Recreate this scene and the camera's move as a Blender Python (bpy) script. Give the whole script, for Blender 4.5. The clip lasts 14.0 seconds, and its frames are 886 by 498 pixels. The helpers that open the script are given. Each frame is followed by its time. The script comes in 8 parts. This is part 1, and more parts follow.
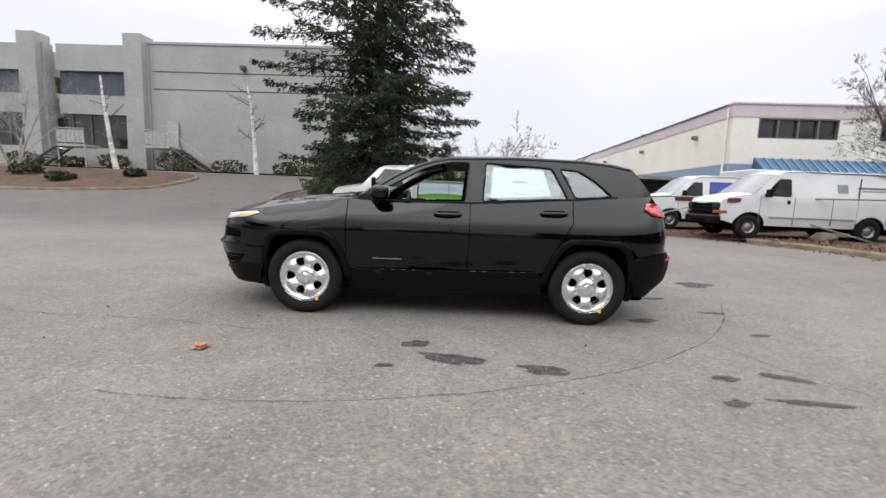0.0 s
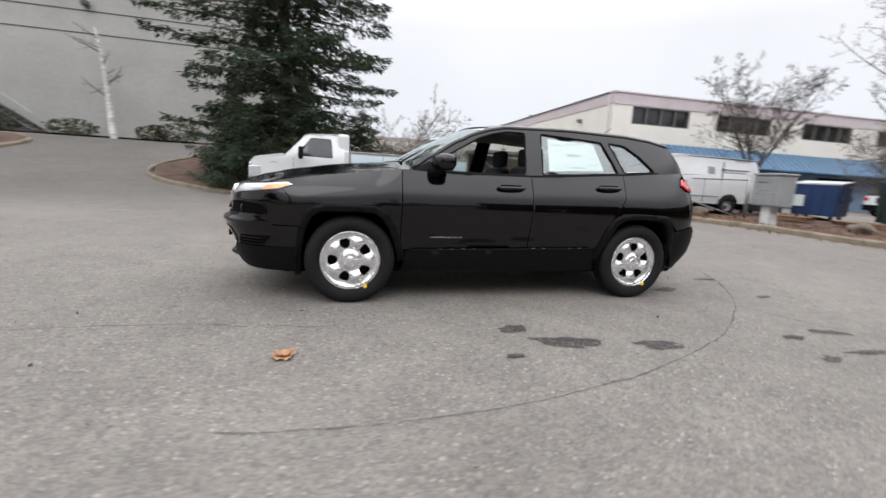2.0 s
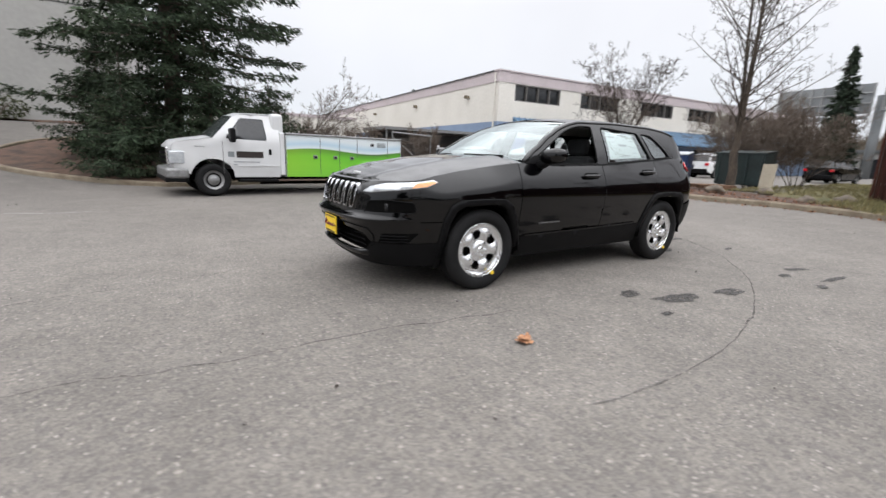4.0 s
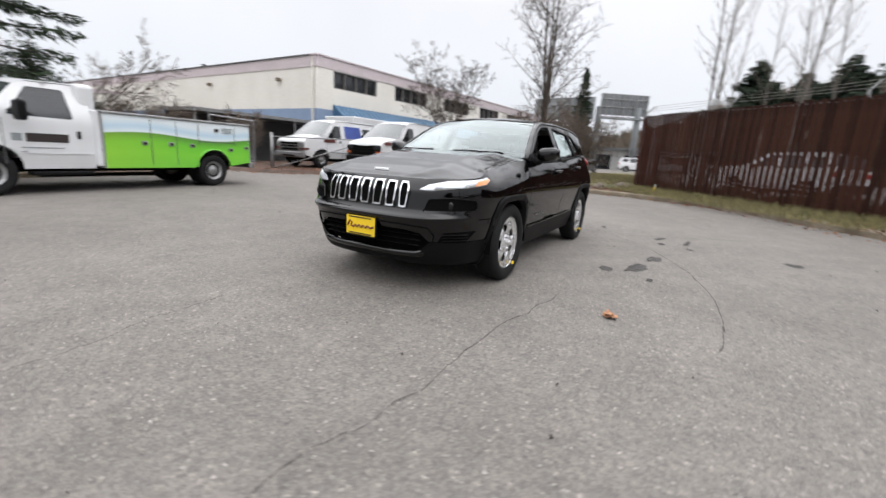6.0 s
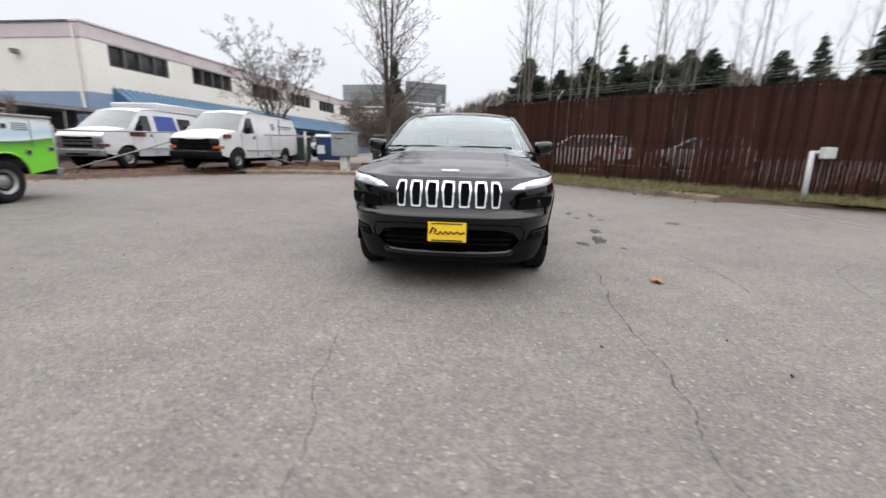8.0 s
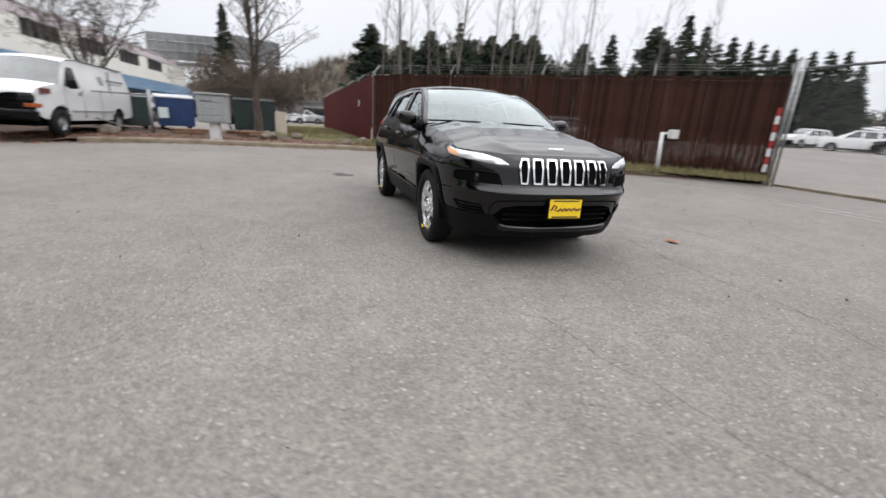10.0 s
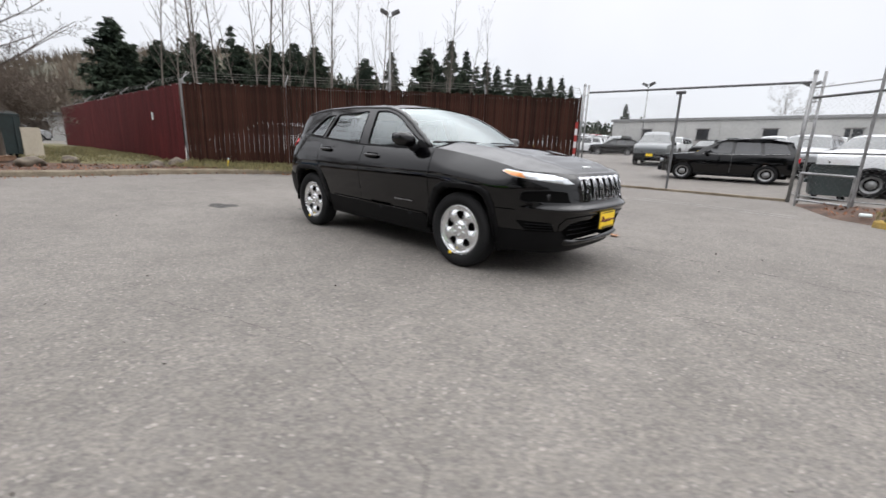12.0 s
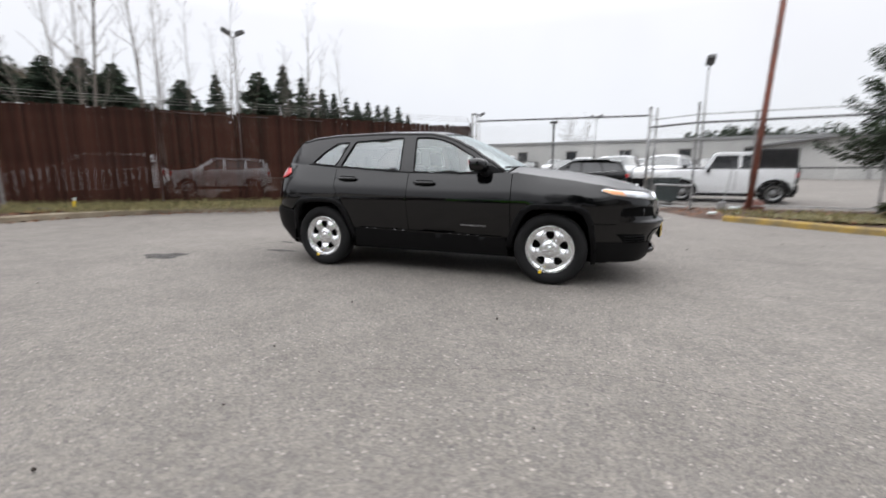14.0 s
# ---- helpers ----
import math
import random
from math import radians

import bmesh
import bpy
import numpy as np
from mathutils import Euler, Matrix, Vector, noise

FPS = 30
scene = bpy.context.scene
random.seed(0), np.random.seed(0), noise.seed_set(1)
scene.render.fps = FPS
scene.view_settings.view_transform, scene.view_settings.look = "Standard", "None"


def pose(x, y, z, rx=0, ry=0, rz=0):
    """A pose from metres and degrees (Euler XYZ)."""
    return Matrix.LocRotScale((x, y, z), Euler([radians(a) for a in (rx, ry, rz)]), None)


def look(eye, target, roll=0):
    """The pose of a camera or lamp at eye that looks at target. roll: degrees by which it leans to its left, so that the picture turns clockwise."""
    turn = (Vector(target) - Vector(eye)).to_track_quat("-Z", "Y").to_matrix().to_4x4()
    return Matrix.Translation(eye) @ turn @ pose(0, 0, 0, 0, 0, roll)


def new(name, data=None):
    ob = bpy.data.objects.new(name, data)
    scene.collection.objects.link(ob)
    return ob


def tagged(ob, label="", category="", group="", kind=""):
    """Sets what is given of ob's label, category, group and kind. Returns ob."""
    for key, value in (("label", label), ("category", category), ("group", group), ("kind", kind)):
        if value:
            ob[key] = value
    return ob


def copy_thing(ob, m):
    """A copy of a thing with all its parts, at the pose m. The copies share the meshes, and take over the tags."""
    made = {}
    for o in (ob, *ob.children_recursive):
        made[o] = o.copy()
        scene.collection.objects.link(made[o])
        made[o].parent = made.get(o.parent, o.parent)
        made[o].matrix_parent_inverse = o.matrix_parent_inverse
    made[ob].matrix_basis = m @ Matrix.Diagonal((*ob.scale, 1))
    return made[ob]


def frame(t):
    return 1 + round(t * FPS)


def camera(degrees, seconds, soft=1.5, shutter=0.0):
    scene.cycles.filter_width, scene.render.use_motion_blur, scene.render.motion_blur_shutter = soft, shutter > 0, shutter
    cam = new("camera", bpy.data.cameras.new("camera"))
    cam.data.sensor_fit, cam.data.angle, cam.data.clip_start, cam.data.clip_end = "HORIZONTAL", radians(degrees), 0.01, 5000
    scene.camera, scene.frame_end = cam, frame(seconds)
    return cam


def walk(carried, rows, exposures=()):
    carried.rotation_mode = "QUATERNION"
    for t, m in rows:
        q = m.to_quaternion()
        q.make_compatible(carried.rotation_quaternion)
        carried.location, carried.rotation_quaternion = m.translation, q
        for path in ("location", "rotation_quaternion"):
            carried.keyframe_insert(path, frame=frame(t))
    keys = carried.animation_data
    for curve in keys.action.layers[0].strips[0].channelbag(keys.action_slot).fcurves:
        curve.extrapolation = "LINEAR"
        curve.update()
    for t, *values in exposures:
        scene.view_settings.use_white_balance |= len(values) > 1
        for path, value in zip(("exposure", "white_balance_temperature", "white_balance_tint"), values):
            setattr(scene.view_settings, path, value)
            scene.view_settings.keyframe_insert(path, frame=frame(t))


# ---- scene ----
cam = camera(92.6, 14.0, shutter=0.7)
PATH = [
    (0, (0.057, -4.843, 1.175), (0.013, -2.86, 0.92), 2.3),
    (0.5, (-0.234, -4.712, 1.141), (-0.206, -2.733, 0.854), 0.9),
    (1, (-0.628, -4.599, 1.101), (-0.41, -2.636, 0.79), 2.7),
    (1.5, (-1.054, -4.442, 1.087), (-0.711, -2.497, 0.772), 2.3),
    (2, (-1.5, -4.328, 1.071), (-0.99, -2.424, 0.728), 3.4),
    (2.2, (-1.765, -4.383, 1.087), (-1.15, -2.51, 0.751), 2.5),
    (4.3, (-3.83, -3.588, 1.149), (-2.686, -2.003, 0.727), 2.6),
    (4.5, (-3.986, -3.479, 1.15), (-2.766, -1.943, 0.762), 2.8),
    (5, (-4.355, -3.127, 1.157), (-2.984, -1.723, 0.768), 4.2),
    (5.5, (-4.677, -2.724, 1.129), (-3.152, -1.499, 0.71), 2.9),
    (6, (-5.015, -2.302, 1.124), (-3.326, -1.325, 0.684), 3.3),
    (6.5, (-5.252, -1.83, 1.089), (-3.465, -1.051, 0.646), 0.6),
    (7, (-5.417, -1.307, 1.119), (-3.555, -0.703, 0.709), 0.8),
    (7.5, (-5.538, -0.758, 1.147), (-3.613, -0.397, 0.742), -0.2),
    (8, (-5.622, -0.218, 1.149), (-3.683, -0.07, 0.684), 1.3),
    (8.2, (-5.602, 0.017, 1.126), (-3.647, 0.06, 0.706), 1.9),
    (10.3, (-5.227, 2.304, 1.119), (-3.451, 1.53, 0.62), 2.7),
    (10.5, (-5.041, 2.493, 1.087), (-3.314, 1.57, 0.68), 1.7),
    (11, (-4.748, 3.0, 1.106), (-3.123, 1.924, 0.657), 1.2),
    (11.5, (-4.372, 3.406, 1.1), (-2.884, 2.163, 0.611), -0.2),
    (12, (-3.985, 3.868, 1.123), (-2.649, 2.457, 0.649), 2.0),
    (12.5, (-3.452, 4.183, 1.103), (-2.195, 2.703, 0.621), 1.6),
    (13, (-2.919, 4.504, 1.081), (-1.868, 2.859, 0.645), -0.5),
    (13.5, (-2.379, 4.797, 1.076), (-1.426, 3.091, 0.65), -2.0),
    (14, (-1.865, 5.132, 1.081), (-1.152, 3.296, 0.735), -0.0),
]
walk(cam, [(t, look(e, a, r)) for t, e, a, r in PATH])

# ---- world and light: a bright overcast winter day ----
world = bpy.data.worlds.new("overcast_sky")
scene.world = world
world.use_nodes = True
wn, wl = world.node_tree.nodes, world.node_tree.links
wn.clear()
w_out = wn.new("ShaderNodeOutputWorld")
w_bg = wn.new("ShaderNodeBackground")
w_sky = wn.new("ShaderNodeTexSky")
w_sky.sky_type, w_sky.sun_disc = "NISHITA", False
w_sky.sun_elevation, w_sky.sun_rotation = radians(38), radians(200)
w_dim = wn.new("ShaderNodeMixRGB")
w_dim.blend_type, w_dim.inputs[0].default_value = "MULTIPLY", 1.0
w_dim.inputs[2].default_value = (0.1, 0.1, 0.1, 1)
w_tc = wn.new("ShaderNodeTexCoord")
w_sep = wn.new("ShaderNodeSeparateXYZ")
w_ramp = wn.new("ShaderNodeValToRGB")  # cloud cover: brighter overhead than at the horizon
w_ramp.color_ramp.elements[0].position, w_ramp.color_ramp.elements[0].color = 0.0, (0.852, 0.885, 0.95, 1)
w_ramp.color_ramp.elements[1].position, w_ramp.color_ramp.elements[1].color = 1.0, (3.4, 3.4, 3.52, 1)
for stop_at, stop_col in ((0.30, (0.99, 1.0, 1.055, 1)), (0.42, (1.34, 1.35, 1.42, 1)), (0.55, (2.68, 2.7, 2.81, 1)), (0.80, (3.18, 3.2, 3.32, 1))):
    w_ramp.color_ramp.elements.new(stop_at).color = stop_col
w_noise = wn.new("ShaderNodeTexNoise")
w_noise.inputs["Scale"].default_value, w_noise.inputs["Detail"].default_value = 2.2, 4
w_cl = wn.new("ShaderNodeMapRange")
w_cl.inputs[1].default_value, w_cl.inputs[2].default_value = 0.3, 0.7
w_cl.inputs[3].default_value, w_cl.inputs[4].default_value = 0.95, 1.04
w_mul = wn.new("ShaderNodeMixRGB")
w_mul.blend_type, w_mul.inputs[0].default_value = "MULTIPLY", 1.0
w_mix = wn.new("ShaderNodeMixRGB")
w_mix.inputs[0].default_value = 0.95
wl.new(w_tc.outputs["Generated"], w_sep.inputs[0])
wl.new(w_sep.outputs["Z"], w_ramp.inputs[0])
wl.new(w_tc.outputs["Generated"], w_noise.inputs["Vector"])
wl.new(w_noise.outputs["Fac"], w_cl.inputs[0])
wl.new(w_ramp.outputs[0], w_mul.inputs[1])
wl.new(w_cl.outputs[0], w_mul.inputs[2])
wl.new(w_sky.outputs[0], w_dim.inputs[1])
wl.new(w_dim.outputs[0], w_mix.inputs[1])
wl.new(w_mul.outputs[0], w_mix.inputs[2])
wl.new(w_mix.outputs[0], w_bg.inputs[0])
wl.new(w_bg.outputs[0], w_out.inputs[0])

sun_data = bpy.data.lights.new("sun", "SUN")
sun_data.energy, sun_data.angle, sun_data.color = 0.5, radians(40), (1.0, 0.98, 0.96)
sun = new("sun", sun_data)
sun.matrix_world = look((-10, -14, 22), (0, 0, 0))


# ---- materials ----
def mat(name, col, rough=0.6, metal=0.0, var=0.15, scale=6.0, fine=60.0, bump=0.0, bump_scale=40.0,
        col2=None, coat=0.0, spec=0.5, rand=0.0, island=False, axis=None):
    """A surface: base colour varied at two scales, with relief. col2: colour of broad patches."""
    m = bpy.data.materials.new(name)
    m.use_nodes = True
    n, l = m.node_tree.nodes, m.node_tree.links
    b = n["Principled BSDF"]
    b.inputs["Roughness"].default_value, b.inputs["Metallic"].default_value = rough, metal
    b.inputs["Coat Weight"].default_value = coat
    b.inputs["Coat Roughness"].default_value = 0.03
    b.inputs["Specular IOR Level"].default_value = spec
    tc = n.new("ShaderNodeTexCoord")
    src = tc.outputs["Object"]
    if axis:
        mp = n.new("ShaderNodeMapping")
        mp.inputs["Scale"].default_value = axis
        l.new(src, mp.inputs[0])
        src = mp.outputs[0]
    big, small = n.new("ShaderNodeTexNoise"), n.new("ShaderNodeTexNoise")
    big.inputs["Scale"].default_value, big.inputs["Detail"].default_value = scale, 5
    small.inputs["Scale"].default_value, small.inputs["Detail"].default_value = fine, 3
    l.new(src, big.inputs["Vector"])
    l.new(src, small.inputs["Vector"])
    ramp = n.new("ShaderNodeValToRGB")
    c2 = col2 or tuple(max(0.0, c * (1 - 1.6 * var)) for c in col)
    ramp.color_ramp.elements[0].position, ramp.color_ramp.elements[1].position = 0.35, 0.65
    ramp.color_ramp.elements[0].color, ramp.color_ramp.elements[1].color = (*c2, 1), (*col, 1)
    l.new(big.outputs["Fac"], ramp.inputs[0])
    mr = n.new("ShaderNodeMapRange")
    mr.inputs[1].default_value, mr.inputs[2].default_value = 0.25, 0.75
    mr.inputs[3].default_value, mr.inputs[4].default_value = 1 - var, 1 + var
    l.new(small.outputs["Fac"], mr.inputs[0])
    mul = n.new("ShaderNodeMixRGB")
    mul.blend_type, mul.inputs[0].default_value = "MULTIPLY", 1.0
    l.new(ramp.outputs[0], mul.inputs[1])
    l.new(mr.outputs[0], mul.inputs[2])
    out = mul.outputs[0]
    if rand or island:
        r2 = n.new("ShaderNodeMapRange")
        r2.inputs[3].default_value, r2.inputs[4].default_value = 1 - rand, 1 + rand
        if island:
            g = n.new("ShaderNodeNewGeometry")
            l.new(g.outputs["Random Per Island"], r2.inputs[0])
        else:
            g = n.new("ShaderNodeObjectInfo")
            l.new(g.outputs["Random"], r2.inputs[0])
        m2 = n.new("ShaderNodeMixRGB")
        m2.blend_type, m2.inputs[0].default_value = "MULTIPLY", 1.0
        l.new(out, m2.inputs[1])
        l.new(r2.outputs[0], m2.inputs[2])
        out = m2.outputs[0]
    l.new(out, b.inputs["Base Color"])
    if bump:
        bn = n.new("ShaderNodeTexNoise")
        bn.inputs["Scale"].default_value, bn.inputs["Detail"].default_value = bump_scale, 6
        l.new(src, bn.inputs["Vector"])
        bp = n.new("ShaderNodeBump")
        bp.inputs["Strength"].default_value, bp.inputs["Distance"].default_value = bump, 0.01
        l.new(bn.outputs["Fac"], bp.inputs["Height"])
        l.new(bp.outputs[0], b.inputs["Normal"])
    return m


def glass(name, tint, rough=0.02, alpha=0.15, sheen=(1, 1, 1)):
    """A thin pane: gloss over a see-through tint, glossier at a slant. alpha: gloss seen square on."""
    m = bpy.data.materials.new(name)
    m.use_nodes = True
    n, l = m.node_tree.nodes, m.node_tree.links
    n.remove(n["Principled BSDF"])
    tr, gl, mx, lw = (n.new("ShaderNodeBsdfTransparent"), n.new("ShaderNodeBsdfGlossy"), n.new("ShaderNodeMixShader"), n.new("ShaderNodeLayerWeight"))
    tr.inputs[0].default_value = (*tint, 1)
    gl.inputs["Roughness"].default_value = rough
    gl.inputs["Color"].default_value = (*sheen, 1)
    pw, mr = n.new("ShaderNodeMath"), n.new("ShaderNodeMapRange")
    pw.operation, pw.inputs[1].default_value = "POWER", 4.0
    l.new(lw.outputs["Facing"], pw.inputs[0])
    l.new(pw.outputs[0], mr.inputs[0])
    mr.inputs[3].default_value, mr.inputs[4].default_value = alpha, 1.0
    l.new(mr.outputs[0], mx.inputs[0])
    l.new(tr.outputs[0], mx.inputs[1])
    l.new(gl.outputs[0], mx.inputs[2])
    l.new(mx.outputs[0], n["Material Output"].inputs[0])
    return m


def asphalt_mat(name, dark, light, speck):
    """Worn asphalt: grey binder, pale stones of two sizes, broad worn patches and relief."""
    m = bpy.data.materials.new(name)
    m.use_nodes = True
    n, l = m.node_tree.nodes, m.node_tree.links
    b = n["Principled BSDF"]
    b.inputs["Roughness"].default_value = 0.88
    b.inputs["Specular IOR Level"].default_value = 0.25
    tc = n.new("ShaderNodeTexCoord")
    src = tc.outputs["Object"]

    def nz(s, d, r=0.6):
        t = n.new("ShaderNodeTexNoise")
        t.inputs["Scale"].default_value, t.inputs["Detail"].default_value, t.inputs["Roughness"].default_value = s, d, r
        l.new(src, t.inputs["Vector"])
        return t.outputs["Fac"]

    def ramp(f, p0, c0, p1, c1):
        t = n.new("ShaderNodeValToRGB")
        t.color_ramp.elements[0].position, t.color_ramp.elements[1].position = p0, p1
        t.color_ramp.elements[0].color, t.color_ramp.elements[1].color = c0, c1
        l.new(f, t.inputs[0])
        return t.outputs[0]

    def mix(kind, f, a, c):
        t = n.new("ShaderNodeMixRGB")
        t.blend_type = kind
        if isinstance(f, float):
            t.inputs[0].default_value = f
        else:
            l.new(f, t.inputs[0])
        for i, v in ((1, a), (2, c)):
            if isinstance(v, tuple):
                t.inputs[i].default_value = v
            else:
                l.new(v, t.inputs[i])
        return t.outputs[0]

    base = ramp(nz(0.35, 6), 0.3, (*dark, 1), 0.7, (*light, 1))
    base = mix("MULTIPLY", 1.0, base, ramp(nz(2.6, 5), 0.3, (0.88, 0.88, 0.88, 1), 0.7, (1.08, 1.08, 1.08, 1)))
    base = mix("MULTIPLY", 1.0, base, ramp(nz(55, 4, 0.75), 0.3, (0.62, 0.62, 0.62, 1), 0.7, (1.32, 1.31, 1.3, 1)))
    vo = n.new("ShaderNodeTexVoronoi")
    vo.inputs["Scale"].default_value = 34
    wob = n.new("ShaderNodeMixRGB")
    wob.blend_type, wob.inputs[0].default_value = "ADD", 0.03
    wn_ = n.new("ShaderNodeTexNoise")
    wn_.inputs["Scale"].default_value, wn_.inputs["Detail"].default_value = 60, 3
    l.new(src, wn_.inputs["Vector"])
    l.new(src, wob.inputs[1])
    l.new(wn_.outputs["Color"], wob.inputs[2])
    l.new(wob.outputs[0], vo.inputs["Vector"])
    sp = n.new("ShaderNodeSeparateColor")
    l.new(vo.outputs["Color"], sp.inputs[0])
    cell = ramp(sp.outputs[2], 0.0, (0.87, 0.875, 0.885, 1), 1.0, (1.14, 1.13, 1.105, 1))
    base = mix("MULTIPLY", 1.0, base, cell)
    near = ramp(vo.outputs["Distance"], 0.08, (1, 1, 1, 1), 0.40, (0, 0, 0, 1))
    pick = ramp(sp.outputs[0], 0.62, (0, 0, 0, 1), 1.0, (1, 1, 1, 1))
    fac = mix("MULTIPLY", 1.0, near, pick)
    fac = mix("MULTIPLY", 1.0, fac, (0.72, 0.72, 0.72, 1))
    base = mix("MIX", fac, base, (*speck, 1))
    pickd = ramp(sp.outputs[1], 0.80, (0, 0, 0, 1), 0.96, (1, 1, 1, 1))
    facd = mix("MULTIPLY", 1.0, mix("MULTIPLY", 1.0, near, pickd), (0.6, 0.6, 0.6, 1))
    base = mix("MIX", facd, base, (0.05, 0.05, 0.05, 1))
    pos = n.new("ShaderNodeSeparateXYZ")  # asphalt fades darker to the north-west, on the drive to the warehouse
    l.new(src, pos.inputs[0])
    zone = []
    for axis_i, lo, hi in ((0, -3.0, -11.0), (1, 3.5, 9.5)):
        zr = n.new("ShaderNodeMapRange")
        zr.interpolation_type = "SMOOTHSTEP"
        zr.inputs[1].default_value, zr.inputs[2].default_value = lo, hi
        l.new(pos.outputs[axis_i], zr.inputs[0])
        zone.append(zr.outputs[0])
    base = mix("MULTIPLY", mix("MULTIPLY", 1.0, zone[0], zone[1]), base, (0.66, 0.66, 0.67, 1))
    l.new(base, b.inputs["Base Color"])
    bp = n.new("ShaderNodeBump")
    bp.inputs["Strength"].default_value, bp.inputs["Distance"].default_value = 0.3, 0.006
    l.new(nz(48, 6, 0.7), bp.inputs["Height"])
    l.new(bp.outputs[0], b.inputs["Normal"])
    return m


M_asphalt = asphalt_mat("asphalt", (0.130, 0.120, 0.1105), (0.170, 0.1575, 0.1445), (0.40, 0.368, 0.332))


def broken(m, scale, lo, hi):
    """Lets the ground show through a thin stain in speckles."""
    n, l = m.node_tree.nodes, m.node_tree.links
    tc, nz, r = n.new("ShaderNodeTexCoord"), n.new("ShaderNodeTexNoise"), n.new("ShaderNodeMapRange")
    nz.inputs["Scale"].default_value, nz.inputs["Detail"].default_value, nz.inputs["Roughness"].default_value = scale, 8, 0.75
    r.inputs[1].default_value, r.inputs[2].default_value = lo, hi
    l.new(tc.outputs["Object"], nz.inputs["Vector"])
    l.new(nz.outputs["Fac"], r.inputs[0])
    l.new(r.outputs[0], n["Principled BSDF"].inputs["Alpha"])
    return m


M_stain = broken(mat("oil_stain", (0.045, 0.0415, 0.039), 0.75, var=0.35, scale=9, fine=40), 26, 0.38, 0.54)
M_crack = broken(mat("crack_filler", (0.095, 0.089, 0.082), 0.9, var=0.3), 12, 0.36, 0.70)
M_line = mat("worn_pale_line", (0.3276, 0.3198, 0.3042), 0.85, var=0.3, scale=3)
M_soil = mat("bark_and_leaf_litter", (0.092, 0.0496, 0.0304), 0.95, var=0.4, scale=3, fine=45, bump=1.0, bump_scale=30, col2=(0.036, 0.0208, 0.0144))
M_grass = mat("winter_grass", (0.14, 0.12, 0.056), 0.95, var=0.35, scale=1.6, fine=60, bump=1.0, bump_scale=60, col2=(0.076, 0.0736, 0.032))
M_kerb = mat("weathered_concrete_kerb", (0.2106, 0.1755, 0.1287), 0.9, var=0.3, scale=2.5, fine=40, bump=0.4, col2=(0.1248, 0.0975, 0.0663))
M_kerby = mat("yellow_painted_kerb", (0.352, 0.232, 0.048), 0.85, var=0.3, scale=3, fine=50, bump=0.3, col2=(0.176, 0.136, 0.072))
M_conc = mat("grey_concrete_wall", (0.344, 0.3397, 0.3225), 0.9, var=0.07, scale=0.35, fine=5, bump=0.1, bump_scale=8, col2=(0.2924, 0.2881, 0.2752))
M_concd = mat("dark_joint", (0.09, 0.09, 0.09), 0.9)
M_cream = mat("cream_painted_wall", (0.6688, 0.6424, 0.5896), 0.85, var=0.05, scale=0.4, fine=6, col2=(0.616, 0.5896, 0.5368))
M_pink = mat("faded_mauve_band", (0.4928, 0.4312, 0.44), 0.85, var=0.06, scale=0.5, fine=6)
M_bblue = mat("blue_painted_band", (0.2068, 0.2772, 0.396), 0.8, var=0.08, scale=0.5, fine=6)
M_rblue = mat("blue_metal_roofing", (0.05525, 0.136, 0.2422), 0.45, var=0.12, scale=0.7, fine=8, metal=0.2)
M_seam = mat("pale_blue_seam", (0.20, 0.30, 0.40), 0.45, var=0.1, metal=0.2)
M_dglass = mat("dark_window_glass", (0.028, 0.03, 0.033), 0.08, var=0.3, scale=0.8, spec=0.6)
M_slatgrey = mat("blue_grey_louvre", (0.10, 0.115, 0.15), 0.6, var=0.12)
M_wframe = mat("aluminium_window_frame", (0.16, 0.15, 0.14), 0.5, metal=0.3)
M_white = mat("white_paint", (0.666, 0.6705, 0.675), 0.35, var=0.06, scale=1.2, fine=15, coat=0.5)
M_slat = mat("brown_fence_slat", (0.044, 0.0170, 0.0112), 0.75, var=0.3, scale=1.3, fine=14, rand=0.38, axis=(3, 3, 0.4), col2=(0.026, 0.0115, 0.008), spec=0.1)
M_slatj = mat("red_brown_fence_slat", (0.082, 0.0135, 0.0145), 0.75, var=0.2, scale=1.2, fine=14, rand=0.18, island=True, axis=(3, 3, 0.5), spec=0.1)
M_galv = mat("galvanised_steel", (0.30, 0.30, 0.30), 0.5, metal=0.7, var=0.2, scale=8)
M_rust = mat("rusty_red_painted_steel", (0.175, 0.052, 0.032), 0.7, var=0.25, scale=3, fine=25, col2=(0.11, 0.045, 0.035))
M_bark = mat("dark_bark", (0.085, 0.066, 0.050), 0.95, var=0.35, scale=4, fine=30, bump=0.8, axis=(1, 1, 0.3))
M_barkp = mat("pale_bark", (0.36, 0.335, 0.30), 0.9, var=0.3, scale=3, fine=20, col2=(0.16, 0.135, 0.11))
M_birch = mat("white_birch_bark", (0.74, 0.73, 0.70), 0.85, var=0.2, scale=3, fine=18, col2=(0.34, 0.32, 0.30), axis=(0.5, 0.5, 2.5))
M_twig = mat("twigs", (0.14, 0.108, 0.085), 0.95, var=0.25)
M_twigd = mat("dark_twigs", (0.085, 0.066, 0.053), 0.95, var=0.25)
M_twigp = mat("pale_twigs", (0.34, 0.31, 0.285), 0.95, var=0.25)
M_needle = mat("spruce_needles", (0.040, 0.056, 0.031), 0.85, var=0.3, scale=1.2, fine=10, rand=0.55, island=True, col2=(0.026, 0.040, 0.023), spec=0.2)
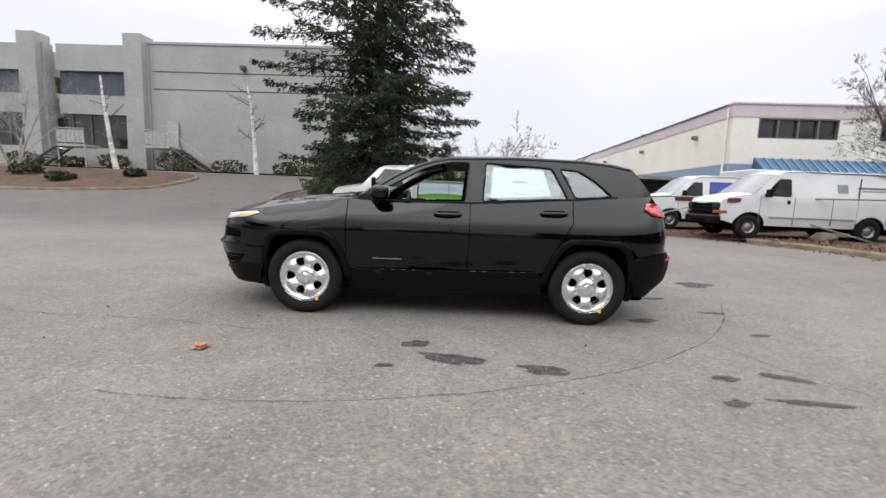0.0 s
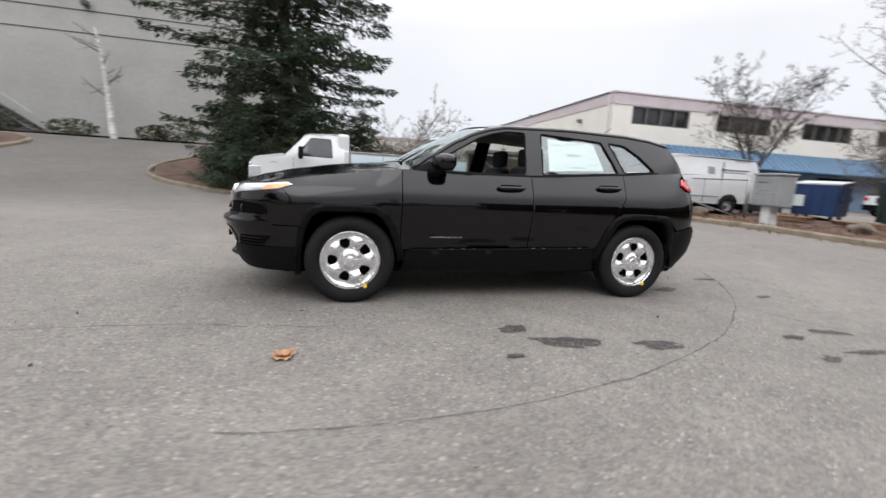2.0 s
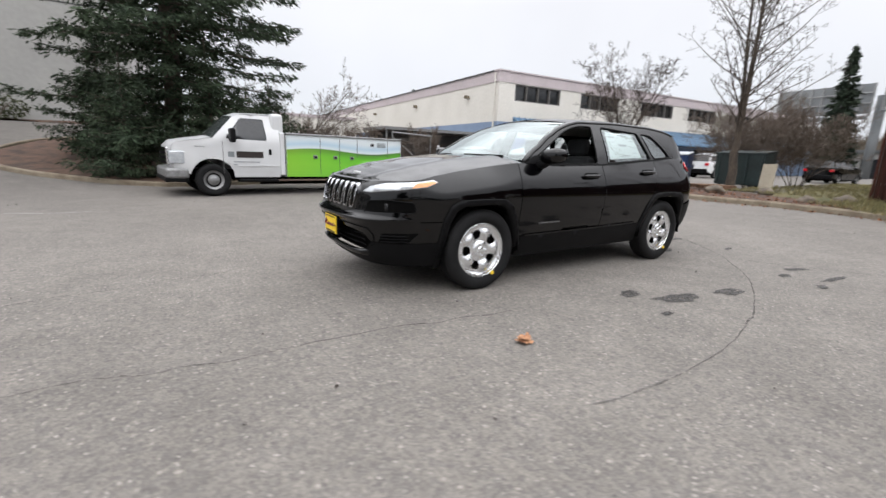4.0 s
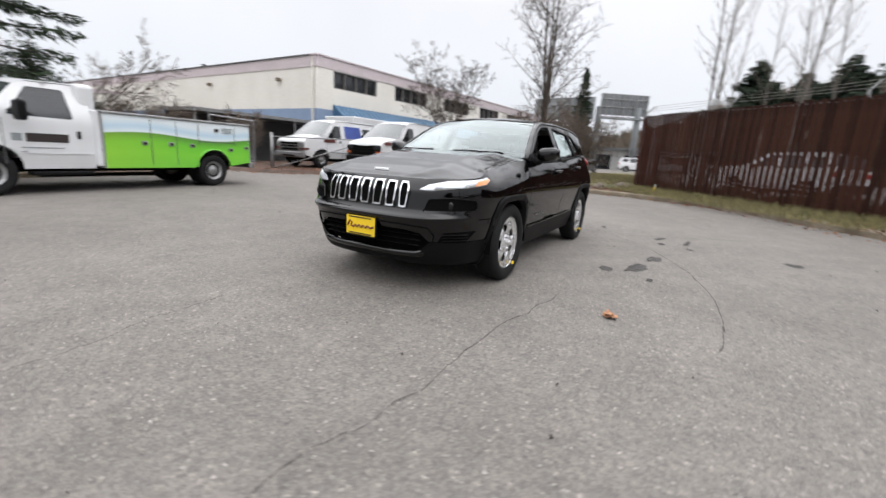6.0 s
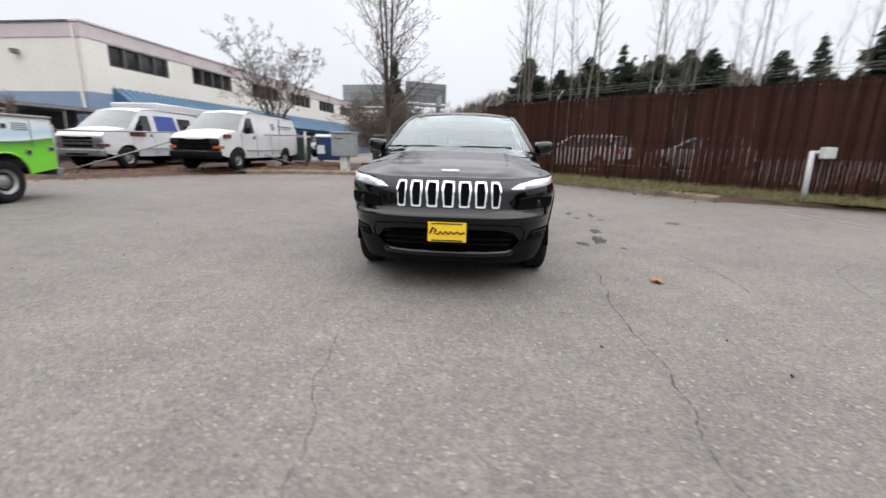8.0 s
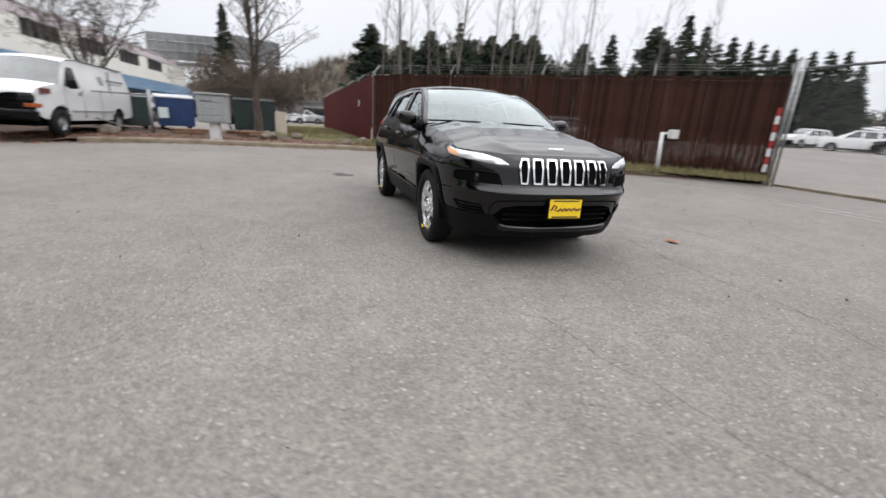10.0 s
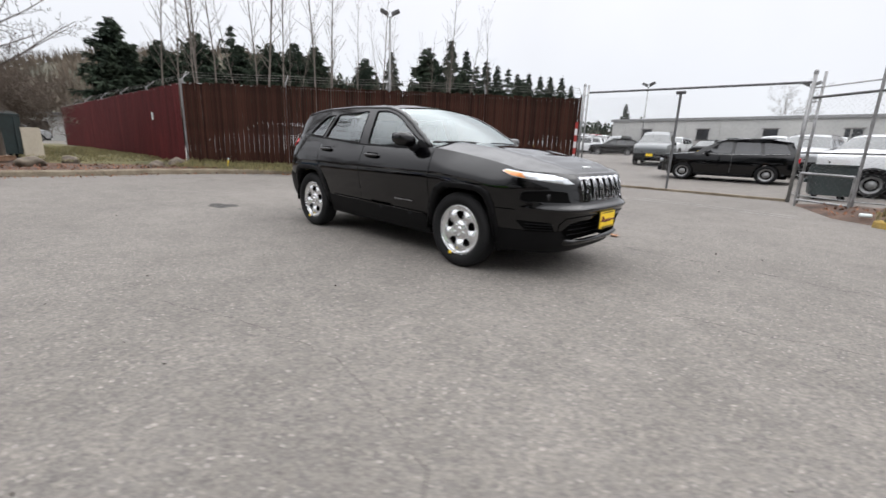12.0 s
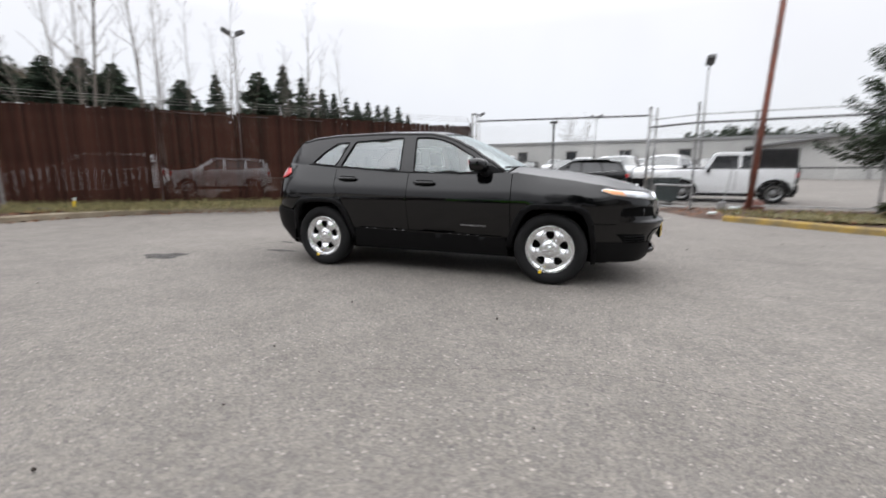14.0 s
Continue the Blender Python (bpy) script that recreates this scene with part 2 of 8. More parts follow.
M_needled = mat("far_fir_needles", (0.042, 0.056, 0.037), 0.9, var=0.25, scale=0.6, rand=0.5, island=True, col2=(0.016, 0.025, 0.017), spec=0.15)
M_bush = mat("shrub_leaves", (0.055, 0.062, 0.030), 0.85, var=0.25, rand=0.5, island=True, col2=(0.032, 0.036, 0.020), spec=0.2)
M_hill = mat("winter_hillside", (0.095, 0.078, 0.055), 1.0, var=0.35, scale=0.12, fine=1.2, bump=1.0, bump_scale=1.0, col2=(0.05, 0.052, 0.034))


# ---- building helpers ----
def link_mesh(name, bm, material, smooth=False):
    me = bpy.data.meshes.new(name)
    bm.to_mesh(me)
    bm.free()
    me.materials.append(material)
    if smooth:
        me.polygons.foreach_set("use_smooth", [True] * len(me.polygons))
    return new(name, me)


def part(name, bm, material, parent, label="", smooth=False):
    """One mesh under a thing or under a part."""
    ob = link_mesh(name, bm, material, smooth)
    ob.parent = parent
    return tagged(ob, label)


def raw(name, verts, faces, material, parent=None, smooth=False, label=""):
    me = bpy.data.meshes.new(name)
    me.from_pydata(verts, [], faces)
    me.materials.append(material)
    if smooth:
        me.polygons.foreach_set("use_smooth", [True] * len(me.polygons))
    ob = new(name, me)
    if parent:
        ob.parent = parent
    return tagged(ob, label)


def thing(name, label, category, m=None, group="", kind=""):
    ob = new(name)
    ob.empty_display_size = 0.2
    if m is not None:
        ob.matrix_basis = m
    return tagged(ob, label, category, group, kind)


def bx(bm, x0, x1, y0, y1, z0, z1, bev=0.0, seg=2, rot=None):
    g = bmesh.ops.create_cube(bm, size=1.0)
    vs = g["verts"]
    for v in vs:
        v.co = Vector(((x0 + x1) / 2 + v.co.x * (x1 - x0), (y0 + y1) / 2 + v.co.y * (y1 - y0), (z0 + z1) / 2 + v.co.z * (z1 - z0)))
    if rot is not None:
        bmesh.ops.transform(bm, matrix=rot, verts=vs)
    if bev:
        es = list({e for v in vs for e in v.link_edges})
        bmesh.ops.bevel(bm, geom=es, offset=bev, segments=seg, affect="EDGES", profile=0.5)
    return bm


def box(x0, x1, y0, y1, z0, z1, bev=0.0, seg=2, rot=None):
    return bx(bmesh.new(), x0, x1, y0, y1, z0, z1, bev, seg, rot)


def tube(bm, pts, rad, n=8, cap=True):
    """A tapered tube along points; rad: one radius or one per point."""
    pts = [Vector(p) for p in pts]
    if not isinstance(rad, (list, tuple)):
        rad = [rad] * len(pts)
    rings = []
    for i, p in enumerate(pts):
        d = (pts[min(i + 1, len(pts) - 1)] - pts[max(i - 1, 0)]).normalized()
        up = Vector((0, 0, 1)) if abs(d.z) < 0.9 else Vector((1, 0, 0))
        a = d.cross(up).normalized()
        c = d.cross(a)
        rings.append([bm.verts.new(p + (a * math.cos(k * 2 * math.pi / n) + c * math.sin(k * 2 * math.pi / n)) * rad[i]) for k in range(n)])
    for r0, r1 in zip(rings, rings[1:]):
        for k in range(n):
            bm.faces.new((r0[k], r0[(k + 1) % n], r1[(k + 1) % n], r1[k]))
    if cap:
        bm.faces.new(list(reversed(rings[0])))
        bm.faces.new(rings[-1])
    return bm


def lathe(bm, prof, n=32, axis="y", centre=(0, 0, 0), closed=False):
    """Spin (radius, along) pairs about an axis."""
    cx, cy, cz = centre
    rings = []
    for r, h in prof:
        ring = []
        for k in range(n):
            a = 2 * math.pi * k / n
            u, w = r * math.cos(a), r * math.sin(a)
            ring.append(bm.verts.new((cx + u, cy + h, cz + w) if axis == "y" else (cx + h, cy + u, cz + w) if axis == "x" else (cx + u, cy + w, cz + h)))
        rings.append(ring)
    pairs = list(zip(rings, rings[1:]))
    if closed:
        pairs.append((rings[-1], rings[0]))
    for r0, r1 in pairs:
        for k in range(n):
            bm.faces.new((r0[k], r0[(k + 1) % n], r1[(k + 1) % n], r1[k]))
    bmesh.ops.recalc_face_normals(bm, faces=bm.faces[:])
    return bm


def step(a, b, v):
    t = min(1.0, max(0.0, (v - a) / (b - a)))
    return t * t * (3 - 2 * t)


def ground_z(x, y):
    """Height of the lot: nearly flat round the car, rising to the north-west drive and slightly outwards."""
    h = min(0.2, 0.016 * max(0.0, x - 2) + 0.008 * max(0.0, -y - 3))
    h += min(0.6, 0.026 * max(0.0, -y - 11))
    h += min(1.2, 0.06 * max(0.0, -y - 40))
    rise = step(9.0, 23.5, y) * 2.0 * step(4.0, -7.0, x)
    h -= 0.013 * (1 - step(4.0, 9.0, math.hypot(x, y)))
    return h + rise


# ---- ground ----
def grid_lines(lo, hi, fine_lo, fine_hi, fine, coarse):
    out, v = [], fine_lo
    while v < fine_hi:
        out.append(v)
        v += fine
    v, s = fine_hi, coarse
    while v < hi:
        out.append(v)
        v += s
        s *= 1.5
    out.append(hi)
    v, s = fine_lo - coarse, coarse
    while v > lo:
        out.append(v)
        v -= s
        s *= 1.5
    out.append(lo)
    return sorted(out)


gx = grid_lines(-900, 900, -34, 36, 1.0, 3.0)
gy = grid_lines(-900, 900, -24, 30, 1.0, 3.0)
gv = [(x, y, ground_z(x, y)) for y in gy for x in gx]
nx = len(gx)
gf = [(j * nx + i, j * nx + i + 1, (j + 1) * nx + i + 1, (j + 1) * nx + i) for j in range(len(gy) - 1) for i in range(nx - 1)]
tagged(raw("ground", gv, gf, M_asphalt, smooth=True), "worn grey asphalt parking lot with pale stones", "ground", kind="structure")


# ---- planting strip, kerbs and lot markings ----
STRIP = [(4.6, 13.2), (5.4, 11.2), (6.6, 10.2), (7.8, 9.2), (8.7, 7.8), (9.35, 6.4), (9.6, 4.5), (9.4, 2.5), (9.45, 0.6), (9.0, -1.4), (8.1, -3.0), (6.5, -4.25), (4.6, -5.75)]


def smooth_line(pts, n=6):
    out = []
    for i in range(len(pts) - 1):
        p0, p1, p2, p3 = (Vector((*pts[max(0, min(len(pts) - 1, k))], 0)) for k in (i - 1, i, i + 1, i + 2))
        for k in range(n):
            t = k / n
            out.append(0.5 * ((2 * p1) + (p2 - p0) * t + (2 * p0 - 5 * p1 + 4 * p2 - p3) * t * t + (3 * p1 - p0 - 3 * p2 + p3) * t ** 3))
    out.append(Vector((*pts[-1], 0)))
    return out


def sweep_kerb(name, pts, width, height, material, label, wob=0.0, side=1):
    """A kerb with a rounded face along a line on the ground; side: to which hand its body lies."""
    line = smooth_line(pts)
    verts, faces = [], []
    prof = [(0.0, -0.05), (0.015, height * 0.75), (0.05, height), (width - 0.03, height), (width, height * 0.8), (width, -0.05)]
    for i, p in enumerate(line):
        d = (line[min(i + 1, len(line) - 1)] - line[max(i - 1, 0)]).normalized()
        nrm = Vector((-d.y, d.x, 0)) * side
        w = wob * noise.noise(p * 1.7)
        for off, z in prof:
            q = p + nrm * (off + w)
            verts.append((q.x, q.y, ground_z(p.x, p.y) + z * (1 + 2 * w)))
    k = len(prof)
    for i in range(len(line) - 1):
        for j in range(k - 1):
            faces.append((i * k + j, i * k + j + 1, (i + 1) * k + j + 1, (i + 1) * k + j))
    faces.append(tuple(range(k)))
    faces.append(tuple(reversed(range((len(line) - 1) * k, len(line) * k))))
    ob = raw(name, verts, faces, material)
    bmx = bmesh.new()
    bmx.from_mesh(ob.data)
    bmesh.ops.recalc_face_normals(bmx, faces=bmx.faces[:])
    bmx.to_mesh(ob.data)
    bmx.free()
    return tagged(ob, label, "kerb", kind="structure")


def sheet(name, pts, lift, material, label, category, res=0.5, rough=0.04, fall=()):
    """A ground sheet inside an outline, laid over the lot with a little unevenness; it runs out to the ground along fall."""
    from mathutils.geometry import delaunay_2d_cdt
    xs, ys = [p[0] for p in pts], [p[1] for p in pts]
    loose = []
    x = min(xs)
    while x < max(xs):
        y = min(ys)
        while y < max(ys):
            loose.append(Vector((x + random.uniform(-0.3, 0.3) * res, y + random.uniform(-0.3, 0.3) * res)))
            y += res
        x += res
    edge = [Vector(p) for p in pts]
    n = len(edge)
    vv, _, ff, _, _, _ = delaunay_2d_cdt(edge + loose, [(i, (i + 1) % n) for i in range(n)], [], 1, 1e-4)

    def keep(v):
        best = 1.0
        for line in fall:
            for a, b in zip(line, line[1:]):
                a, b = Vector(a), Vector(b)
                u = max(0.0, min(1.0, (v - a).dot(b - a) / (b - a).length_squared))
                best = min(best, (v - a - (b - a) * u).length / 0.55)
        return best

    verts = [(v.x, v.y, ground_z(v.x, v.y) - 0.015 + keep(v) * (0.015 + lift + rough * noise.noise(Vector((v.x * 0.9, v.y * 0.9, 3))))) for v in vv]
    return tagged(raw(name, verts, ff, material, smooth=True), label, category, kind="structure")


strip_edge = [(p.x, p.y) for p in smooth_line(STRIP)]
sheet("planting_strip", [(x + 0.12, y + (0.06 if y < 0 else 0.0)) for x, y in strip_edge] + [(3.2, -9.2), (11.3, -0.3), (12.5, 3.2), (18, 9), (18, 17), (5, 17)], 0.10, M_soil,
      "brown bark mulch and fallen leaves behind the kerb", "ground", 0.45, 0.07, fall=([(5, 17), (4.7, 13.2), (5.5, 11.2), (6.7, 10.2), (7.9, 9.2), (8.4, 8.5)], [(5.0, -5.4), (4.7, -5.7), (3.2, -9.2)]))
sheet("grass_verge", [(11.4, -0.35), (13, 2.6), (20, 3.4), (34, 4.5), (34, 0.7)], 0.17, M_grass, "mossy winter grass beside the red fence", "grass", 0.5, 0.08, fall=([(11.4, -0.35), (13, 2.6), (20, 3.4), (34, 4.5)],))
sheet("grass_bank", [(9.35, -1.25), (8.3, -3.05), (6.75, -4.2), (4.9, -5.75), (3.6, -8.4), (11.2, -0.4), (9.9, -0.1)], 0.15, M_grass, "yellowed grass strip at the foot of the slatted fence", "grass", 0.35, 0.05, fall=([(5.3, -5.3), (4.9, -5.75), (3.6, -8.4)],))
sweep_kerb("kerb", STRIP[4:], 0.16, 0.14, M_kerb, "weathered ochre concrete kerb along the planting strip", 0.03)
sweep_kerb("kerb_gate", [(-4.35, -6.3), (-4.64, -6.05), (-5.36, -5.4), (-6.44, -4.55), (-8.2, -3.9), (-11, -3.3)], 0.16, 0.13, M_kerby, "yellow painted kerb beside the gate", 0.02)
sheet("verge_gate", [(-2.9, -9.3), (-3.75, -6.9), (-4.42, -6.38), (-4.75, -6.12), (-5.46, -5.5), (-6.52, -4.66), (-8.2, -4.05), (-11, -3.45), (-14, -9.0)], 0.09, M_soil, "bare soil and dead leaves inside the yellow kerb", "ground", 0.4, 0.05, fall=([(-2.9, -9.3), (-3.75, -6.9), (-4.42, -6.38)],))
sheet("grass_gate", [(-4.9, -7.0), (-5.7, -6.0), (-7.2, -5.0), (-11, -4.1), (-12, -8)], 0.13, M_grass, "rough grass patch by the yellow kerb", "grass", 0.35, 0.06)
ISLAND = [(-1.2, 10.9), (-3.6, 10.25), (-5.6, 11.2), (-7.6, 12.8), (-8.3, 14.6), (-7.4, 16.8), (-4.5, 18.2), (0, 18.6), (4, 18), (4.6, 13.4), (3.0, 11.6)]
sheet("tree_island", [(x * 0.985, y) for x, y in ISLAND], 0.10, M_soil, "mulched island under the spruce", "ground", 0.5, 0.06)
sweep_kerb("kerb_island", ISLAND[:8], 0.15, 0.13, M_kerb, "concrete kerb round the mulched island", 0.02, side=-1)
BED = [(-15.5, 15.3), (-14.2, 17.4), (-14.6, 19.2), (-17, 20.4), (-22, 20.4), (-34, 19.0), (-34, 14.0), (-22, 14.2)]
sheet("drive_bed", BED, 0.12, M_soil, "reddish bark planting bed beside the drive", "ground", 0.7, 0.1)
sweep_kerb("kerb_bed", [BED[6], BED[7], BED[0], BED[1], BED[2], BED[3], BED[4]], 0.16, 0.14, M_kerb, "pale concrete kerb round the planting bed", 0.02)
sheet("foundation_bed", [(-31, 23.4), (-20, 23.0), (-9, 22.6), (-3, 22.3), (-3, 24.2), (-31, 24.9)], 0.08, M_soil, "narrow planting bed along the concrete wall", "ground", 0.8, 0.05)


def ribbon(name, pts, w, material, label, category, wob=0.03, lift=0.004, parts_n=10):
    line = smooth_line(pts, parts_n)
    verts, faces = [], []
    for i, p in enumerate(line):
        d = (line[min(i + 1, len(line) - 1)] - line[max(i - 1, 0)]).normalized()
        nrm = Vector((-d.y, d.x, 0))
        q = p + nrm * wob * (noise.noise(p * 3.1) + 0.7 * noise.noise(p * 9.0))
        ww = w * (0.55 + 0.9 * abs(noise.noise(p * 5.0 + Vector((7, 3, 1)))))
        for s in (-0.5, 0.5):
            e = q + nrm * s * ww
            verts.append((e.x, e.y, ground_z(e.x, e.y) + lift))
    for i in range(len(line) - 1):
        faces.append((2 * i, 2 * i + 1, 2 * i + 3, 2 * i + 2))
    return tagged(raw(name, verts, faces, material), label, category, kind="structure")


ribbon("crack", [(-1.95, -2.60), (-1.4, -2.65), (-0.85, -2.62), (-0.4, -2.56), (0.0, -2.46), (0.36, -2.36), (0.95, -2.11), (1.45, -1.87), (2.0, -1.47), (2.45, -1.06), (2.9, -0.5), (3.3, 0.2)], 0.015, M_crack, "curved dark crack in the asphalt", "crack", 0.015)
ribbon("crack", [(-6.6, -0.9), (-4.9, -1.15), (-4.1, -1.2), (-3.43, -1.3), (-2.4, -1.3), (-1.45, -1.47)], 0.013, M_crack, "meandering crack in the asphalt", "crack", 0.05)
ribbon("crack", [(-5.4, 0.1), (-4.42, 0.39), (-4.03, 0.44), (-3.69, 0.55), (-3.2, 0.6)], 0.012, M_crack, "short crack in the asphalt", "crack", 0.05)
ribbon("crack", [(2.3, -1.25), (2.6, -1.9), (3.0, -2.6), (3.6, -3.6)], 0.012, M_crack, "fine crack in the asphalt", "crack", 0.03)
ribbon("crack", [(-2.6, -3.4), (-1.9, -3.6), (-1.2, -3.9), (-0.6, -4.6)], 0.012, M_crack, "fine crack in the asphalt", "crack", 0.05)
ribbon("crack", [(-4.8, 4.6), (-3.6, 3.5), (-2.9, 2.9), (-1.8, 2.8), (-0.6, 3.2)], 0.006, M_crack, "hairline crack in the asphalt", "crack", 0.06)
ribbon("gate_line", [(4.5, -5.95), (2.1, -6.4), (-0.9, -6.75), (-3.4, -6.35)], 0.05, M_line, "narrow pale seam across the gateway", "marking", 0.01)
ribbon("gate_line", [(4.5, -6.25), (2.1, -6.75), (-0.9, -7.1), (-3.4, -6.65)], 0.05, M_line, "narrow pale seam across the gateway", "marking", 0.01)
ribbon("paint_mark", [(-5.9, 5.62), (-5.4, 5.5)], 0.05, M_line, "worn white paint scrawl on the asphalt", "marking", 0.05)
ribbon("paint_mark", [(-5.35, 5.45), (-4.8, 5.6)], 0.05, M_line, "worn white paint scrawl on the asphalt", "marking", 0.04)


def blot(cx, cy, rx, ry, turn, seed):
    verts = [(cx, cy, ground_z(cx, cy) + 0.004)]
    for k in range(28):
        a = 2 * math.pi * k / 28
        r = 1 + 0.55 * noise.noise(Vector((math.cos(a) * 1.7, math.sin(a) * 1.7, seed * 3.3))) + 0.2 * noise.noise(Vector((math.cos(a) * 5, math.sin(a) * 5, seed)))
        u, w = rx * r * math.cos(a), ry * r * math.sin(a)
        x, y = cx + u * math.cos(turn) - w * math.sin(turn), cy + u * math.sin(turn) + w * math.cos(turn)
        verts.append((x, y, ground_z(x, y) + 0.004))
    faces = [(0, 1 + k, 1 + (k + 1) % 28) for k in range(28)]
    tagged(raw("stain", verts, faces, M_stain), "dark oil stain on the asphalt", "stain", "stains on the lot", "structure")


for i, (sx, sy, a, b, tn) in enumerate([(-0.21, -1.60, 0.13, 0.07, 0.2), (0.09, -1.87, 0.24, 0.09, -0.25), (0.74, -2.0, 0.19, 0.075, -0.2), (-0.38, -2.05, 0.07, 0.03, 0), (1.99, -1.99, 0.1, 0.05, 0.2),
                                         (2.43, -1.95, 0.16, 0.05, -0.3), (1.82, -2.37, 0.09, 0.04, 0), (2.32, -2.33, 0.24, 0.035, -0.1), (2.93, -0.25, 0.13, 0.05, 0), (2.91, -1.01, 0.1, 0.04, 0.2),
                                         (2.03, -0.63, 0.2, 0.06, 0.2), (3.63, 1.3, 0.26, 0.2, 0.3), (1.68, -3.52, 0.12, 0.1, 0.4), (2.5, 0.35, 0.22, 0.07, 0.1)]):
    blot(sx, sy, a, b, tn, i + 1)


# ---- slatted screen fence ----
FC, FE = Vector((11.3, -0.45, 0)), Vector((2.75, -9.45, 0))


M_wire = mat("weathered_wire", (0.22, 0.21, 0.195), 0.7, metal=0.2, var=0.3)


def slatted_fence(name, a, b, ha, hb, material, pitch, label, joined, away):
    """Chain-link posts and rails filled with upright slats, with narrow gaps; barbed wires on top."""
    f = thing(name, label, "fence", kind="structure")
    d = (b - a)
    length = d.length
    d.normalize()
    nrm = Vector((-d.y, d.x, 0)) * away
    turn = math.atan2(d.y, d.x)
    n = int(length / pitch)
    meshes = {}
    verts, faces = [], []
    for i in range(n):
        t = (i + 0.5) / n
        p = a + d * (length * t) + nrm * ((0.0015 if joined else 0.007) * ((i % 2) * 2 - 1))
        g = ground_z(p.x, p.y) + 0.08
        h = ha + (hb - ha) * t - g + random.choice((0, 0, 0, -0.02, 0.02, -0.04))
        key = (round(h, 2), random.randrange(2), 0.24 < t < 0.475 or 0.525 < t < 0.60, t > 0.69)
        w = pitch * (0.425 if 0.24 < t < 0.475 or 0.525 < t < 0.60 else 0.466 if 0.69 < t else 0.485 if key[1] else 0.492)
        if joined:
            w = pitch * 0.497
            k = len(verts)
            for z in (g, g + h):
                for s, e in ((-1, -0.004), (1, -0.004), (1, 0.004), (-1, 0.004)):
                    q = p + d * s * w + nrm * e
                    verts.append((q.x, q.y, z))
            faces += [tuple(k + c for c in q) for q in ((0, 1, 5, 4), (1, 2, 6, 5), (2, 3, 7, 6), (3, 0, 4, 7), (4, 5, 6, 7))]
            continue
        if key not in meshes:
            bm = box(-w, w, -0.004, 0.004, 0, key[0])
            me = bpy.data.meshes.new("slat")
            bm.to_mesh(me)
            bm.free()
            me.materials.append(material)
            meshes[key] = me
        s = new("slat", meshes[key])
        s.parent = f
        s.matrix_basis = Matrix.Translation((p.x, p.y, g)) @ Matrix.Rotation(turn + random.uniform(-0.05, 0.05), 4, "Z")
    if joined:
        tagged(raw("slats", verts, faces, material, f), kind="stuff")
    count = max(2, int(length / 3.0))
    for i in range(count + 1):
        p = a + d * (length * i / count) + nrm * 0.06
        g, top = ground_z(p.x, p.y), ha + (hb - ha) * i / count
        part("post", tube(bmesh.new(), [(p.x, p.y, g - 0.05), (p.x, p.y, top + 0.12)], 0.028), M_galv, f)
        q = p + nrm * 0.28 + Vector((0, 0, top + 0.34))
        part("arm", tube(bmesh.new(), [(p.x, p.y, top + 0.08), q], 0.012, 6), M_galv, f)
    for k in range(3):
        o = nrm * (0.28 * (k + 1) / 3) + nrm * 0.06
        z = 0.08 + 0.26 * (k + 1) / 3
        pts = [a + d * (length * j / 24) + o + Vector((0, 0, ha + (hb - ha) * j / 24 + z - 0.02 * math.sin(math.pi * ((j / 24 * count) % 1)))) for j in range(25)]
        part("barbed_wire", tube(bmesh.new(), pts, 0.004, 4), M_wire, f)
    for zz in (0.25, 0.97):
        p0, p1 = a + nrm * 0.045, b + nrm * 0.045
        part("rail", tube(bmesh.new(), [(p0.x, p0.y, ground_z(p0.x, p0.y) + (ha - 0.1) * zz), (p1.x, p1.y, ground_z(p1.x, p1.y) + (hb - 0.1) * zz)], 0.018, 6), M_galv, f)
    return f


slatted_fence("fence_screen", FC, FE, 2.74, 2.74, M_slat, 0.076, "tall chain-link fence filled with dark brown slats", False, 1)
slatted_fence("fence_wing", FC + Vector((0.15, 0.05, 0)), Vector((32.0, 0.5, 0)), 2.72, 2.62, M_slatj, 0.075, "long chain-link fence filled with red-brown slats", True, -1)


# ---- gate, its posts and the chain-link panels ----
def chain_link(name, a, b, z0, z1, parent, pitch=0.075, r=0.0017):
    """A woven wire panel of crossing thin strands."""
    d = b - a
    L = d.length
    d.normalize()
    verts, faces = [], []
    hgt = z1 - z0

    def strand(u0, w0, u1, w1, o):
        k = len(verts)
        up = Vector((0, 0, 1))
        nrm = Vector((-d.y, d.x, 0))
        for u, w in ((u0, w0), (u1, w1)):
            p = a + d * u + up * (z0 + w) + nrm * o
            for q in (d * r, nrm * r, -d * r, -nrm * r):
                verts.append(tuple(p + q))
        for j in range(4):
            faces.append((k + j, k + (j + 1) % 4, k + 4 + (j + 1) % 4, k + 4 + j))

    u = -hgt
    while u < L:
        s0, s1 = max(0.0, -u), min(hgt, L - u)
        if s1 > s0:
            strand(u + s0, s0, u + s1, s1, r)
            strand(u + s0, hgt - s0, u + s1, hgt - s1, -r)
        u += pitch
    return tagged(raw(name, verts, faces, M_galv, parent), kind="stuff")


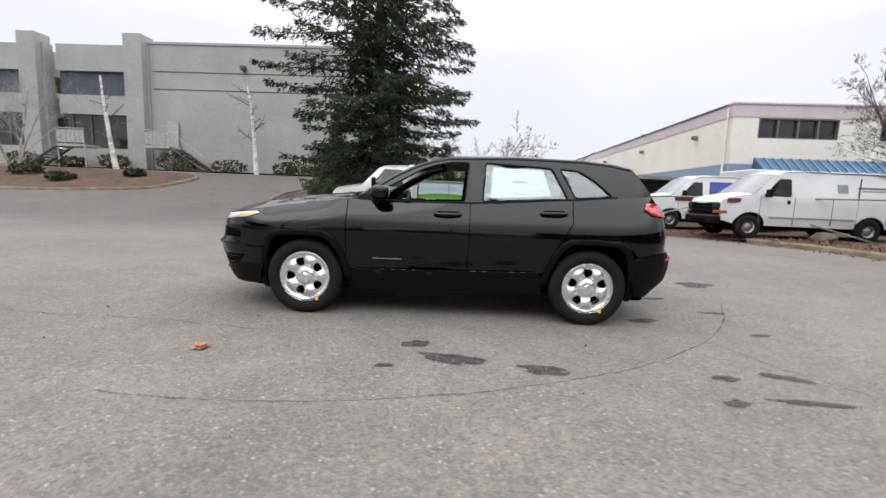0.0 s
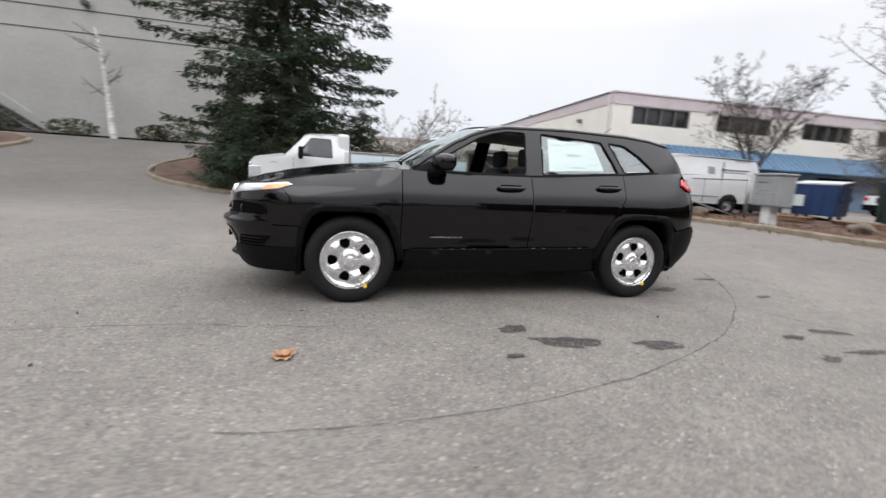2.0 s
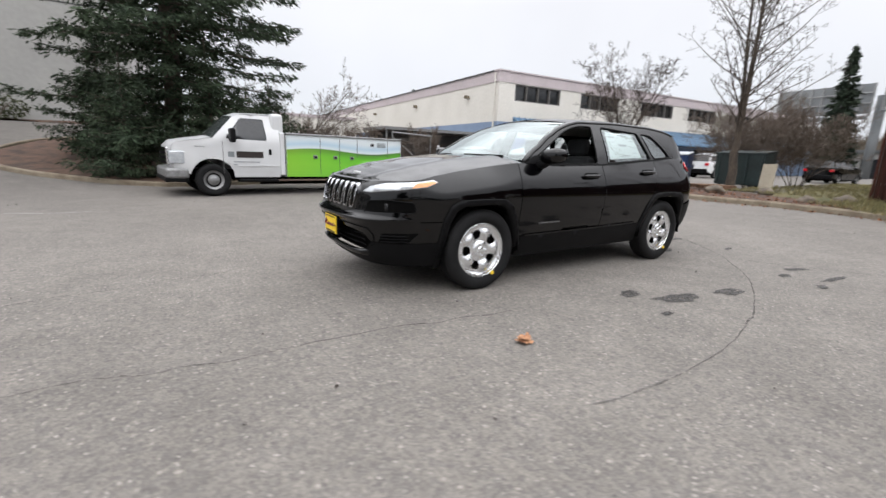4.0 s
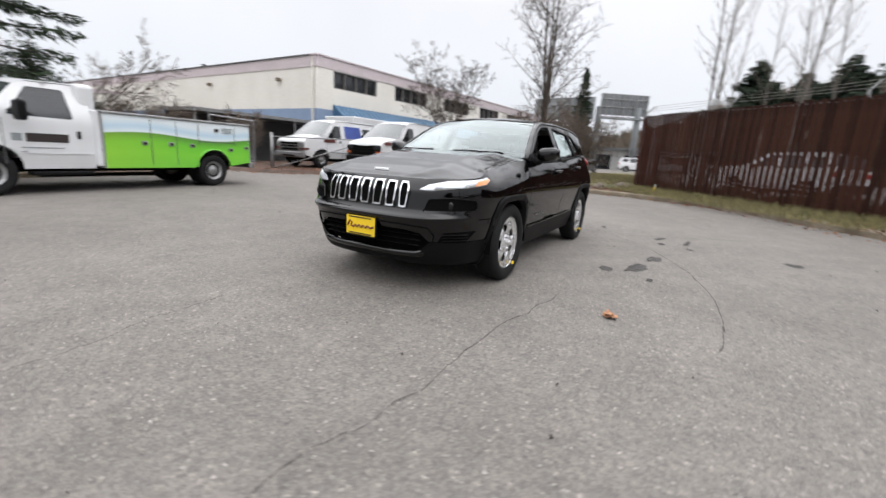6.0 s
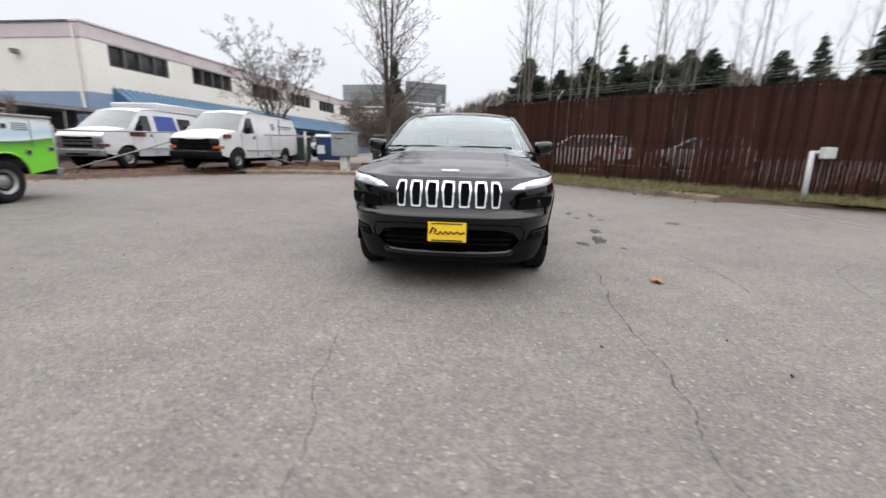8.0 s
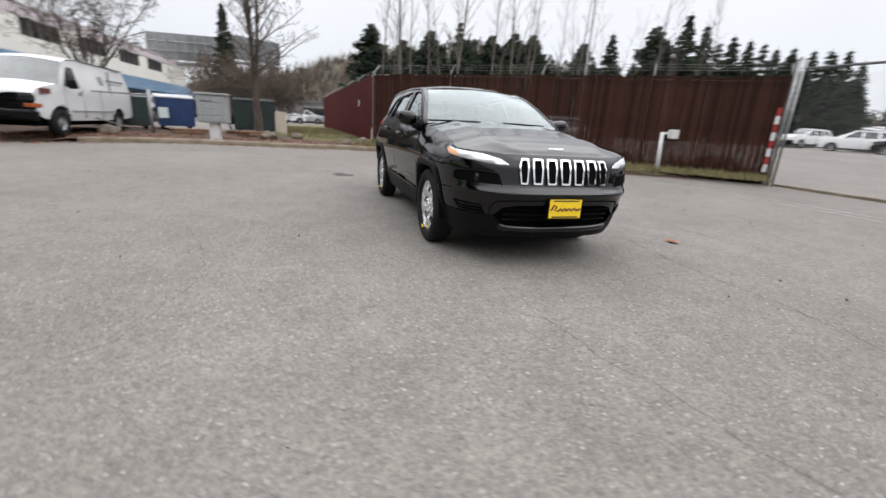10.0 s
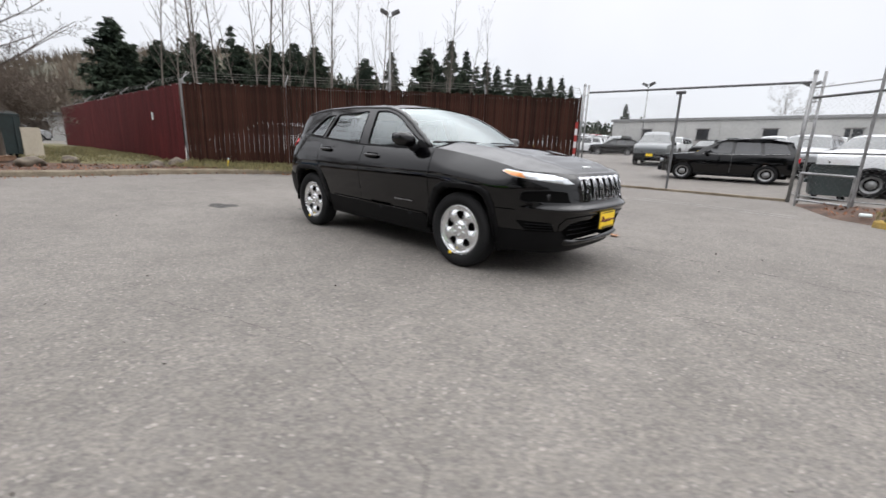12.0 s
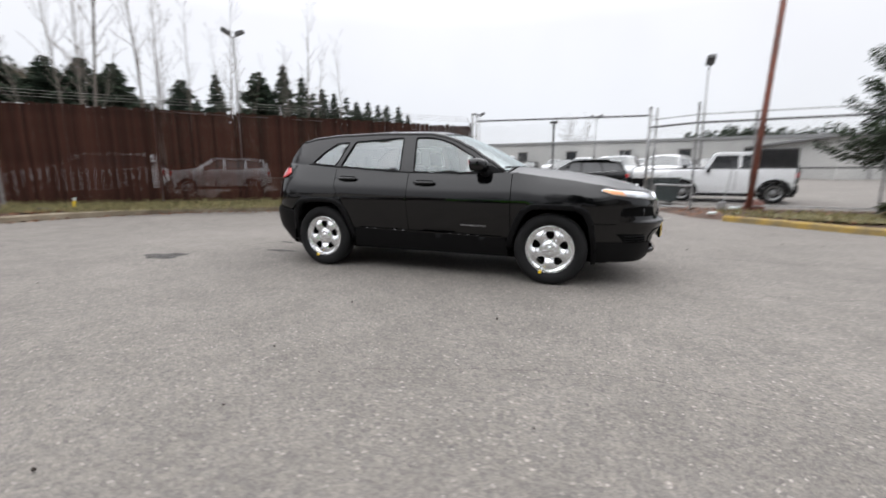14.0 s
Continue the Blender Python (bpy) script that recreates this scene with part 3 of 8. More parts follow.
def gate_post(x, y, top, r, label, twin=0.0):
    t = thing("gate_post", label, "post", kind="")
    g = ground_z(x, y)
    part("pole", tube(bmesh.new(), [(x, y, g - 0.05), (x, y, top)], r, 10), M_galv, t, smooth=True)
    part("cap", lathe(bmesh.new(), [(0.0, 0.05), (r * 0.8, 0.03), (r * 1.12, 0.0), (r * 1.12, -0.05)], 10, "z", (x, y, top)), M_galv, t)
    if twin:
        part("pole", tube(bmesh.new(), [(x + twin, y + 0.05, g - 0.05), (x + twin, y + 0.05, top - 0.02)], r * 0.7, 8), M_galv, t, smooth=True)
        z = 0.3
        while z < top - 0.1:
            part("rung", tube(bmesh.new(), [(x, y, z), (x + twin, y + 0.05, z)], 0.012, 6), M_galv, t)
            z += 0.42
    return t


gate_post(2.72, -9.52, 3.15, 0.042, "tall galvanised gate post with a ladder-like side frame", -0.16)
gate_post(-2.9, -9.6, 3.08, 0.042, "tall galvanised gate post with a ladder-like side frame", -0.18)
M_gatem = mat("dull_gate_steel", (0.13, 0.13, 0.135), 0.6, metal=0.4, var=0.25, scale=8)
gate = thing("sliding_gate", "wide galvanised chain-link sliding gate", "gate")
part("rail", tube(bmesh.new(), [(2.6, -9.62, 2.92), (-2.85, -9.7, 2.86)], 0.03, 8), M_gatem, gate, "top guide rail")
part("post", tube(bmesh.new(), [(-0.02, -9.85, 0.02), (-0.02, -9.85, 2.8)], 0.035, 8), M_gatem, gate)
part("cap", box(-0.14, 0.10, -9.9, -9.8, 2.76, 2.84, 0.01), M_gatem, gate)
part("track", box(-2.9, 2.7, -9.78, -9.66, 0.0, 0.12, 0.01), M_kerb, gate, "low concrete track sill")
chain_link("wire_panel", Vector((2.6, -9.72, 0)), Vector((-0.02, -9.8, 0)), 0.12, 2.75, gate)
side = thing("fence_side", "chain-link fence with dark rails beside the gate", "fence", kind="structure")
SP = [(-2.95, -9.6), (-4.05, -8.75), (-5.4, -8.6), (-8.0, -8.3), (-11.0, -8.0), (-15, -7.6)]
for i, (px, py) in enumerate(SP[1:]):
    part("post", tube(bmesh.new(), [(px, py, 0.0), (px + 0.03 * (i % 2), py, 3.05 if i % 2 == 0 else 2.75)], 0.03, 8), M_galv, side)
for i in range(len(SP) - 1):
    a, b = Vector((*SP[i], 0)), Vector((*SP[i + 1], 0))
    for z, r, m in ((2.72, 0.016, M_galv), (2.5, 0.03, M_concd), (1.25, 0.022, M_concd), (0.25, 0.015, M_galv)):
        part("rail", tube(bmesh.new(), [a + Vector((0, 0, z)), b + Vector((0, 0, z))], r, 6), m, side)
    chain_link("wire_panel", a, b, 0.1, 2.5, side, 0.11)
hp = thing("pipe_barrier", "low galvanised pipe frame leaning by the fence", "frame")
for p0, p1 in (((-3.1, -8.75, 0.05), (-3.1, -8.75, 0.8)), ((-3.1, -8.75, 0.8), (-4.0, -8.35, 0.78)), ((-4.0, -8.35, 0.78), (-4.0, -8.35, 0.05)), ((-3.1, -8.75, 0.2), (-4.0, -8.35, 0.18))):
    part("pipe", tube(bmesh.new(), [p0, p1], 0.024, 8), M_galv, hp)
rp = thing("utility_pole", "tall leaning rust-red painted steel pole", "pole")
part("pole", tube(bmesh.new(), [(-5.34, -8.3, 0.0), (-5.47, -8.35, 3.0), (-5.72, -8.45, 9.0)], [0.075, 0.07, 0.062], 14), M_rust, rp, smooth=True)
part("base", lathe(bmesh.new(), [(0.26, 0.0), (0.25, 0.22), (0.18, 0.32), (0.1, 0.36)], 14, "z", (-5.62, -8.9, 0.05)), M_rust, rp, "rusty flared base")
M_postw = mat("white_painted_pipe", (0.558, 0.558, 0.54), 0.5, var=0.1)
wp = thing("card_reader_post", "white painted post with a bent arm and box", "post", Matrix.Translation((-0.45, 0.30, 0.1)))
part("pole", tube(bmesh.new(), [(4.85, -7.75, 0.02), (4.95, -7.8, 1.16)], 0.055, 12), M_postw, wp, smooth=True)
part("arm", tube(bmesh.new(), [(4.95, -7.8, 1.12), (4.74, -7.91, 1.14)], 0.04, 10), M_postw, wp)
part("reader", box(4.60, 4.76, -8.04, -7.80, 1.00, 1.24, 0.02), M_postw, wp)
bd = thing("barber_board", "red and white striped marker board on the gate post", "marker")
M_red = mat("red_paint", (0.35, 0.03, 0.025), 0.5)
for i in range(8):
    part("stripe", box(2.76, 2.84, -9.40, -9.36, 0.4 + i * 0.2, 0.6 + i * 0.2), M_red if i % 2 else M_white, bd)


# ---- grey concrete warehouse on the rise ----
ROT4 = Matrix.Rotation(radians(-1.2), 4, "Z")
gw = thing("warehouse", "grey tilt-up concrete warehouse with pilasters and louvred strip windows", "building", Matrix.Translation((-21, 24.7, 0)) @ ROT4)
GZ = 1.6
# wall with openings: bays between the pilasters, then a long blank wall
part("wall", box(-0.15, 16.2, 0.0, 30.0, GZ, 10.45), M_conc, gw, "blank concrete tilt-up wall")
part("coping", box(-0.15, 16.3, -0.06, 0.3, 10.45, 10.6), M_conc, gw)
for z in (8.65, 7.5):
    part("joint", box(0.2, 16.2, -0.012, 0.002, z, z + 0.07), M_concd, gw, "dark horizontal panel joint")
for k in range(6):
    x1 = -1.4 - k * 7.4
    x0 = x1 - 5.4
    part("wall", box(x0, x1, 0.2, 30, GZ, 3.45), M_conc, gw)
    part("wall", box(x0, x1, 0.2, 30, 5.75, 7.05), M_conc, gw)
    part("wall", box(x0, x1, 0.2, 30, 8.65, 10.4), M_conc, gw)
    w = part("window", box(x0, x1, 0.5, 0.6, 3.45, 5.75), M_dglass, gw, "dark ground-floor window band")
    for j in range(4):
        part("mullion", box(x0 + (j + 0.5) * 1.35 - 0.04, x0 + (j + 0.5) * 1.35 + 0.04, 0.42, 0.5, 3.45, 5.75), M_wframe, w)
    lv = part("louvre", box(x0, x1, 0.45, 0.6, 7.05, 8.65), M_slatgrey, gw, "blue-grey ribbed metal panel")
    for j in range(27):
        part("rib", box(x0 + j * 0.2, x0 + j * 0.2 + 0.05, 0.40, 0.46, 7.1, 8.6), M_slatgrey, lv)
    part("pilaster", box(x1, x1 + 1.25, -0.55, 0.6, GZ - 0.4, 10.95), M_conc, gw, "projecting concrete pilaster")
    part("pilaster", box(x1 + 1.25, x1 + 1.4, -0.1, 0.6, GZ - 0.4, 10.4), M_conc, gw)
wl1 = thing("wall_lamp", "small dark wall lamp on the concrete", "lamp", Matrix.Translation((-14.4, 24.5, 9.0)))
part("housing", box(-0.16, 0.16, -0.35, 0.0, -0.12, 0.14, 0.04), M_concd, wl1)
part("bracket", box(-0.05, 0.05, -0.05, 0.12, -0.2, -0.1), M_concd, wl1)
M_stairm = mat("painted_steel_stair", (0.40, 0.39, 0.37), 0.6, var=0.15)


def outside_stair(x0, x1, dirn, y, zl, zg, label):
    """A landing with a steel flight of steps and railings, along a wall."""
    s = thing("outside_stair", label, "stair")
    part("landing", box(min(x0, x1), max(x0, x1), y - 1.3, y, zl - 0.16, zl), M_stairm, s)
    start = x1
    n = int((zl - zg) / 0.18)
    for k in range(n):
        x = start + dirn * 0.28 * (k + 0.5)
        part("tread", box(x - 0.15, x + 0.15, y - 1.25, y - 0.1, zl - 0.18 * (k + 1) - 0.04, zl - 0.18 * (k + 1)), M_concd, s)
    end = (start + dirn * 0.28 * n, zg)
    for yy in (y - 1.25, y - 0.1):
        part("stringer", tube(bmesh.new(), [(start, yy, zl - 0.1), (end[0], yy, end[1] + 0.05)], 0.07, 6), M_concd, s)
    part("handrail", tube(bmesh.new(), [(x0, y - 1.27, zl + 1.0), (start, y - 1.27, zl + 1.0), (end[0], y - 1.27, end[1] + 0.95)], 0.03, 6), M_stairm, s)
    for k in range(7):
        x = x0 + (start - x0) * k / 6
        part("baluster", tube(bmesh.new(), [(x, y - 1.27, zl), (x, y - 1.27, zl + 1.0)], 0.02, 5), M_stairm, s)
    part("panel", box(min(x0, x1), max(x0, x1), y - 1.26, y - 1.24, zl + 0.1, zl + 0.9), M_stairm, s)
    for k in (0, 1):
        x = x0 + (x1 - x0) * k
        part("support", tube(bmesh.new(), [(x, y - 1.2, zg - 0.1), (x, y - 1.2, zl)], 0.05, 6), M_stairm, s)
    return s


outside_stair(-20.6, -18.9, 1, 24.55, 3.62, 2.05, "steel landing and stair against the blank concrete wall")
outside_stair(-24.2, -26.0, -1, 24.0, 3.5, 2.1, "steel landing and stair in front of the dark window")
dr = thing("wall_door", "pale grey steel door on the stair landing", "door")
part("leaf", box(-19.8, -19.05, 24.44, 24.5, 3.64, 5.4, 0.01), M_stairm, dr)

# ---- cream and blue industrial building ----
CB = Matrix.Translation((14.55, 18.55, 0)) @ Matrix.Rotation(radians(-3.0), 4, "Z")
cb = thing("industrial_building", "cream two-storey industrial building with mauve parapet and blue lower band", "building", CB)
WINS = [(1.3, 5.3), (7.3, 11.4), (14.0, 18.2), (20.4, 24.6), (26.8, 31), (33, 37)]
z0, z1 = 4.78, 5.82


def wall_band(x0, x1, za, zb, m, name="wall", lab=""):
    part(name, box(x0, x1, 0, 0.3, za, zb), m, cb, lab)


part("wall", box(0.3, 45, 0.3, 60, -0.2, 6.3), M_cream, cb, "cream painted wall")
wall_band(0, 45, 3.42, z0, M_cream)
wall_band(0, 45, z1, 5.86, M_cream)
prev = 0
for a, b in WINS + [(45, 45)]:
    wall_band(prev, a, z0, z1, M_cream)
    prev = b
for a, b in WINS:
    w = part("window", box(a, b, 0.18, 0.22, z0, z1), M_dglass, cb, "dark four-light window")
    for k in range(5):
        xx = a + (b - a) * k / 4
        part("frame", box(xx - 0.04 + (0.04 if k == 0 else -0.04 if k == 4 else 0), xx + 0.04 + (0.04 if k == 0 else -0.04 if k == 4 else 0), 0.02, 0.18, z0, z1), M_wframe, w)
    part("frame", box(a, b, 0.021, 0.18, z0, z0 + 0.06), M_wframe, w)
    part("frame", box(a, b, 0.021, 0.18, z1 - 0.06, z1), M_wframe, w)
part("parapet", box(-0.04, 45, -0.04, 0.4, 5.86, 6.5), M_pink, cb, "faded mauve parapet band")
part("parapet", box(-0.04, 0.36, 0.4, 60, 5.86, 6.5), M_pink, cb, "faded mauve parapet band")
part("coping", box(-0.1, 45, -0.1, 0.5, 6.5, 6.58), M_pink, cb)
part("coping", box(-0.1, 0.5, 0.5, 60, 6.5, 6.58), M_concd, cb)
part("wall", box(0, 0.3, 0.3, 60, 3.42, 5.86), M_cream, cb, "cream painted wall")
part("wall", box(0, 0.3, 0.0, 60, -0.2, 3.42), M_bblue, cb, "blue painted lower band")
part("wall", box(0.3, 45, 0.0, 0.3, -0.2, 3.42), M_bblue, cb, "blue painted lower band")
part("downpipe", tube(bmesh.new(), [(-0.09, 0.35, 6.4), (-0.09, 0.35, 0.2)], 0.06, 8), M_cream, cb)
aw = part("awning", box(1.25, 45, -1.5, 0.0, 2.55, 2.62), M_rblue, cb, "blue standing-seam metal awning")
vv = [(1.25, -1.5, 2.62), (45, -1.5, 2.62), (45, -0.01, 3.75), (1.25, -0.01, 3.75), (1.25, -0.01, 2.62)]
raw("slope", vv, [(0, 1, 2, 3), (0, 3, 4)], M_rblue, aw)
for k in range(96):
    xx = 1.3 + k * 0.45
    raw("seam", [(xx, -1.52, 2.63), (xx + 0.05, -1.52, 2.63), (xx + 0.05, -0.02, 3.765), (xx, -0.02, 3.765), (xx, -1.52, 2.68), (xx + 0.05, -1.52, 2.68), (xx + 0.05, -0.02, 3.82), (xx, -0.02, 3.82)],
        [(4, 5, 6, 7), (0, 1, 5, 4), (0, 4, 7, 3), (1, 2, 6, 5)], M_seam, aw)
for yy in (3.6, 12, 22):
    wlx = thing("wall_lamp", "small wall lamp on the cream side wall", "lamp", CB @ Matrix.Translation((-0.02, yy, 5.2)))
    part("housing", box(-0.3, 0.02, -0.12, 0.12, -0.1, 0.12, 0.03), M_kerb, wlx)
for yy, hh in ((14, 0.35), (22, 0.3), (30, 0.35)):
    vt = thing("roof_vent", "small dark roof vent pipe", "vent", CB @ Matrix.Translation((0.6, yy, 6.3)))
    part("pipe", tube(bmesh.new(), [(0, 0, 0), (0, 0, hh + 0.2)], 0.1, 8), M_concd, vt)
    part("cap", lathe(bmesh.new(), [(0, 0.12), (0.18, 0.02), (0.18, -0.04)], 8, "z", (0, 0, hh + 0.2)), M_concd, vt)
for a in (3.0, 9.5, 16, 22, 28):
    part("shopfront", box(a, a + 3.2, -0.03, 0.0, 0.2, 2.4), M_dglass, cb, "dark ground-floor glazing")
yard = thing("yard_screen", "dark open shed beside the building", "shed")
part("back", box(6.0, 14.3, 19.2, 19.4, 0.0, 2.35), M_concd, yard)
part("roof", box(5.8, 14.4, 16.8, 19.5, 2.35, 2.5), M_galv, yard)
for x in (6.0, 8.7, 11.4, 14.1):
    part("post", tube(bmesh.new(), [(x, 16.95, 0), (x, 16.95, 2.35)], 0.05, 8), M_galv, yard)
low = thing("low_annex", "long low pale annex wall behind the truck", "building")
part("wall", box(-1.5, 14.8, 44, 50, 0, 4.6), M_cream, low)
part("coping", box(-1.6, 14.8, 43.9, 50, 4.6, 4.9), M_pink, low)

# ---- long pale building over the dealer's lot ----
DL = Matrix.Translation((18, -47, 0)) @ Matrix.Rotation(radians(-4), 4, "Z")
M_pale = mat("pale_weathered_panel", (0.425, 0.4208, 0.4037), 0.85, var=0.08, scale=0.3, fine=4, col2=(0.3655, 0.3655, 0.3527))
db = thing("dealer_building", "long low pale grey shed with small square windows", "building", DL)
part("wall", box(-60, -0.5, -15, 0, 0, 4.5), M_pale, db)
part("eave", box(-60.2, -0.3, -15.2, 0.15, 4.5, 4.75), M_galv, db, "dark eaves trim")
for k in range(9):
    xx = -4.5 - k * 5.6
    w = part("window", box(xx - 0.55, xx + 0.55, 0.0, 0.05, 2.6, 3.6), M_dglass, db)
    part("frame", box(xx - 0.65, xx + 0.65, 0.0, 0.08, 3.6, 3.7), M_wframe, w)
    part("sill", box(xx - 0.65, xx + 0.65, 0.0, 0.1, 2.5, 2.6), M_wframe, w)
for k in range(18):
    part("downpipe", box(-2 - k * 3.2, -1.92 - k * 3.2, 0, 0.06, 0, 4.5), M_pale, db)
far = thing("far_shed", "long grey metal shed on the far side of the lot", "building", Matrix.Translation((-44, -36, 0)) @ Matrix.Rotation(radians(8), 4, "Z"))
part("wall", box(-30, 28, -12, 0, 0, 3.62), M_pale, far)
part("roof", box(-30.5, 28.5, -12.5, 0.25, 3.62, 3.78), M_galv, far)
for k in range(14):
    part("downpipe", box(26 - k * 4.0, 26.1 - k * 4.0, 0, 0.07, 0, 3.6), M_galv, far)
for k in range(4):
    part("bay_door", box(21 - k * 12.0, 24 - k * 12.0, 0, 0.05, 0, 2.7), M_conc, far, "grey roller door")


# ---- the black sport utility car ----
from mathutils.geometry import delaunay_2d_cdt

M_paint = mat("black_car_paint", (0.0009, 0.0009, 0.0012), 0.3, var=0.08, scale=2, fine=300, coat=1.0, spec=0.0)
M_clad = mat("black_textured_plastic", (0.0055, 0.0055, 0.006), 0.5, spec=0.10, var=0.12, scale=8, fine=200, bump=0.08, bump_scale=300)
M_paint.node_tree.nodes["Principled BSDF"].inputs["Coat IOR"].default_value = 1.48
M_paint.node_tree.nodes["Principled BSDF"].inputs["Coat Roughness"].default_value = 0.05
M_dark = mat("dark_recess", (0.004, 0.004, 0.004), 0.85, var=0.1, spec=0.03)
M_rubber = mat("tyre_rubber", (0.0115, 0.0115, 0.012), 0.75, var=0.2, scale=6, fine=80, spec=0.18)
M_silver = mat("silver_wheel_paint", (0.80, 0.81, 0.82), 0.2, metal=0.8, var=0.05, scale=4, coat=0.3)
M_chrome = mat("chrome", (0.78, 0.785, 0.80), 0.12, metal=1.0, var=0.03)
M_lampw = mat("clear_headlamp", (0.62, 0.65, 0.68), 0.12, metal=0.35, var=0.12, scale=14, fine=60, coat=1.0)
M_amber = mat("amber_lens", (0.80, 0.33, 0.12), 0.15, var=0.1, scale=20, coat=1.0)
M_amberd = mat("aged_amber_lens", (0.42, 0.10, 0.03), 0.3, var=0.25, scale=12)
M_redl = mat("red_tail_lens", (0.58, 0.02, 0.028), 0.12, var=0.15, scale=10, coat=1.0)
M_fogl = mat("smoked_lamp_glass", (0.012, 0.012, 0.013), 0.25, var=0.2, scale=20, spec=0.25)
M_badge = mat("dull_badge", (0.30, 0.30, 0.31), 0.35, metal=0.6, var=0.4, scale=60)
M_seat = mat("dark_seat_cloth", (0.028, 0.028, 0.03), 0.9, var=0.2, fine=120)
M_trim = mat("light_grey_trim", (0.20, 0.195, 0.18), 0.8, var=0.1)
M_paper = mat("window_sticker_paper", (0.60, 0.65, 0.64), 0.7, var=0.03)
M_print = mat("grey_print", (0.22, 0.24, 0.25), 0.8, var=0.1)
M_yellow = mat("yellow_plate", (0.78, 0.53, 0.015), 0.45, var=0.05)
M_black = mat("black_ink", (0.02, 0.012, 0.01), 0.6)
M_ws = glass("windscreen_glass", (0.66, 0.74, 0.73), 0.012, 0.125, (0.92, 1.0, 1.0))
M_sg = glass("side_glass", (0.7, 0.75, 0.73), 0.012, 0.13, (0.93, 1.0, 1.0))
M_pg = glass("privacy_glass", (0.80, 0.85, 0.84), 0.012, 0.16, (0.93, 0.99, 1.0))


def lerp_tab(tab, v):
    if v <= tab[0][0]:
        return tab[0][1]
    for (a, fa), (b, fb) in zip(tab, tab[1:]):
        if v <= b:
            t = (v - a) / (b - a)
            t = t * t * (3 - 2 * t) * 0.35 + t * 0.65
            return fa + (fb - fa) * t
    return tab[-1][1]


def plan_contour():
    pts = []
    for k in range(81):
        a = math.pi / 2 * k / 80
        pts.append((-1.25 - 1.15 * math.cos(a) ** (2 / 3.3), 0.927 * math.sin(a) ** (2 / 3.3)))
    for k in range(1, 40):
        x = -1.25 + 2.6 * k / 40
        pts.append((x, 0.922 + 0.010 * math.sin(math.pi * k / 40)))
    for k in range(81):
        a = math.pi / 2 * (1 - k / 80)
        pts.append((1.35 + 0.90 * math.cos(a) ** (2 / 4.0), 0.922 * math.sin(a) ** (2 / 4.0)))
    return pts


PLAN = plan_contour()
ARC = [0.0]
for (ax, ay), (bx_, by_) in zip(PLAN, PLAN[1:]):
    ARC.append(ARC[-1] + math.hypot(bx_ - ax, by_ - ay))
mid_i = min(range(len(PLAN)), key=lambda i: abs(PLAN[i][0]) + (0 if PLAN[i][1] > 0.8 else 9))
S0 = ARC[mid_i] - PLAN[mid_i][0]
ARC = [a - S0 for a in ARC]
S_FRONT, S_REAR = ARC[0], ARC[-1]


def plan_at(s):
    s = min(max(s, S_FRONT), S_REAR)
    lo, hi = 0, len(ARC) - 1
    while hi - lo > 1:
        m = (lo + hi) // 2
        if ARC[m] <= s:
            lo = m
        else:
            hi = m
    t = (s - ARC[lo]) / max(1e-9, ARC[hi] - ARC[lo])
    x, y = PLAN[lo][0] + (PLAN[hi][0] - PLAN[lo][0]) * t, PLAN[lo][1] + (PLAN[hi][1] - PLAN[lo][1]) * t
    a, b = max(0, lo - 2), min(len(PLAN) - 1, hi + 2)
    dx, dy = PLAN[b][0] - PLAN[a][0], PLAN[b][1] - PLAN[a][1]
    d = math.hypot(dx, dy) or 1
    return x, y, -dy / d, dx / d


def sx(x):
    """Place along the plan contour of a length position on the side."""
    best = min(range(len(PLAN)), key=lambda i: abs(PLAN[i][0] - x) + (0 if PLAN[i][1] > 0.05 else 0.0001))
    i = best
    j = i + 1 if PLAN[i][0] < x and i + 1 < len(PLAN) else i - 1
    j = max(0, j)
    if PLAN[j][0] == PLAN[i][0]:
        return ARC[i]
    t = (x - PLAN[i][0]) / (PLAN[j][0] - PLAN[i][0])
    return ARC[i] + (ARC[j] - ARC[i]) * min(1, max(-1, t))


def sy(y):
    """Place along the front contour of a sideways position."""
    for i in range(len(PLAN) - 1):
        if PLAN[i][1] <= y <= PLAN[i + 1][1]:
            t = (y - PLAN[i][1]) / (PLAN[i + 1][1] - PLAN[i][1])
            return ARC[i] + (ARC[i + 1] - ARC[i]) * t
    return 0.0


IN_SIDE = [(0.18, 0.17), (0.24, 0.118), (0.32, 0.088), (0.42, 0.062), (0.46, 0.051), (0.56, 0.033), (0.70, 0.012), (0.80, 0.0), (0.86, 0.005), (0.92, 0.019), (0.98, 0.041), (1.04, 0.068), (1.10, 0.097), (1.16, 0.127), (1.24, 0.17)]
IN_FRONT = [(0.14, 0.30), (0.20, 0.19), (0.28, 0.11), (0.36, 0.08), (0.48, 0.052), (0.56, 0.020), (0.62, 0.0), (0.634, 0.004), (0.662, 0.046), (0.73, 0.06), (0.82, 0.075), (0.89, 0.105), (0.94, 0.16), (1.0, 0.26), (1.06, 0.36)]
IN_REAR = [(0.22, 0.30), (0.30, 0.16), (0.42, 0.03), (0.55, 0.0), (0.64, 0.0), (0.72, 0.05), (0.9, 0.06), (1.06, 0.085), (1.22, 0.20), (1.36, 0.3)]


SHOULDER = [(-2.30, 0.925), (-2.0, 0.945), (-1.8, 0.985), (-1.5, 1.03), (-1.2, 1.07), (-0.97, 1.105)]


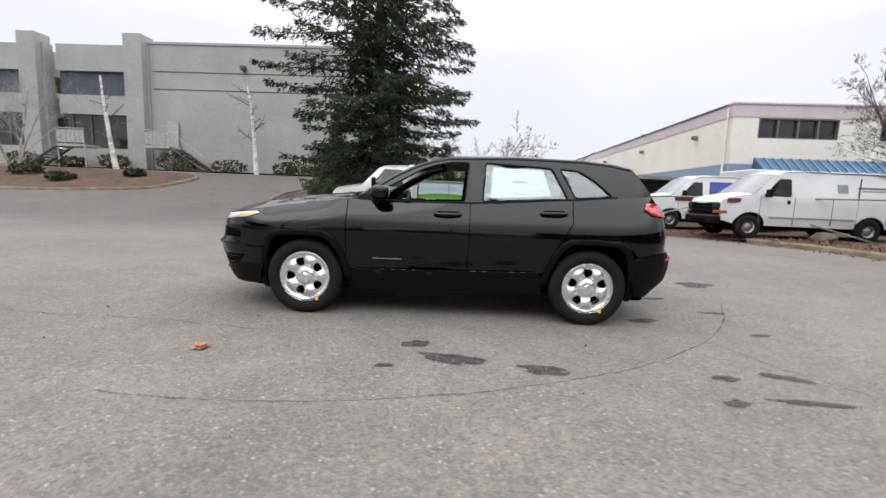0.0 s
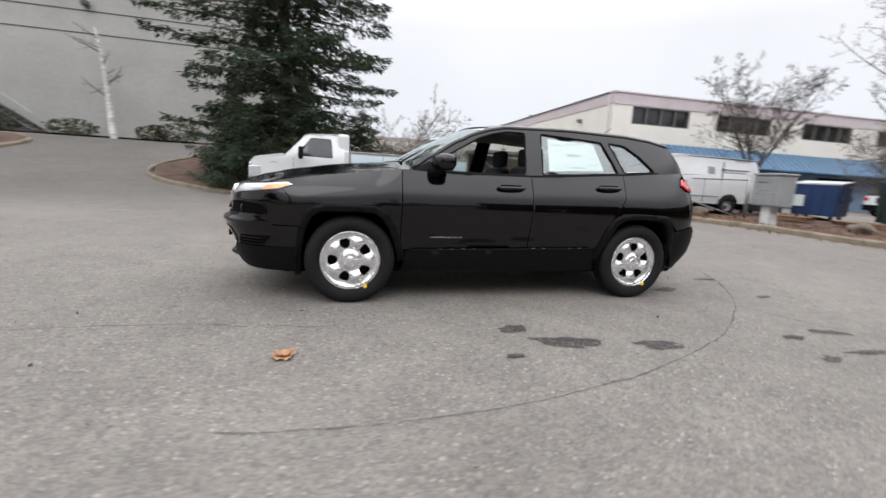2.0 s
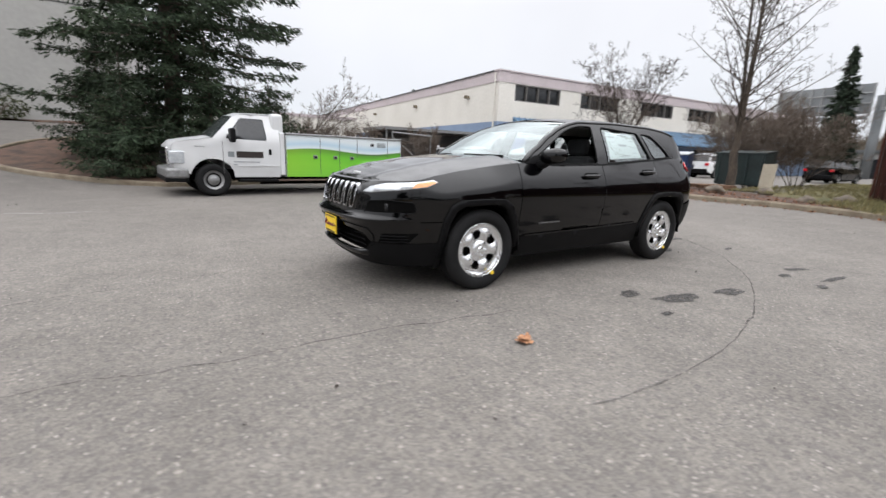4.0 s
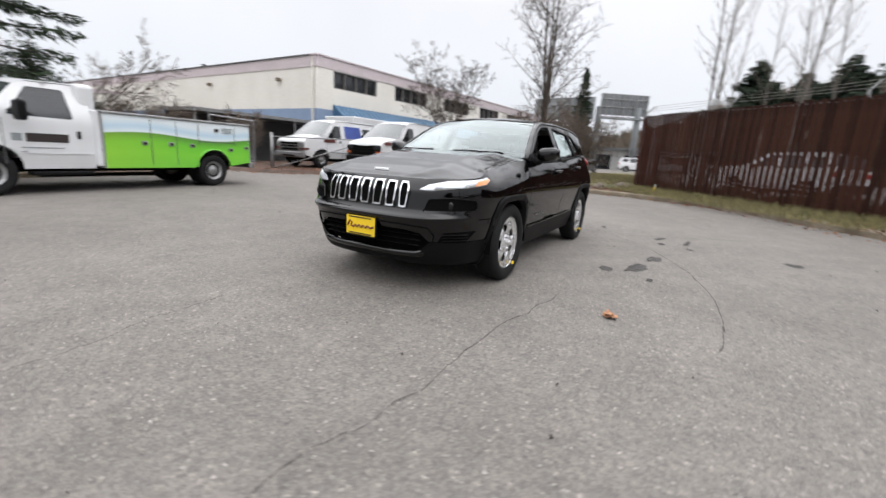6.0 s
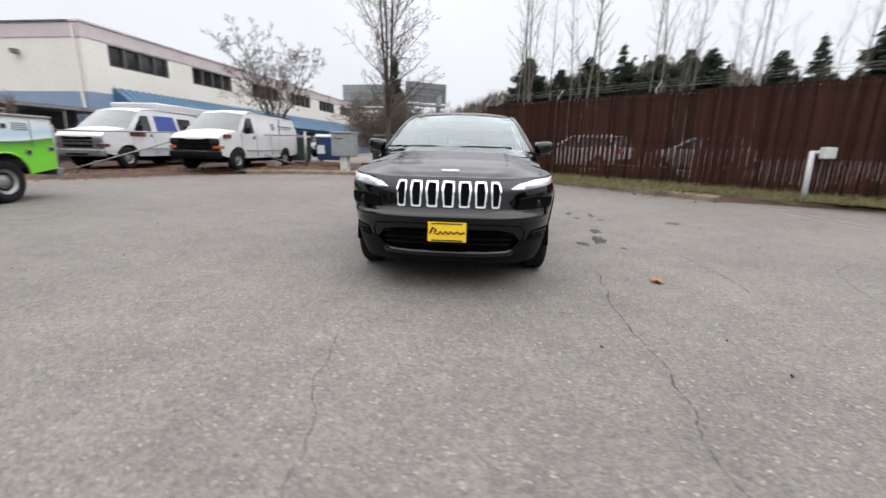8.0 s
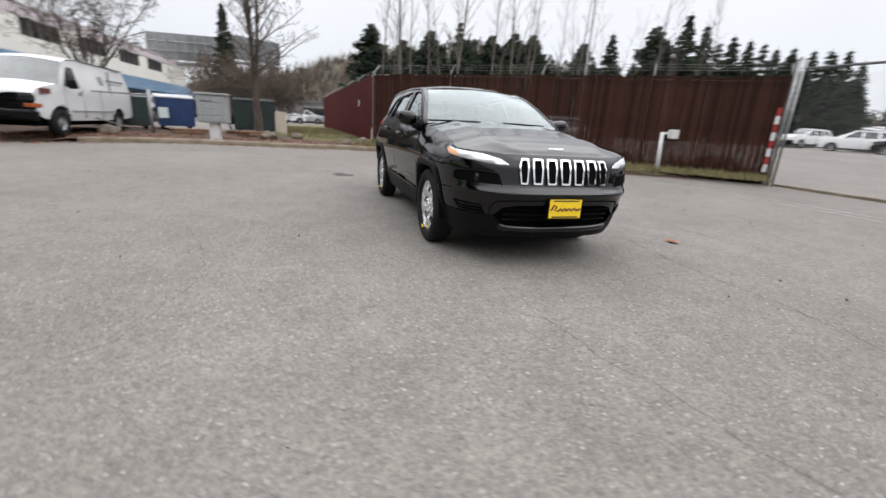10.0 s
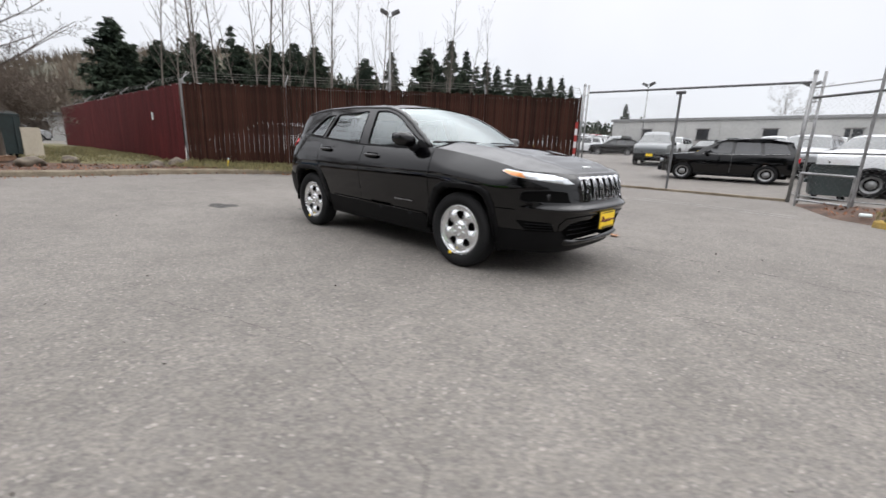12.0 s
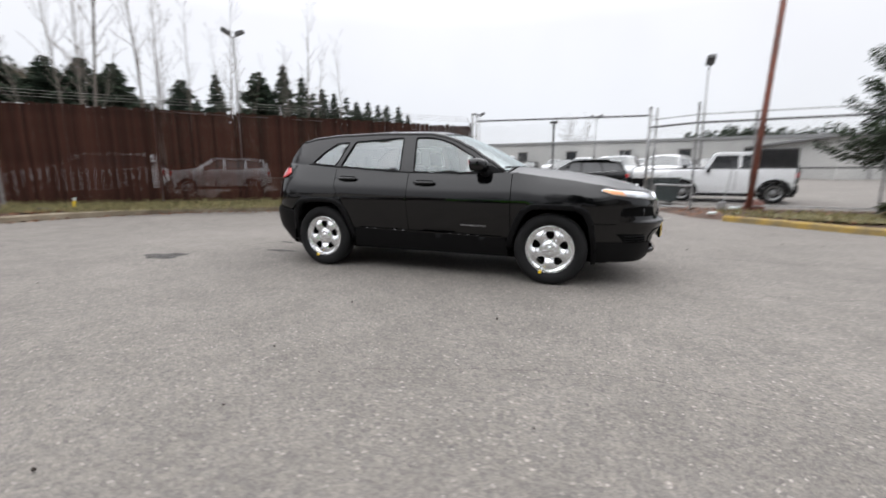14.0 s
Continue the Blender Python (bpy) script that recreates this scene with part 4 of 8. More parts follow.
def skin(s, z, off=0.0, side=1):
    """A point of the body's skin, off metres proud of it."""
    x, y, nx_, ny_ = plan_at(s)
    k = nx_ * nx_
    inset = lerp_tab(IN_SIDE, z) * (1 - k) + lerp_tab(IN_FRONT if x < 0 else IN_REAR, z) * k
    # the front wing rolls over into the bonnet
    low = lerp_tab(SHOULDER, x) - z
    if x < -0.95 and low < 0.19:
        inset += 0.085 * (1 - k) * step(-0.95, -1.3, x) * (1 - step(-1.72, -1.98, x)) * (1 - max(-0.1, low) / 0.19) ** 2
    d = off - inset
    return Vector((x + nx_ * d, max(0.0, y + ny_ * d) * side, z))


def inside(p, poly):
    c, n = False, len(poly)
    for i in range(n):
        (x1, y1), (x2, y2) = poly[i], poly[i - 1]
        if (y1 > p[1]) != (y2 > p[1]) and p[0] < (x2 - x1) * (p[1] - y1) / (y2 - y1) + x1:
            c = not c
    return c


def dense(poly, res, closed=True):
    out = []
    n = len(poly)
    for i in range(n if closed else n - 1):
        a, b = poly[i], poly[(i + 1) % n]
        k = max(1, int(math.hypot(b[0] - a[0], b[1] - a[1]) / res))
        out += [(a[0] + (b[0] - a[0]) * j / k, a[1] + (b[1] - a[1]) * j / k) for j in range(k)]
    return out


def rounded(poly, r, n=4):
    """Round a polygon's corners."""
    out, m = [], len(poly)
    for i in range(m):
        p0, p1, p2 = Vector(poly[i - 1]), Vector(poly[i]), Vector(poly[(i + 1) % m])
        a, b = (p0 - p1), (p2 - p1)
        ra, rb = min(r, a.length * 0.45), min(r, b.length * 0.45)
        q0, q1 = p1 + a.normalized() * ra, p1 + b.normalized() * rb
        for k in range(n + 1):
            t = k / n
            q = q0 * (1 - t) ** 2 + p1 * 2 * t * (1 - t) + q1 * t * t
            out.append((q.x, q.y))
    return out


def patch(poly, to3d, res=0.05, holes=(), thick=0.0, flip=False):
    """A bmesh patch: the polygon, less its holes, filled with small faces and laid on a surface. thick: turned-in edge."""
    poly = dense(poly, res)
    holes = [dense(h, res) for h in holes]
    pts = [Vector(p) for p in poly]
    edges = [(i, (i + 1) % len(poly)) for i in range(len(poly))]
    for h in holes:
        k = len(pts)
        pts += [Vector(p) for p in h]
        edges += [(k + i, k + (i + 1) % len(h)) for i in range(len(h))]
    xs, ys = [p[0] for p in poly], [p[1] for p in poly]
    u = min(xs) + res * 0.5
    rim = poly + [p for h in holes for p in h]
    while u < max(xs):
        w = min(ys) + res * 0.5
        while w < max(ys):
            if inside((u, w), poly) and not any(inside((u, w), h) for h in holes):
                if min((u - q[0]) ** 2 + (w - q[1]) ** 2 for q in rim) > (0.35 * res) ** 2:
                    pts.append(Vector((u, w)))
            w += res
        u += res
    vv, _, ff, _, _, _ = delaunay_2d_cdt(pts, edges, [], 0, 1e-6)
    bm = bmesh.new()
    bv = [bm.verts.new(to3d(v.x, v.y)) for v in vv]
    for f in ff:
        c = ((vv[f[0]].x + vv[f[1]].x + vv[f[2]].x) / 3, (vv[f[0]].y + vv[f[1]].y + vv[f[2]].y) / 3)
        if inside(c, poly) and not any(inside(c, h) for h in holes):
            try:
                bm.faces.new([bv[i] for i in (f if not flip else tuple(reversed(f)))])
            except ValueError:
                pass
    loose = [v for v in bm.verts if not v.link_faces]
    bmesh.ops.delete(bm, geom=loose, context="VERTS")
    bmesh.ops.recalc_face_normals(bm, faces=bm.faces[:])
    if thick:
        be = [e for e in bm.edges if e.is_boundary]
        g = bmesh.ops.extrude_edge_only(bm, edges=be)
        for v in g["geom"]:
            if isinstance(v, bmesh.types.BMVert):
                v.co.y -= thick * (1 if v.co.y > 0 else -1)
    return bm


car = thing("sport_utility_car", "glossy black sport utility car with silver steel wheels", "car")

BELT = [(-0.97, 1.105), (-0.5, 1.078), (0.32, 1.10), (1.15, 1.16), (1.6, 1.20), (1.98, 1.225)]
A_OUT = [(-0.455, 0.20), (-0.44, 0.42), (-0.40, 0.635), (-0.345, 0.747), (-0.26, 0.792), (0.0, 0.80), (0.20, 0.793), (0.285, 0.745), (0.36, 0.635), (0.42, 0.47), (0.45, 0.36)]
A_IN = [(-0.405, 0.20), (-0.388, 0.41), (-0.35, 0.595), (-0.30, 0.697), (-0.225, 0.740), (0.0, 0.748), (0.175, 0.740), (0.245, 0.697), (0.31, 0.60), (0.368, 0.45), (0.395, 0.33)]
FA_OUT = [(-1.35 + u, w) for u, w in A_OUT]
FA_IN = [(-1.35 + u, w) for u, w in A_IN]
RA_OUT = [(1.35 - u, w + 0.015) for u, w in reversed(A_OUT)]
RA_IN = [(1.35 - u, w + 0.015) for u, w in reversed(A_IN)]
G = 0.0035


def sp(pts):
    return [(sx(x), z) for x, z in pts]


def along(tab, x0, x1, n=8):
    return [(x0 + (x1 - x0) * k / n, lerp_tab(tab, x0 + (x1 - x0) * k / n)) for k in range(n + 1)]


RAIL = [(-0.88, 1.112), (-0.70, 1.232), (-0.45, 1.378), (-0.29, 1.456), (-0.14, 1.503), (0.01, 1.535), (0.66, 1.556), (1.26, 1.548), (1.54, 1.525), (1.76, 1.482)]


def skin_y(x, z):
    """Half width of the body at a length position and height."""
    lo, hi = (0.0, S_REAR) if x > 0 else (S_FRONT, 0.0)
    for _ in range(26):
        m = (lo + hi) / 2
        if skin(m, z).x < x:
            lo = m
        else:
            hi = m
    return skin(lo, z).y


def glasshouse(x, z, side, o=0.0):
    b = lerp_tab(BELT, x)
    base = skin_y(x, b)
    t = max(0.0, (z - b) / (1.545 - b))
    y = base - 0.006 - (0.205 + (0.02 * (0.3 - x) if x < 0.3 else -0.035 * (x - 0.3))) * (t ** 1.15)
    return Vector((x, (y + o) * side, z))


for side in (1, -1):
    def on(s, z, o=0.0, side=side):
        return skin(s, z, o, side)

    nm = "passenger" if side > 0 else "driver"
    # front wing, doors, quarter
    wing = sp([(-0.953, 0.44)] + along(SHOULDER, -0.953, -1.96) + [(-1.96, 0.62), (-1.74, 0.62)] + FA_OUT[2:])
    part("wing", patch(wing, on, 0.05), M_paint, car, smooth=True)
    fd = sp([(-0.945, 0.44), (0.196, 0.465), (0.205, 0.8)] + along(BELT, 0.205, -0.945))
    dobj = part("door", patch(fd, on, 0.05), M_paint, car, smooth=True)
    rdp = sp([(0.204, 0.465), (0.885, 0.47)] + [(x, z) for x, z in RA_OUT if x < 1.0 and z > 0.4] + [(1.06, 0.80), (1.165, 0.95)] + along(BELT, 1.172, 0.213))
    robj = part("door", patch(rdp, on, 0.05), M_paint, car, smooth=True)
    q = sp([(1.068, 0.795), (1.173, 0.95)] + along(BELT, 1.18, 1.98)) + [(sx(1.98) + 0.25, 1.235), (S_REAR, 1.235), (S_REAR, 0.70), (sx(2.0), 0.70), (sx(1.80), 0.66)] + sp([p for p in reversed(RA_OUT) if p[1] > 0.66 and p[0] > 1.1])
    part("quarter_panel", patch(q, on, 0.055), M_paint, car, smooth=True)
    # sill cladding and arch cladding
    sill = sp([(-0.93, 0.235), (0.93, 0.245)]) + sp([(0.905, 0.375), (0.885, 0.465), (0.2, 0.46), (-0.90, 0.435), (-0.905, 0.36)])
    part("sill", patch(sill, lambda s, z, o=on: o(s, z, 0.012), 0.06), M_clad, car, "matt black plastic sill cladding", True)
    strip = sp([(-0.86, 0.436), (0.84, 0.47), (0.84, 0.482), (0.1, 0.468), (-0.86, 0.447)])
    part("sill_strip", patch(strip, lambda s, z, o=on: o(s, z, 0.016), 0.05), M_paint, car, "thin glossy sill line", True)
    for outp, inp in ((FA_OUT, FA_IN), (RA_OUT, RA_IN)):
        ring = sp(outp) + sp(list(reversed(inp)))
        part("arch_cladding", patch(ring, lambda s, z, o=on: o(s, z, 0.016), 0.03, thick=0.10), M_clad, car, "matt black wheel-arch cladding", True)
    # inner liner and wheel wells
    lin = sp([(-0.9, 0.26), (0.9, 0.27), (0.93, 0.75), (1.15, 1.0)] + along(BELT, 1.2, -1.0) + [(-1.0, 0.7)])
    part("inner_liner", patch(lin, lambda s, z, o=on: o(s, z, -0.05), 0.12), M_dark, car)
    for wx in (-1.35, 1.35):
        bm = bmesh.new()
        rows = []
        for yy in (0.885, 0.42):
            rows.append([bm.verts.new((wx + 0.425 * math.cos(math.pi * k / 14), yy * side, 0.30 + 0.46 * math.sin(math.pi * k / 14))) for k in range(15)])
        for k in range(14):
            bm.faces.new((rows[0][k], rows[0][k + 1], rows[1][k + 1], rows[1][k]))
        bm.faces.new(rows[1])
        part("wheel_well", bm, M_dark, car)
    # front bumper: painted upper face over an open lower intake, matt chin with its ledge
    up = [(S_FRONT, 0.535), (sy(0.40), 0.53), (sy(0.53), 0.505), (sy(0.60), 0.44), (sx(-1.775), 0.44)] + sp([(-1.765, 0.50), (-1.725, 0.612), (-1.955, 0.612), (-1.965, 0.94)]) + [(sy(0.70), 0.935), (sy(0.55), 0.925), (sy(0.3), 0.925), (S_FRONT, 0.925)]
    part("front_bumper", patch(up, on, 0.028), M_paint, car, smooth=True)
    lowp = [(S_FRONT, 0.235), (sy(0.6), 0.235), (sx(-1.84), 0.235)] + sp([(-1.785, 0.24), (-1.77, 0.436)]) + [(sy(0.604), 0.436), (sy(0.545), 0.375), (sy(0.44), 0.355), (S_FRONT, 0.35)]
    part("lower_bumper", patch(lowp, lambda s, z, o=on: o(s, z, 0.006), 0.045), M_clad, car, "matt black lower bumper", True)

    def swept(rows_, s0, s1, n, lift=0.0, side=side):
        """A moulding along the bumper from (height, proud) rows."""
        bm = bmesh.new()
        grid = [[bm.verts.new(skin(s0 + (s1 - s0) * k / n, zz + lift * max(0.0, 2 * k / n - 1), oo * min(1.0, 6 * (1 - k / n) + 0.15), side)) for k in range(n + 1)] for zz, oo in rows_]
        for r0, r1 in zip(grid, grid[1:]):
            for k in range(n):
                bm.faces.new((r0[k], r0[k + 1], r1[k + 1], r1[k]) if side < 0 else (r1[k], r1[k + 1], r0[k + 1], r0[k]))
        return bm

    inner = [(S_FRONT, 0.335), (sy(0.52), 0.34), (sy(0.645), 0.42), (sy(0.645), 0.50), (sy(0.60), 0.565), (S_FRONT, 0.58)]
    it = part("lower_intake", patch(inner, lambda s, z, o=on: o(s, z, -0.06), 0.05), M_dark, car, "dark lower air intake", True)
    for zz in (0.40, 0.445, 0.49):
        part("intake_bar", swept(((zz - 0.006, -0.03), (zz, -0.018), (zz + 0.006, -0.03)), S_FRONT, sy(0.53), 14), M_clad, it)
    part("intake_rim", tube(bmesh.new(), [on(q, z, 0.002) for q, z in dense([(S_FRONT, 0.575), (sy(0.40), 0.570), (sy(0.59), 0.555), (sy(0.635), 0.495), (sy(0.63), 0.42), (sy(0.52), 0.352), (S_FRONT, 0.347)], 0.05, False)], 0.005, 6), M_dark, it, smooth=True)
    part("bumper_blade", swept(((0.290, 0.006), (0.306, 0.030), (0.322, 0.042), (0.338, 0.040), (0.352, 0.006)), S_FRONT, sy(0.56), 30, 0.012), M_paint, car, "gloss black chin ledge", True)
    part("bumper_lip", swept(((0.596, 0.003), (0.612, 0.010), (0.624, 0.014), (0.634, 0.013), (0.645, 0.014), (0.656, 0.014), (0.668, 0.012), (0.686, 0.008)), S_FRONT, sx(-1.99), 60, 0.010), M_paint, car, smooth=True)
    # fog lamp pocket with its raised rim
    fp = rounded([(sy(0.545), 0.672), (sy(0.80), 0.672), (sx(-1.99), 0.70), (sx(-2.01), 0.775), (sy(0.74), 0.79), (sy(0.585), 0.775)], 0.025)
    fpo = part("fog_pocket", patch(fp, lambda s, z, o=on: o(s, z, 0.004), 0.03), M_dark, car, "matt black lamp pocket", True)
    part("pocket_rim", tube(bmesh.new(), [on(q, z, 0.006) for q, z in dense(fp, 0.04)[:-1]], 0.005, 6, False), M_clad, fpo, smooth=True)
    c = on(sy(0.715), 0.728, -0.004)
    part("fog_lamp", lathe(bmesh.new(), [(0.0, 0.0), (0.03, 0.002), (0.040, 0.007), (0.045, 0.016)], 18, "x", c), M_fogl, fpo, "round dark fog lamp", True)
    # low corner vent with its fins
    cv = rounded([(sy(0.665), 0.432), (sy(0.83), 0.44), (sy(0.865), 0.525), (sy(0.70), 0.515)], 0.02)
    cvo = part("corner_vent", patch(cv, lambda s, z, o=on: o(s, z, 0.004), 0.03), M_dark, car, smooth=True)
    for zz in (0.452, 0.476, 0.500):
        part("vent_fin", swept(((zz - 0.006, 0.006), (zz, 0.016), (zz + 0.006, 0.006)), sy(0.69), sy(0.84), 8), M_clad, cvo)
    # slim daytime headlamp
    hp_ = rounded([(sy(0.505), 0.842), (sy(0.60), 0.838), (sy(0.76), 0.862), (sx(-1.90), 0.895), (sx(-1.80), 0.935), (sx(-1.845), 0.952), (sx(-1.99), 0.935), (sy(0.72), 0.918), (sy(0.58), 0.885)], 0.012)
    hl = part("headlamp", patch(hp_, lambda s, z, o=on: o(s, z, 0.008), 0.025, thick=0.004), M_lampw, car, "slim clear headlamp", True)
    am = rounded([(sx(-2.03), 0.885), (sx(-1.90), 0.903), (sx(-1.815), 0.934), (sx(-1.85), 0.945), (sx(-1.99), 0.926)], 0.008)
    part("indicator", patch(am, lambda s, z, o=on: o(s, z, 0.012), 0.02), M_amber, hl, "amber indicator lens", True)
    # grille slots
    for yc, w in ((0.0, 0.047), (0.128, 0.047), (0.255, 0.046), (0.378, 0.040)):
        if yc == 0.0 and side < 0:
            continue
        def slot(y, z, o, side=side):
            v = skin(sy(abs(y)), z, o, 1)
            return Vector((v.x, v.y * side * (1 if y >= 0 else -1), v.z))
        tp = 0.012 if yc > 0.3 else 0.004
        outr = rounded([(yc - w * 0.9, 0.70), (yc + w * 0.9 - tp, 0.70), (yc + w + 0.006, 0.84), (yc + w - tp, 0.90), (yc - w + 0.002, 0.90), (yc - w - 0.002, 0.84)], 0.012, 3)
        cx_ = yc
        innr = [(cx_ + (a - cx_) * 0.70, 0.80 + (b - 0.80) * 0.87) for a, b in outr]
        sl = part("grille_slot", patch(outr, lambda y, z, f=slot: f(y, z, 0.022), 0.02, [innr], thick=0.0), M_chrome, car, "chrome grille surround", True)
        bm = bmesh.new()
        for ln, oo in ((dense(outr, 0.02), (0.022, -0.002)), (dense(innr, 0.02), (0.022, -0.002))):
            r0 = [bm.verts.new(slot(a, b, oo[0])) for a, b in ln]
            r1 = [bm.verts.new(slot(a, b, oo[1])) for a, b in ln]
            for k in range(len(ln)):
                bm.faces.new((r0[k], r0[(k + 1) % len(ln)], r1[(k + 1) % len(ln)], r1[k]))
        part("rim", bm, M_chrome, sl, smooth=True)
        part("mesh_insert", patch(innr, lambda y, z, f=slot: f(y, z, 0.004), 0.04), M_dark, sl, "black grille insert")
    # tail lamp and rear bumper
    tl = rounded([(sx(1.86), 1.10), (sx(1.95), 1.055), (sx(2.10), 1.04), (S_REAR - 0.45, 1.05), (S_REAR - 0.45, 1.15), (sx(2.05), 1.17), (sx(1.90), 1.165)], 0.02)
    part("tail_lamp", patch(tl, lambda s, z, o=on: o(s, z, 0.014), 0.03, thick=0.01), M_redl, car, "red wrap-round tail lamp", True)
    rbp = [(sx(1.735), 0.645), (sx(2.0), 0.695), (S_REAR, 0.695), (S_REAR, 0.25), (sx(2.12), 0.27), (sx(1.9), 0.26), (sx(1.785), 0.28), (sx(1.775), 0.43)]
    part("rear_bumper", patch(rbp, lambda s, z, o=on: o(s, z, 0.012), 0.05), M_clad, car, "matt black rear bumper", True)
    part("reflector", patch(rounded([(sx(2.08), 0.63), (sx(2.2), 0.63), (sx(2.2), 0.665), (sx(2.08), 0.66)], 0.008), lambda s, z, o=on: o(s, z, 0.018), 0.03), M_redl, car, "small red reflector")

    # glasshouse side
    def gside(x, z, o=0.0, side=side):
        return glasshouse(x, z, side, o)

    rail = list(reversed(along(RAIL, -0.88, 1.76, 44)))
    outline = along(BELT, -0.90, 1.98, 14) + [(1.93, 1.27)] + rail
    fw = rounded([(-0.80, 1.11), (-0.50, 1.092), (0.155, 1.112), (0.19, 1.49), (0.01, 1.487), (-0.13, 1.457), (-0.26, 1.41), (-0.55, 1.245)], 0.03)
    rw = rounded([(0.325, 1.122), (1.13, 1.175), (0.985, 1.465), (0.345, 1.494)], 0.03)
    qw = rounded([(1.20, 1.185), (1.55, 1.215), (1.40, 1.35), (1.24, 1.45), (1.06, 1.462)], 0.03)
    part("pillar_frame", patch(outline, gside, 0.05, [fw, rw, qw]), M_paint, car, "black roof pillars and window frames", True)
    part("window_seal", patch(rounded([(-0.86, 1.098), (0.2, 1.098), (1.18, 1.165), (1.6, 1.20), (1.6, 1.215), (1.18, 1.18), (0.2, 1.113), (-0.86, 1.112)], 0.004), lambda x, z, g=gside: g(x, z, 0.006), 0.05), M_clad, car)
    for w_poly in (fw, rw, qw):
        loop = [gside(a, b, -0.004) for a, b in dense(w_poly, 0.06)]
        part("window_surround", tube(bmesh.new(), loop + loop[:1], 0.009, 6, False), M_clad, car, smooth=True)
    if side > 0:
        part("door_glass", patch(fw, lambda x, z, g=gside: g(x, z, -0.012), 0.08), M_sg, car, "clear front door glass", True)
    part("door_glass", patch(rw, lambda x, z, g=gside: g(x, z, -0.012), 0.08), M_pg, car, "tinted rear door glass", True)
    part("quarter_glass", patch(qw, lambda x, z, g=gside: g(x, z, -0.012), 0.08), M_pg, car, "tinted quarter glass", True)
    if side < 0:
        pr = part("window_sticker", patch([(0.40, 1.165), (0.98, 1.195), (0.90, 1.445), (0.42, 1.455)], lambda x, z, g=gside: g(x, z, -0.018), 0.1), M_paper, car, "white printed price sheet behind the rear door glass")
        for x0, x1, za, zb in ((0.60, 0.74, 1.31, 1.33), (0.44, 0.56, 1.40, 1.41), (0.62, 0.76, 1.205, 1.215), (0.80, 0.92, 1.30, 1.305), (0.81, 0.91, 1.37, 1.375), (0.82, 0.92, 1.24, 1.245), (0.44, 0.55, 1.35, 1.355), (0.60, 0.78, 1.42, 1.428)):
            part("print_bar", patch([(x0, za), (x1, za), (x1, zb), (x0, zb)], lambda x, z, g=gside: g(x, z, -0.014), 0.1), M_print, pr)
    part("cant_rail", tube(bmesh.new(), [gside(x, z - 0.014, -0.016) for x, z in along(RAIL, -0.86, 1.74, 40)], 0.024, 8), M_paint, car, smooth=True)
    # door mirror
    bm = bmesh.new()
    bmesh.ops.create_uvsphere(bm, u_segments=18, v_segments=12, radius=1.0)
    for v in bm.verts:
        cx3 = Vector((abs(v.co.x) ** 0.75 * (1 if v.co.x > 0 else -1), abs(v.co.y) ** 0.7 * (1 if v.co.y > 0 else -1), abs(v.co.z) ** 0.7 * (1 if v.co.z > 0 else -1)))
        v.co = Vector((-0.63 + cx3.x * 0.085 + 0.02 * cx3.y, side * (0.95 + cx3.y * 0.105), 1.172 + cx3.z * 0.070 + 0.01 * cx3.y))
    mr_ = part("door_mirror", bm, M_paint, car, "black door mirror", True)
    part("mirror_arm", tube(bmesh.new(), [(-0.69, side * 0.80, 1.085), (-0.66, side * 0.87, 1.10), (-0.64, side * 0.92, 1.15)], [0.05, 0.04, 0.04], 10), M_clad, mr_, smooth=True)
    part("mirror_glass", patch(rounded([(0.86, 1.13), (1.05, 1.14), (1.05, 1.23), (0.86, 1.235)], 0.02), lambda y, z, side=side: Vector((-0.555, y * side, z)), 0.05), M_chrome, mr_)
    part("mirror_sail", patch([(-0.86, 1.105), (-0.68, 1.10), (-0.68, 1.16), (-0.72, 1.18)], lambda x, z, g=gside: g(x, z, 0.008), 0.05), M_clad, mr_)
    # handles
    for hx, hz, own in ((0.0, 0.992, dobj), (0.99, 1.035, robj)):
        cup = rounded([(hx - 0.10, hz - 0.03), (hx + 0.11, hz - 0.026), (hx + 0.11, hz + 0.032), (hx - 0.10, hz + 0.028)], 0.025)
        part("handle_cup", patch(sp(cup), lambda s, z, o=on: o(s, z, 0.003), 0.03), M_dark, own)
        hb = bmesh.new()
        pts_ = [on(sx(hx - 0.125 + 0.25 * k / 8), hz + 0.004 * k / 8, 0.012 + 0.026 * math.sin(math.pi * k / 8) ** 0.5) for k in range(9)]
        tube(hb, pts_, [0.012, 0.016, 0.017, 0.017, 0.017, 0.017, 0.017, 0.016, 0.012], 8)
        part("handle", hb, M_paint, own, "black pull handle", True)
    part("badge", patch(sp(rounded([(-0.70, 0.548), (-0.42, 0.551), (-0.42, 0.563), (-0.70, 0.560)], 0.003)), lambda s, z, o=on: o(s, z, 0.006), 0.03), M_badge, dobj, "small silver door badge")

# bonnet, windscreen, roof, tailgate
def surf_grid(fn, nu, nv):
    bm = bmesh.new()
    rows = [[bm.verts.new(fn(i / nu, -1 + 2 * j / nv)) for j in range(nv + 1)] for i in range(nu + 1)]
    for i in range(nu):
        for j in range(nv):
            bm.faces.new((rows[i][j], rows[i][j + 1], rows[i + 1][j + 1], rows[i + 1][j]))
    bmesh.ops.remove_doubles(bm, verts=bm.verts[:], dist=0.0005)
    bmesh.ops.recalc_face_normals(bm, faces=bm.faces[:])
    return bm


HOOD_C = [(-2.235, 0.925), (-2.16, 0.962), (-2.0, 1.015), (-1.8, 1.064), (-1.4, 1.128), (-1.0, 1.165), (-0.9, 1.168)]


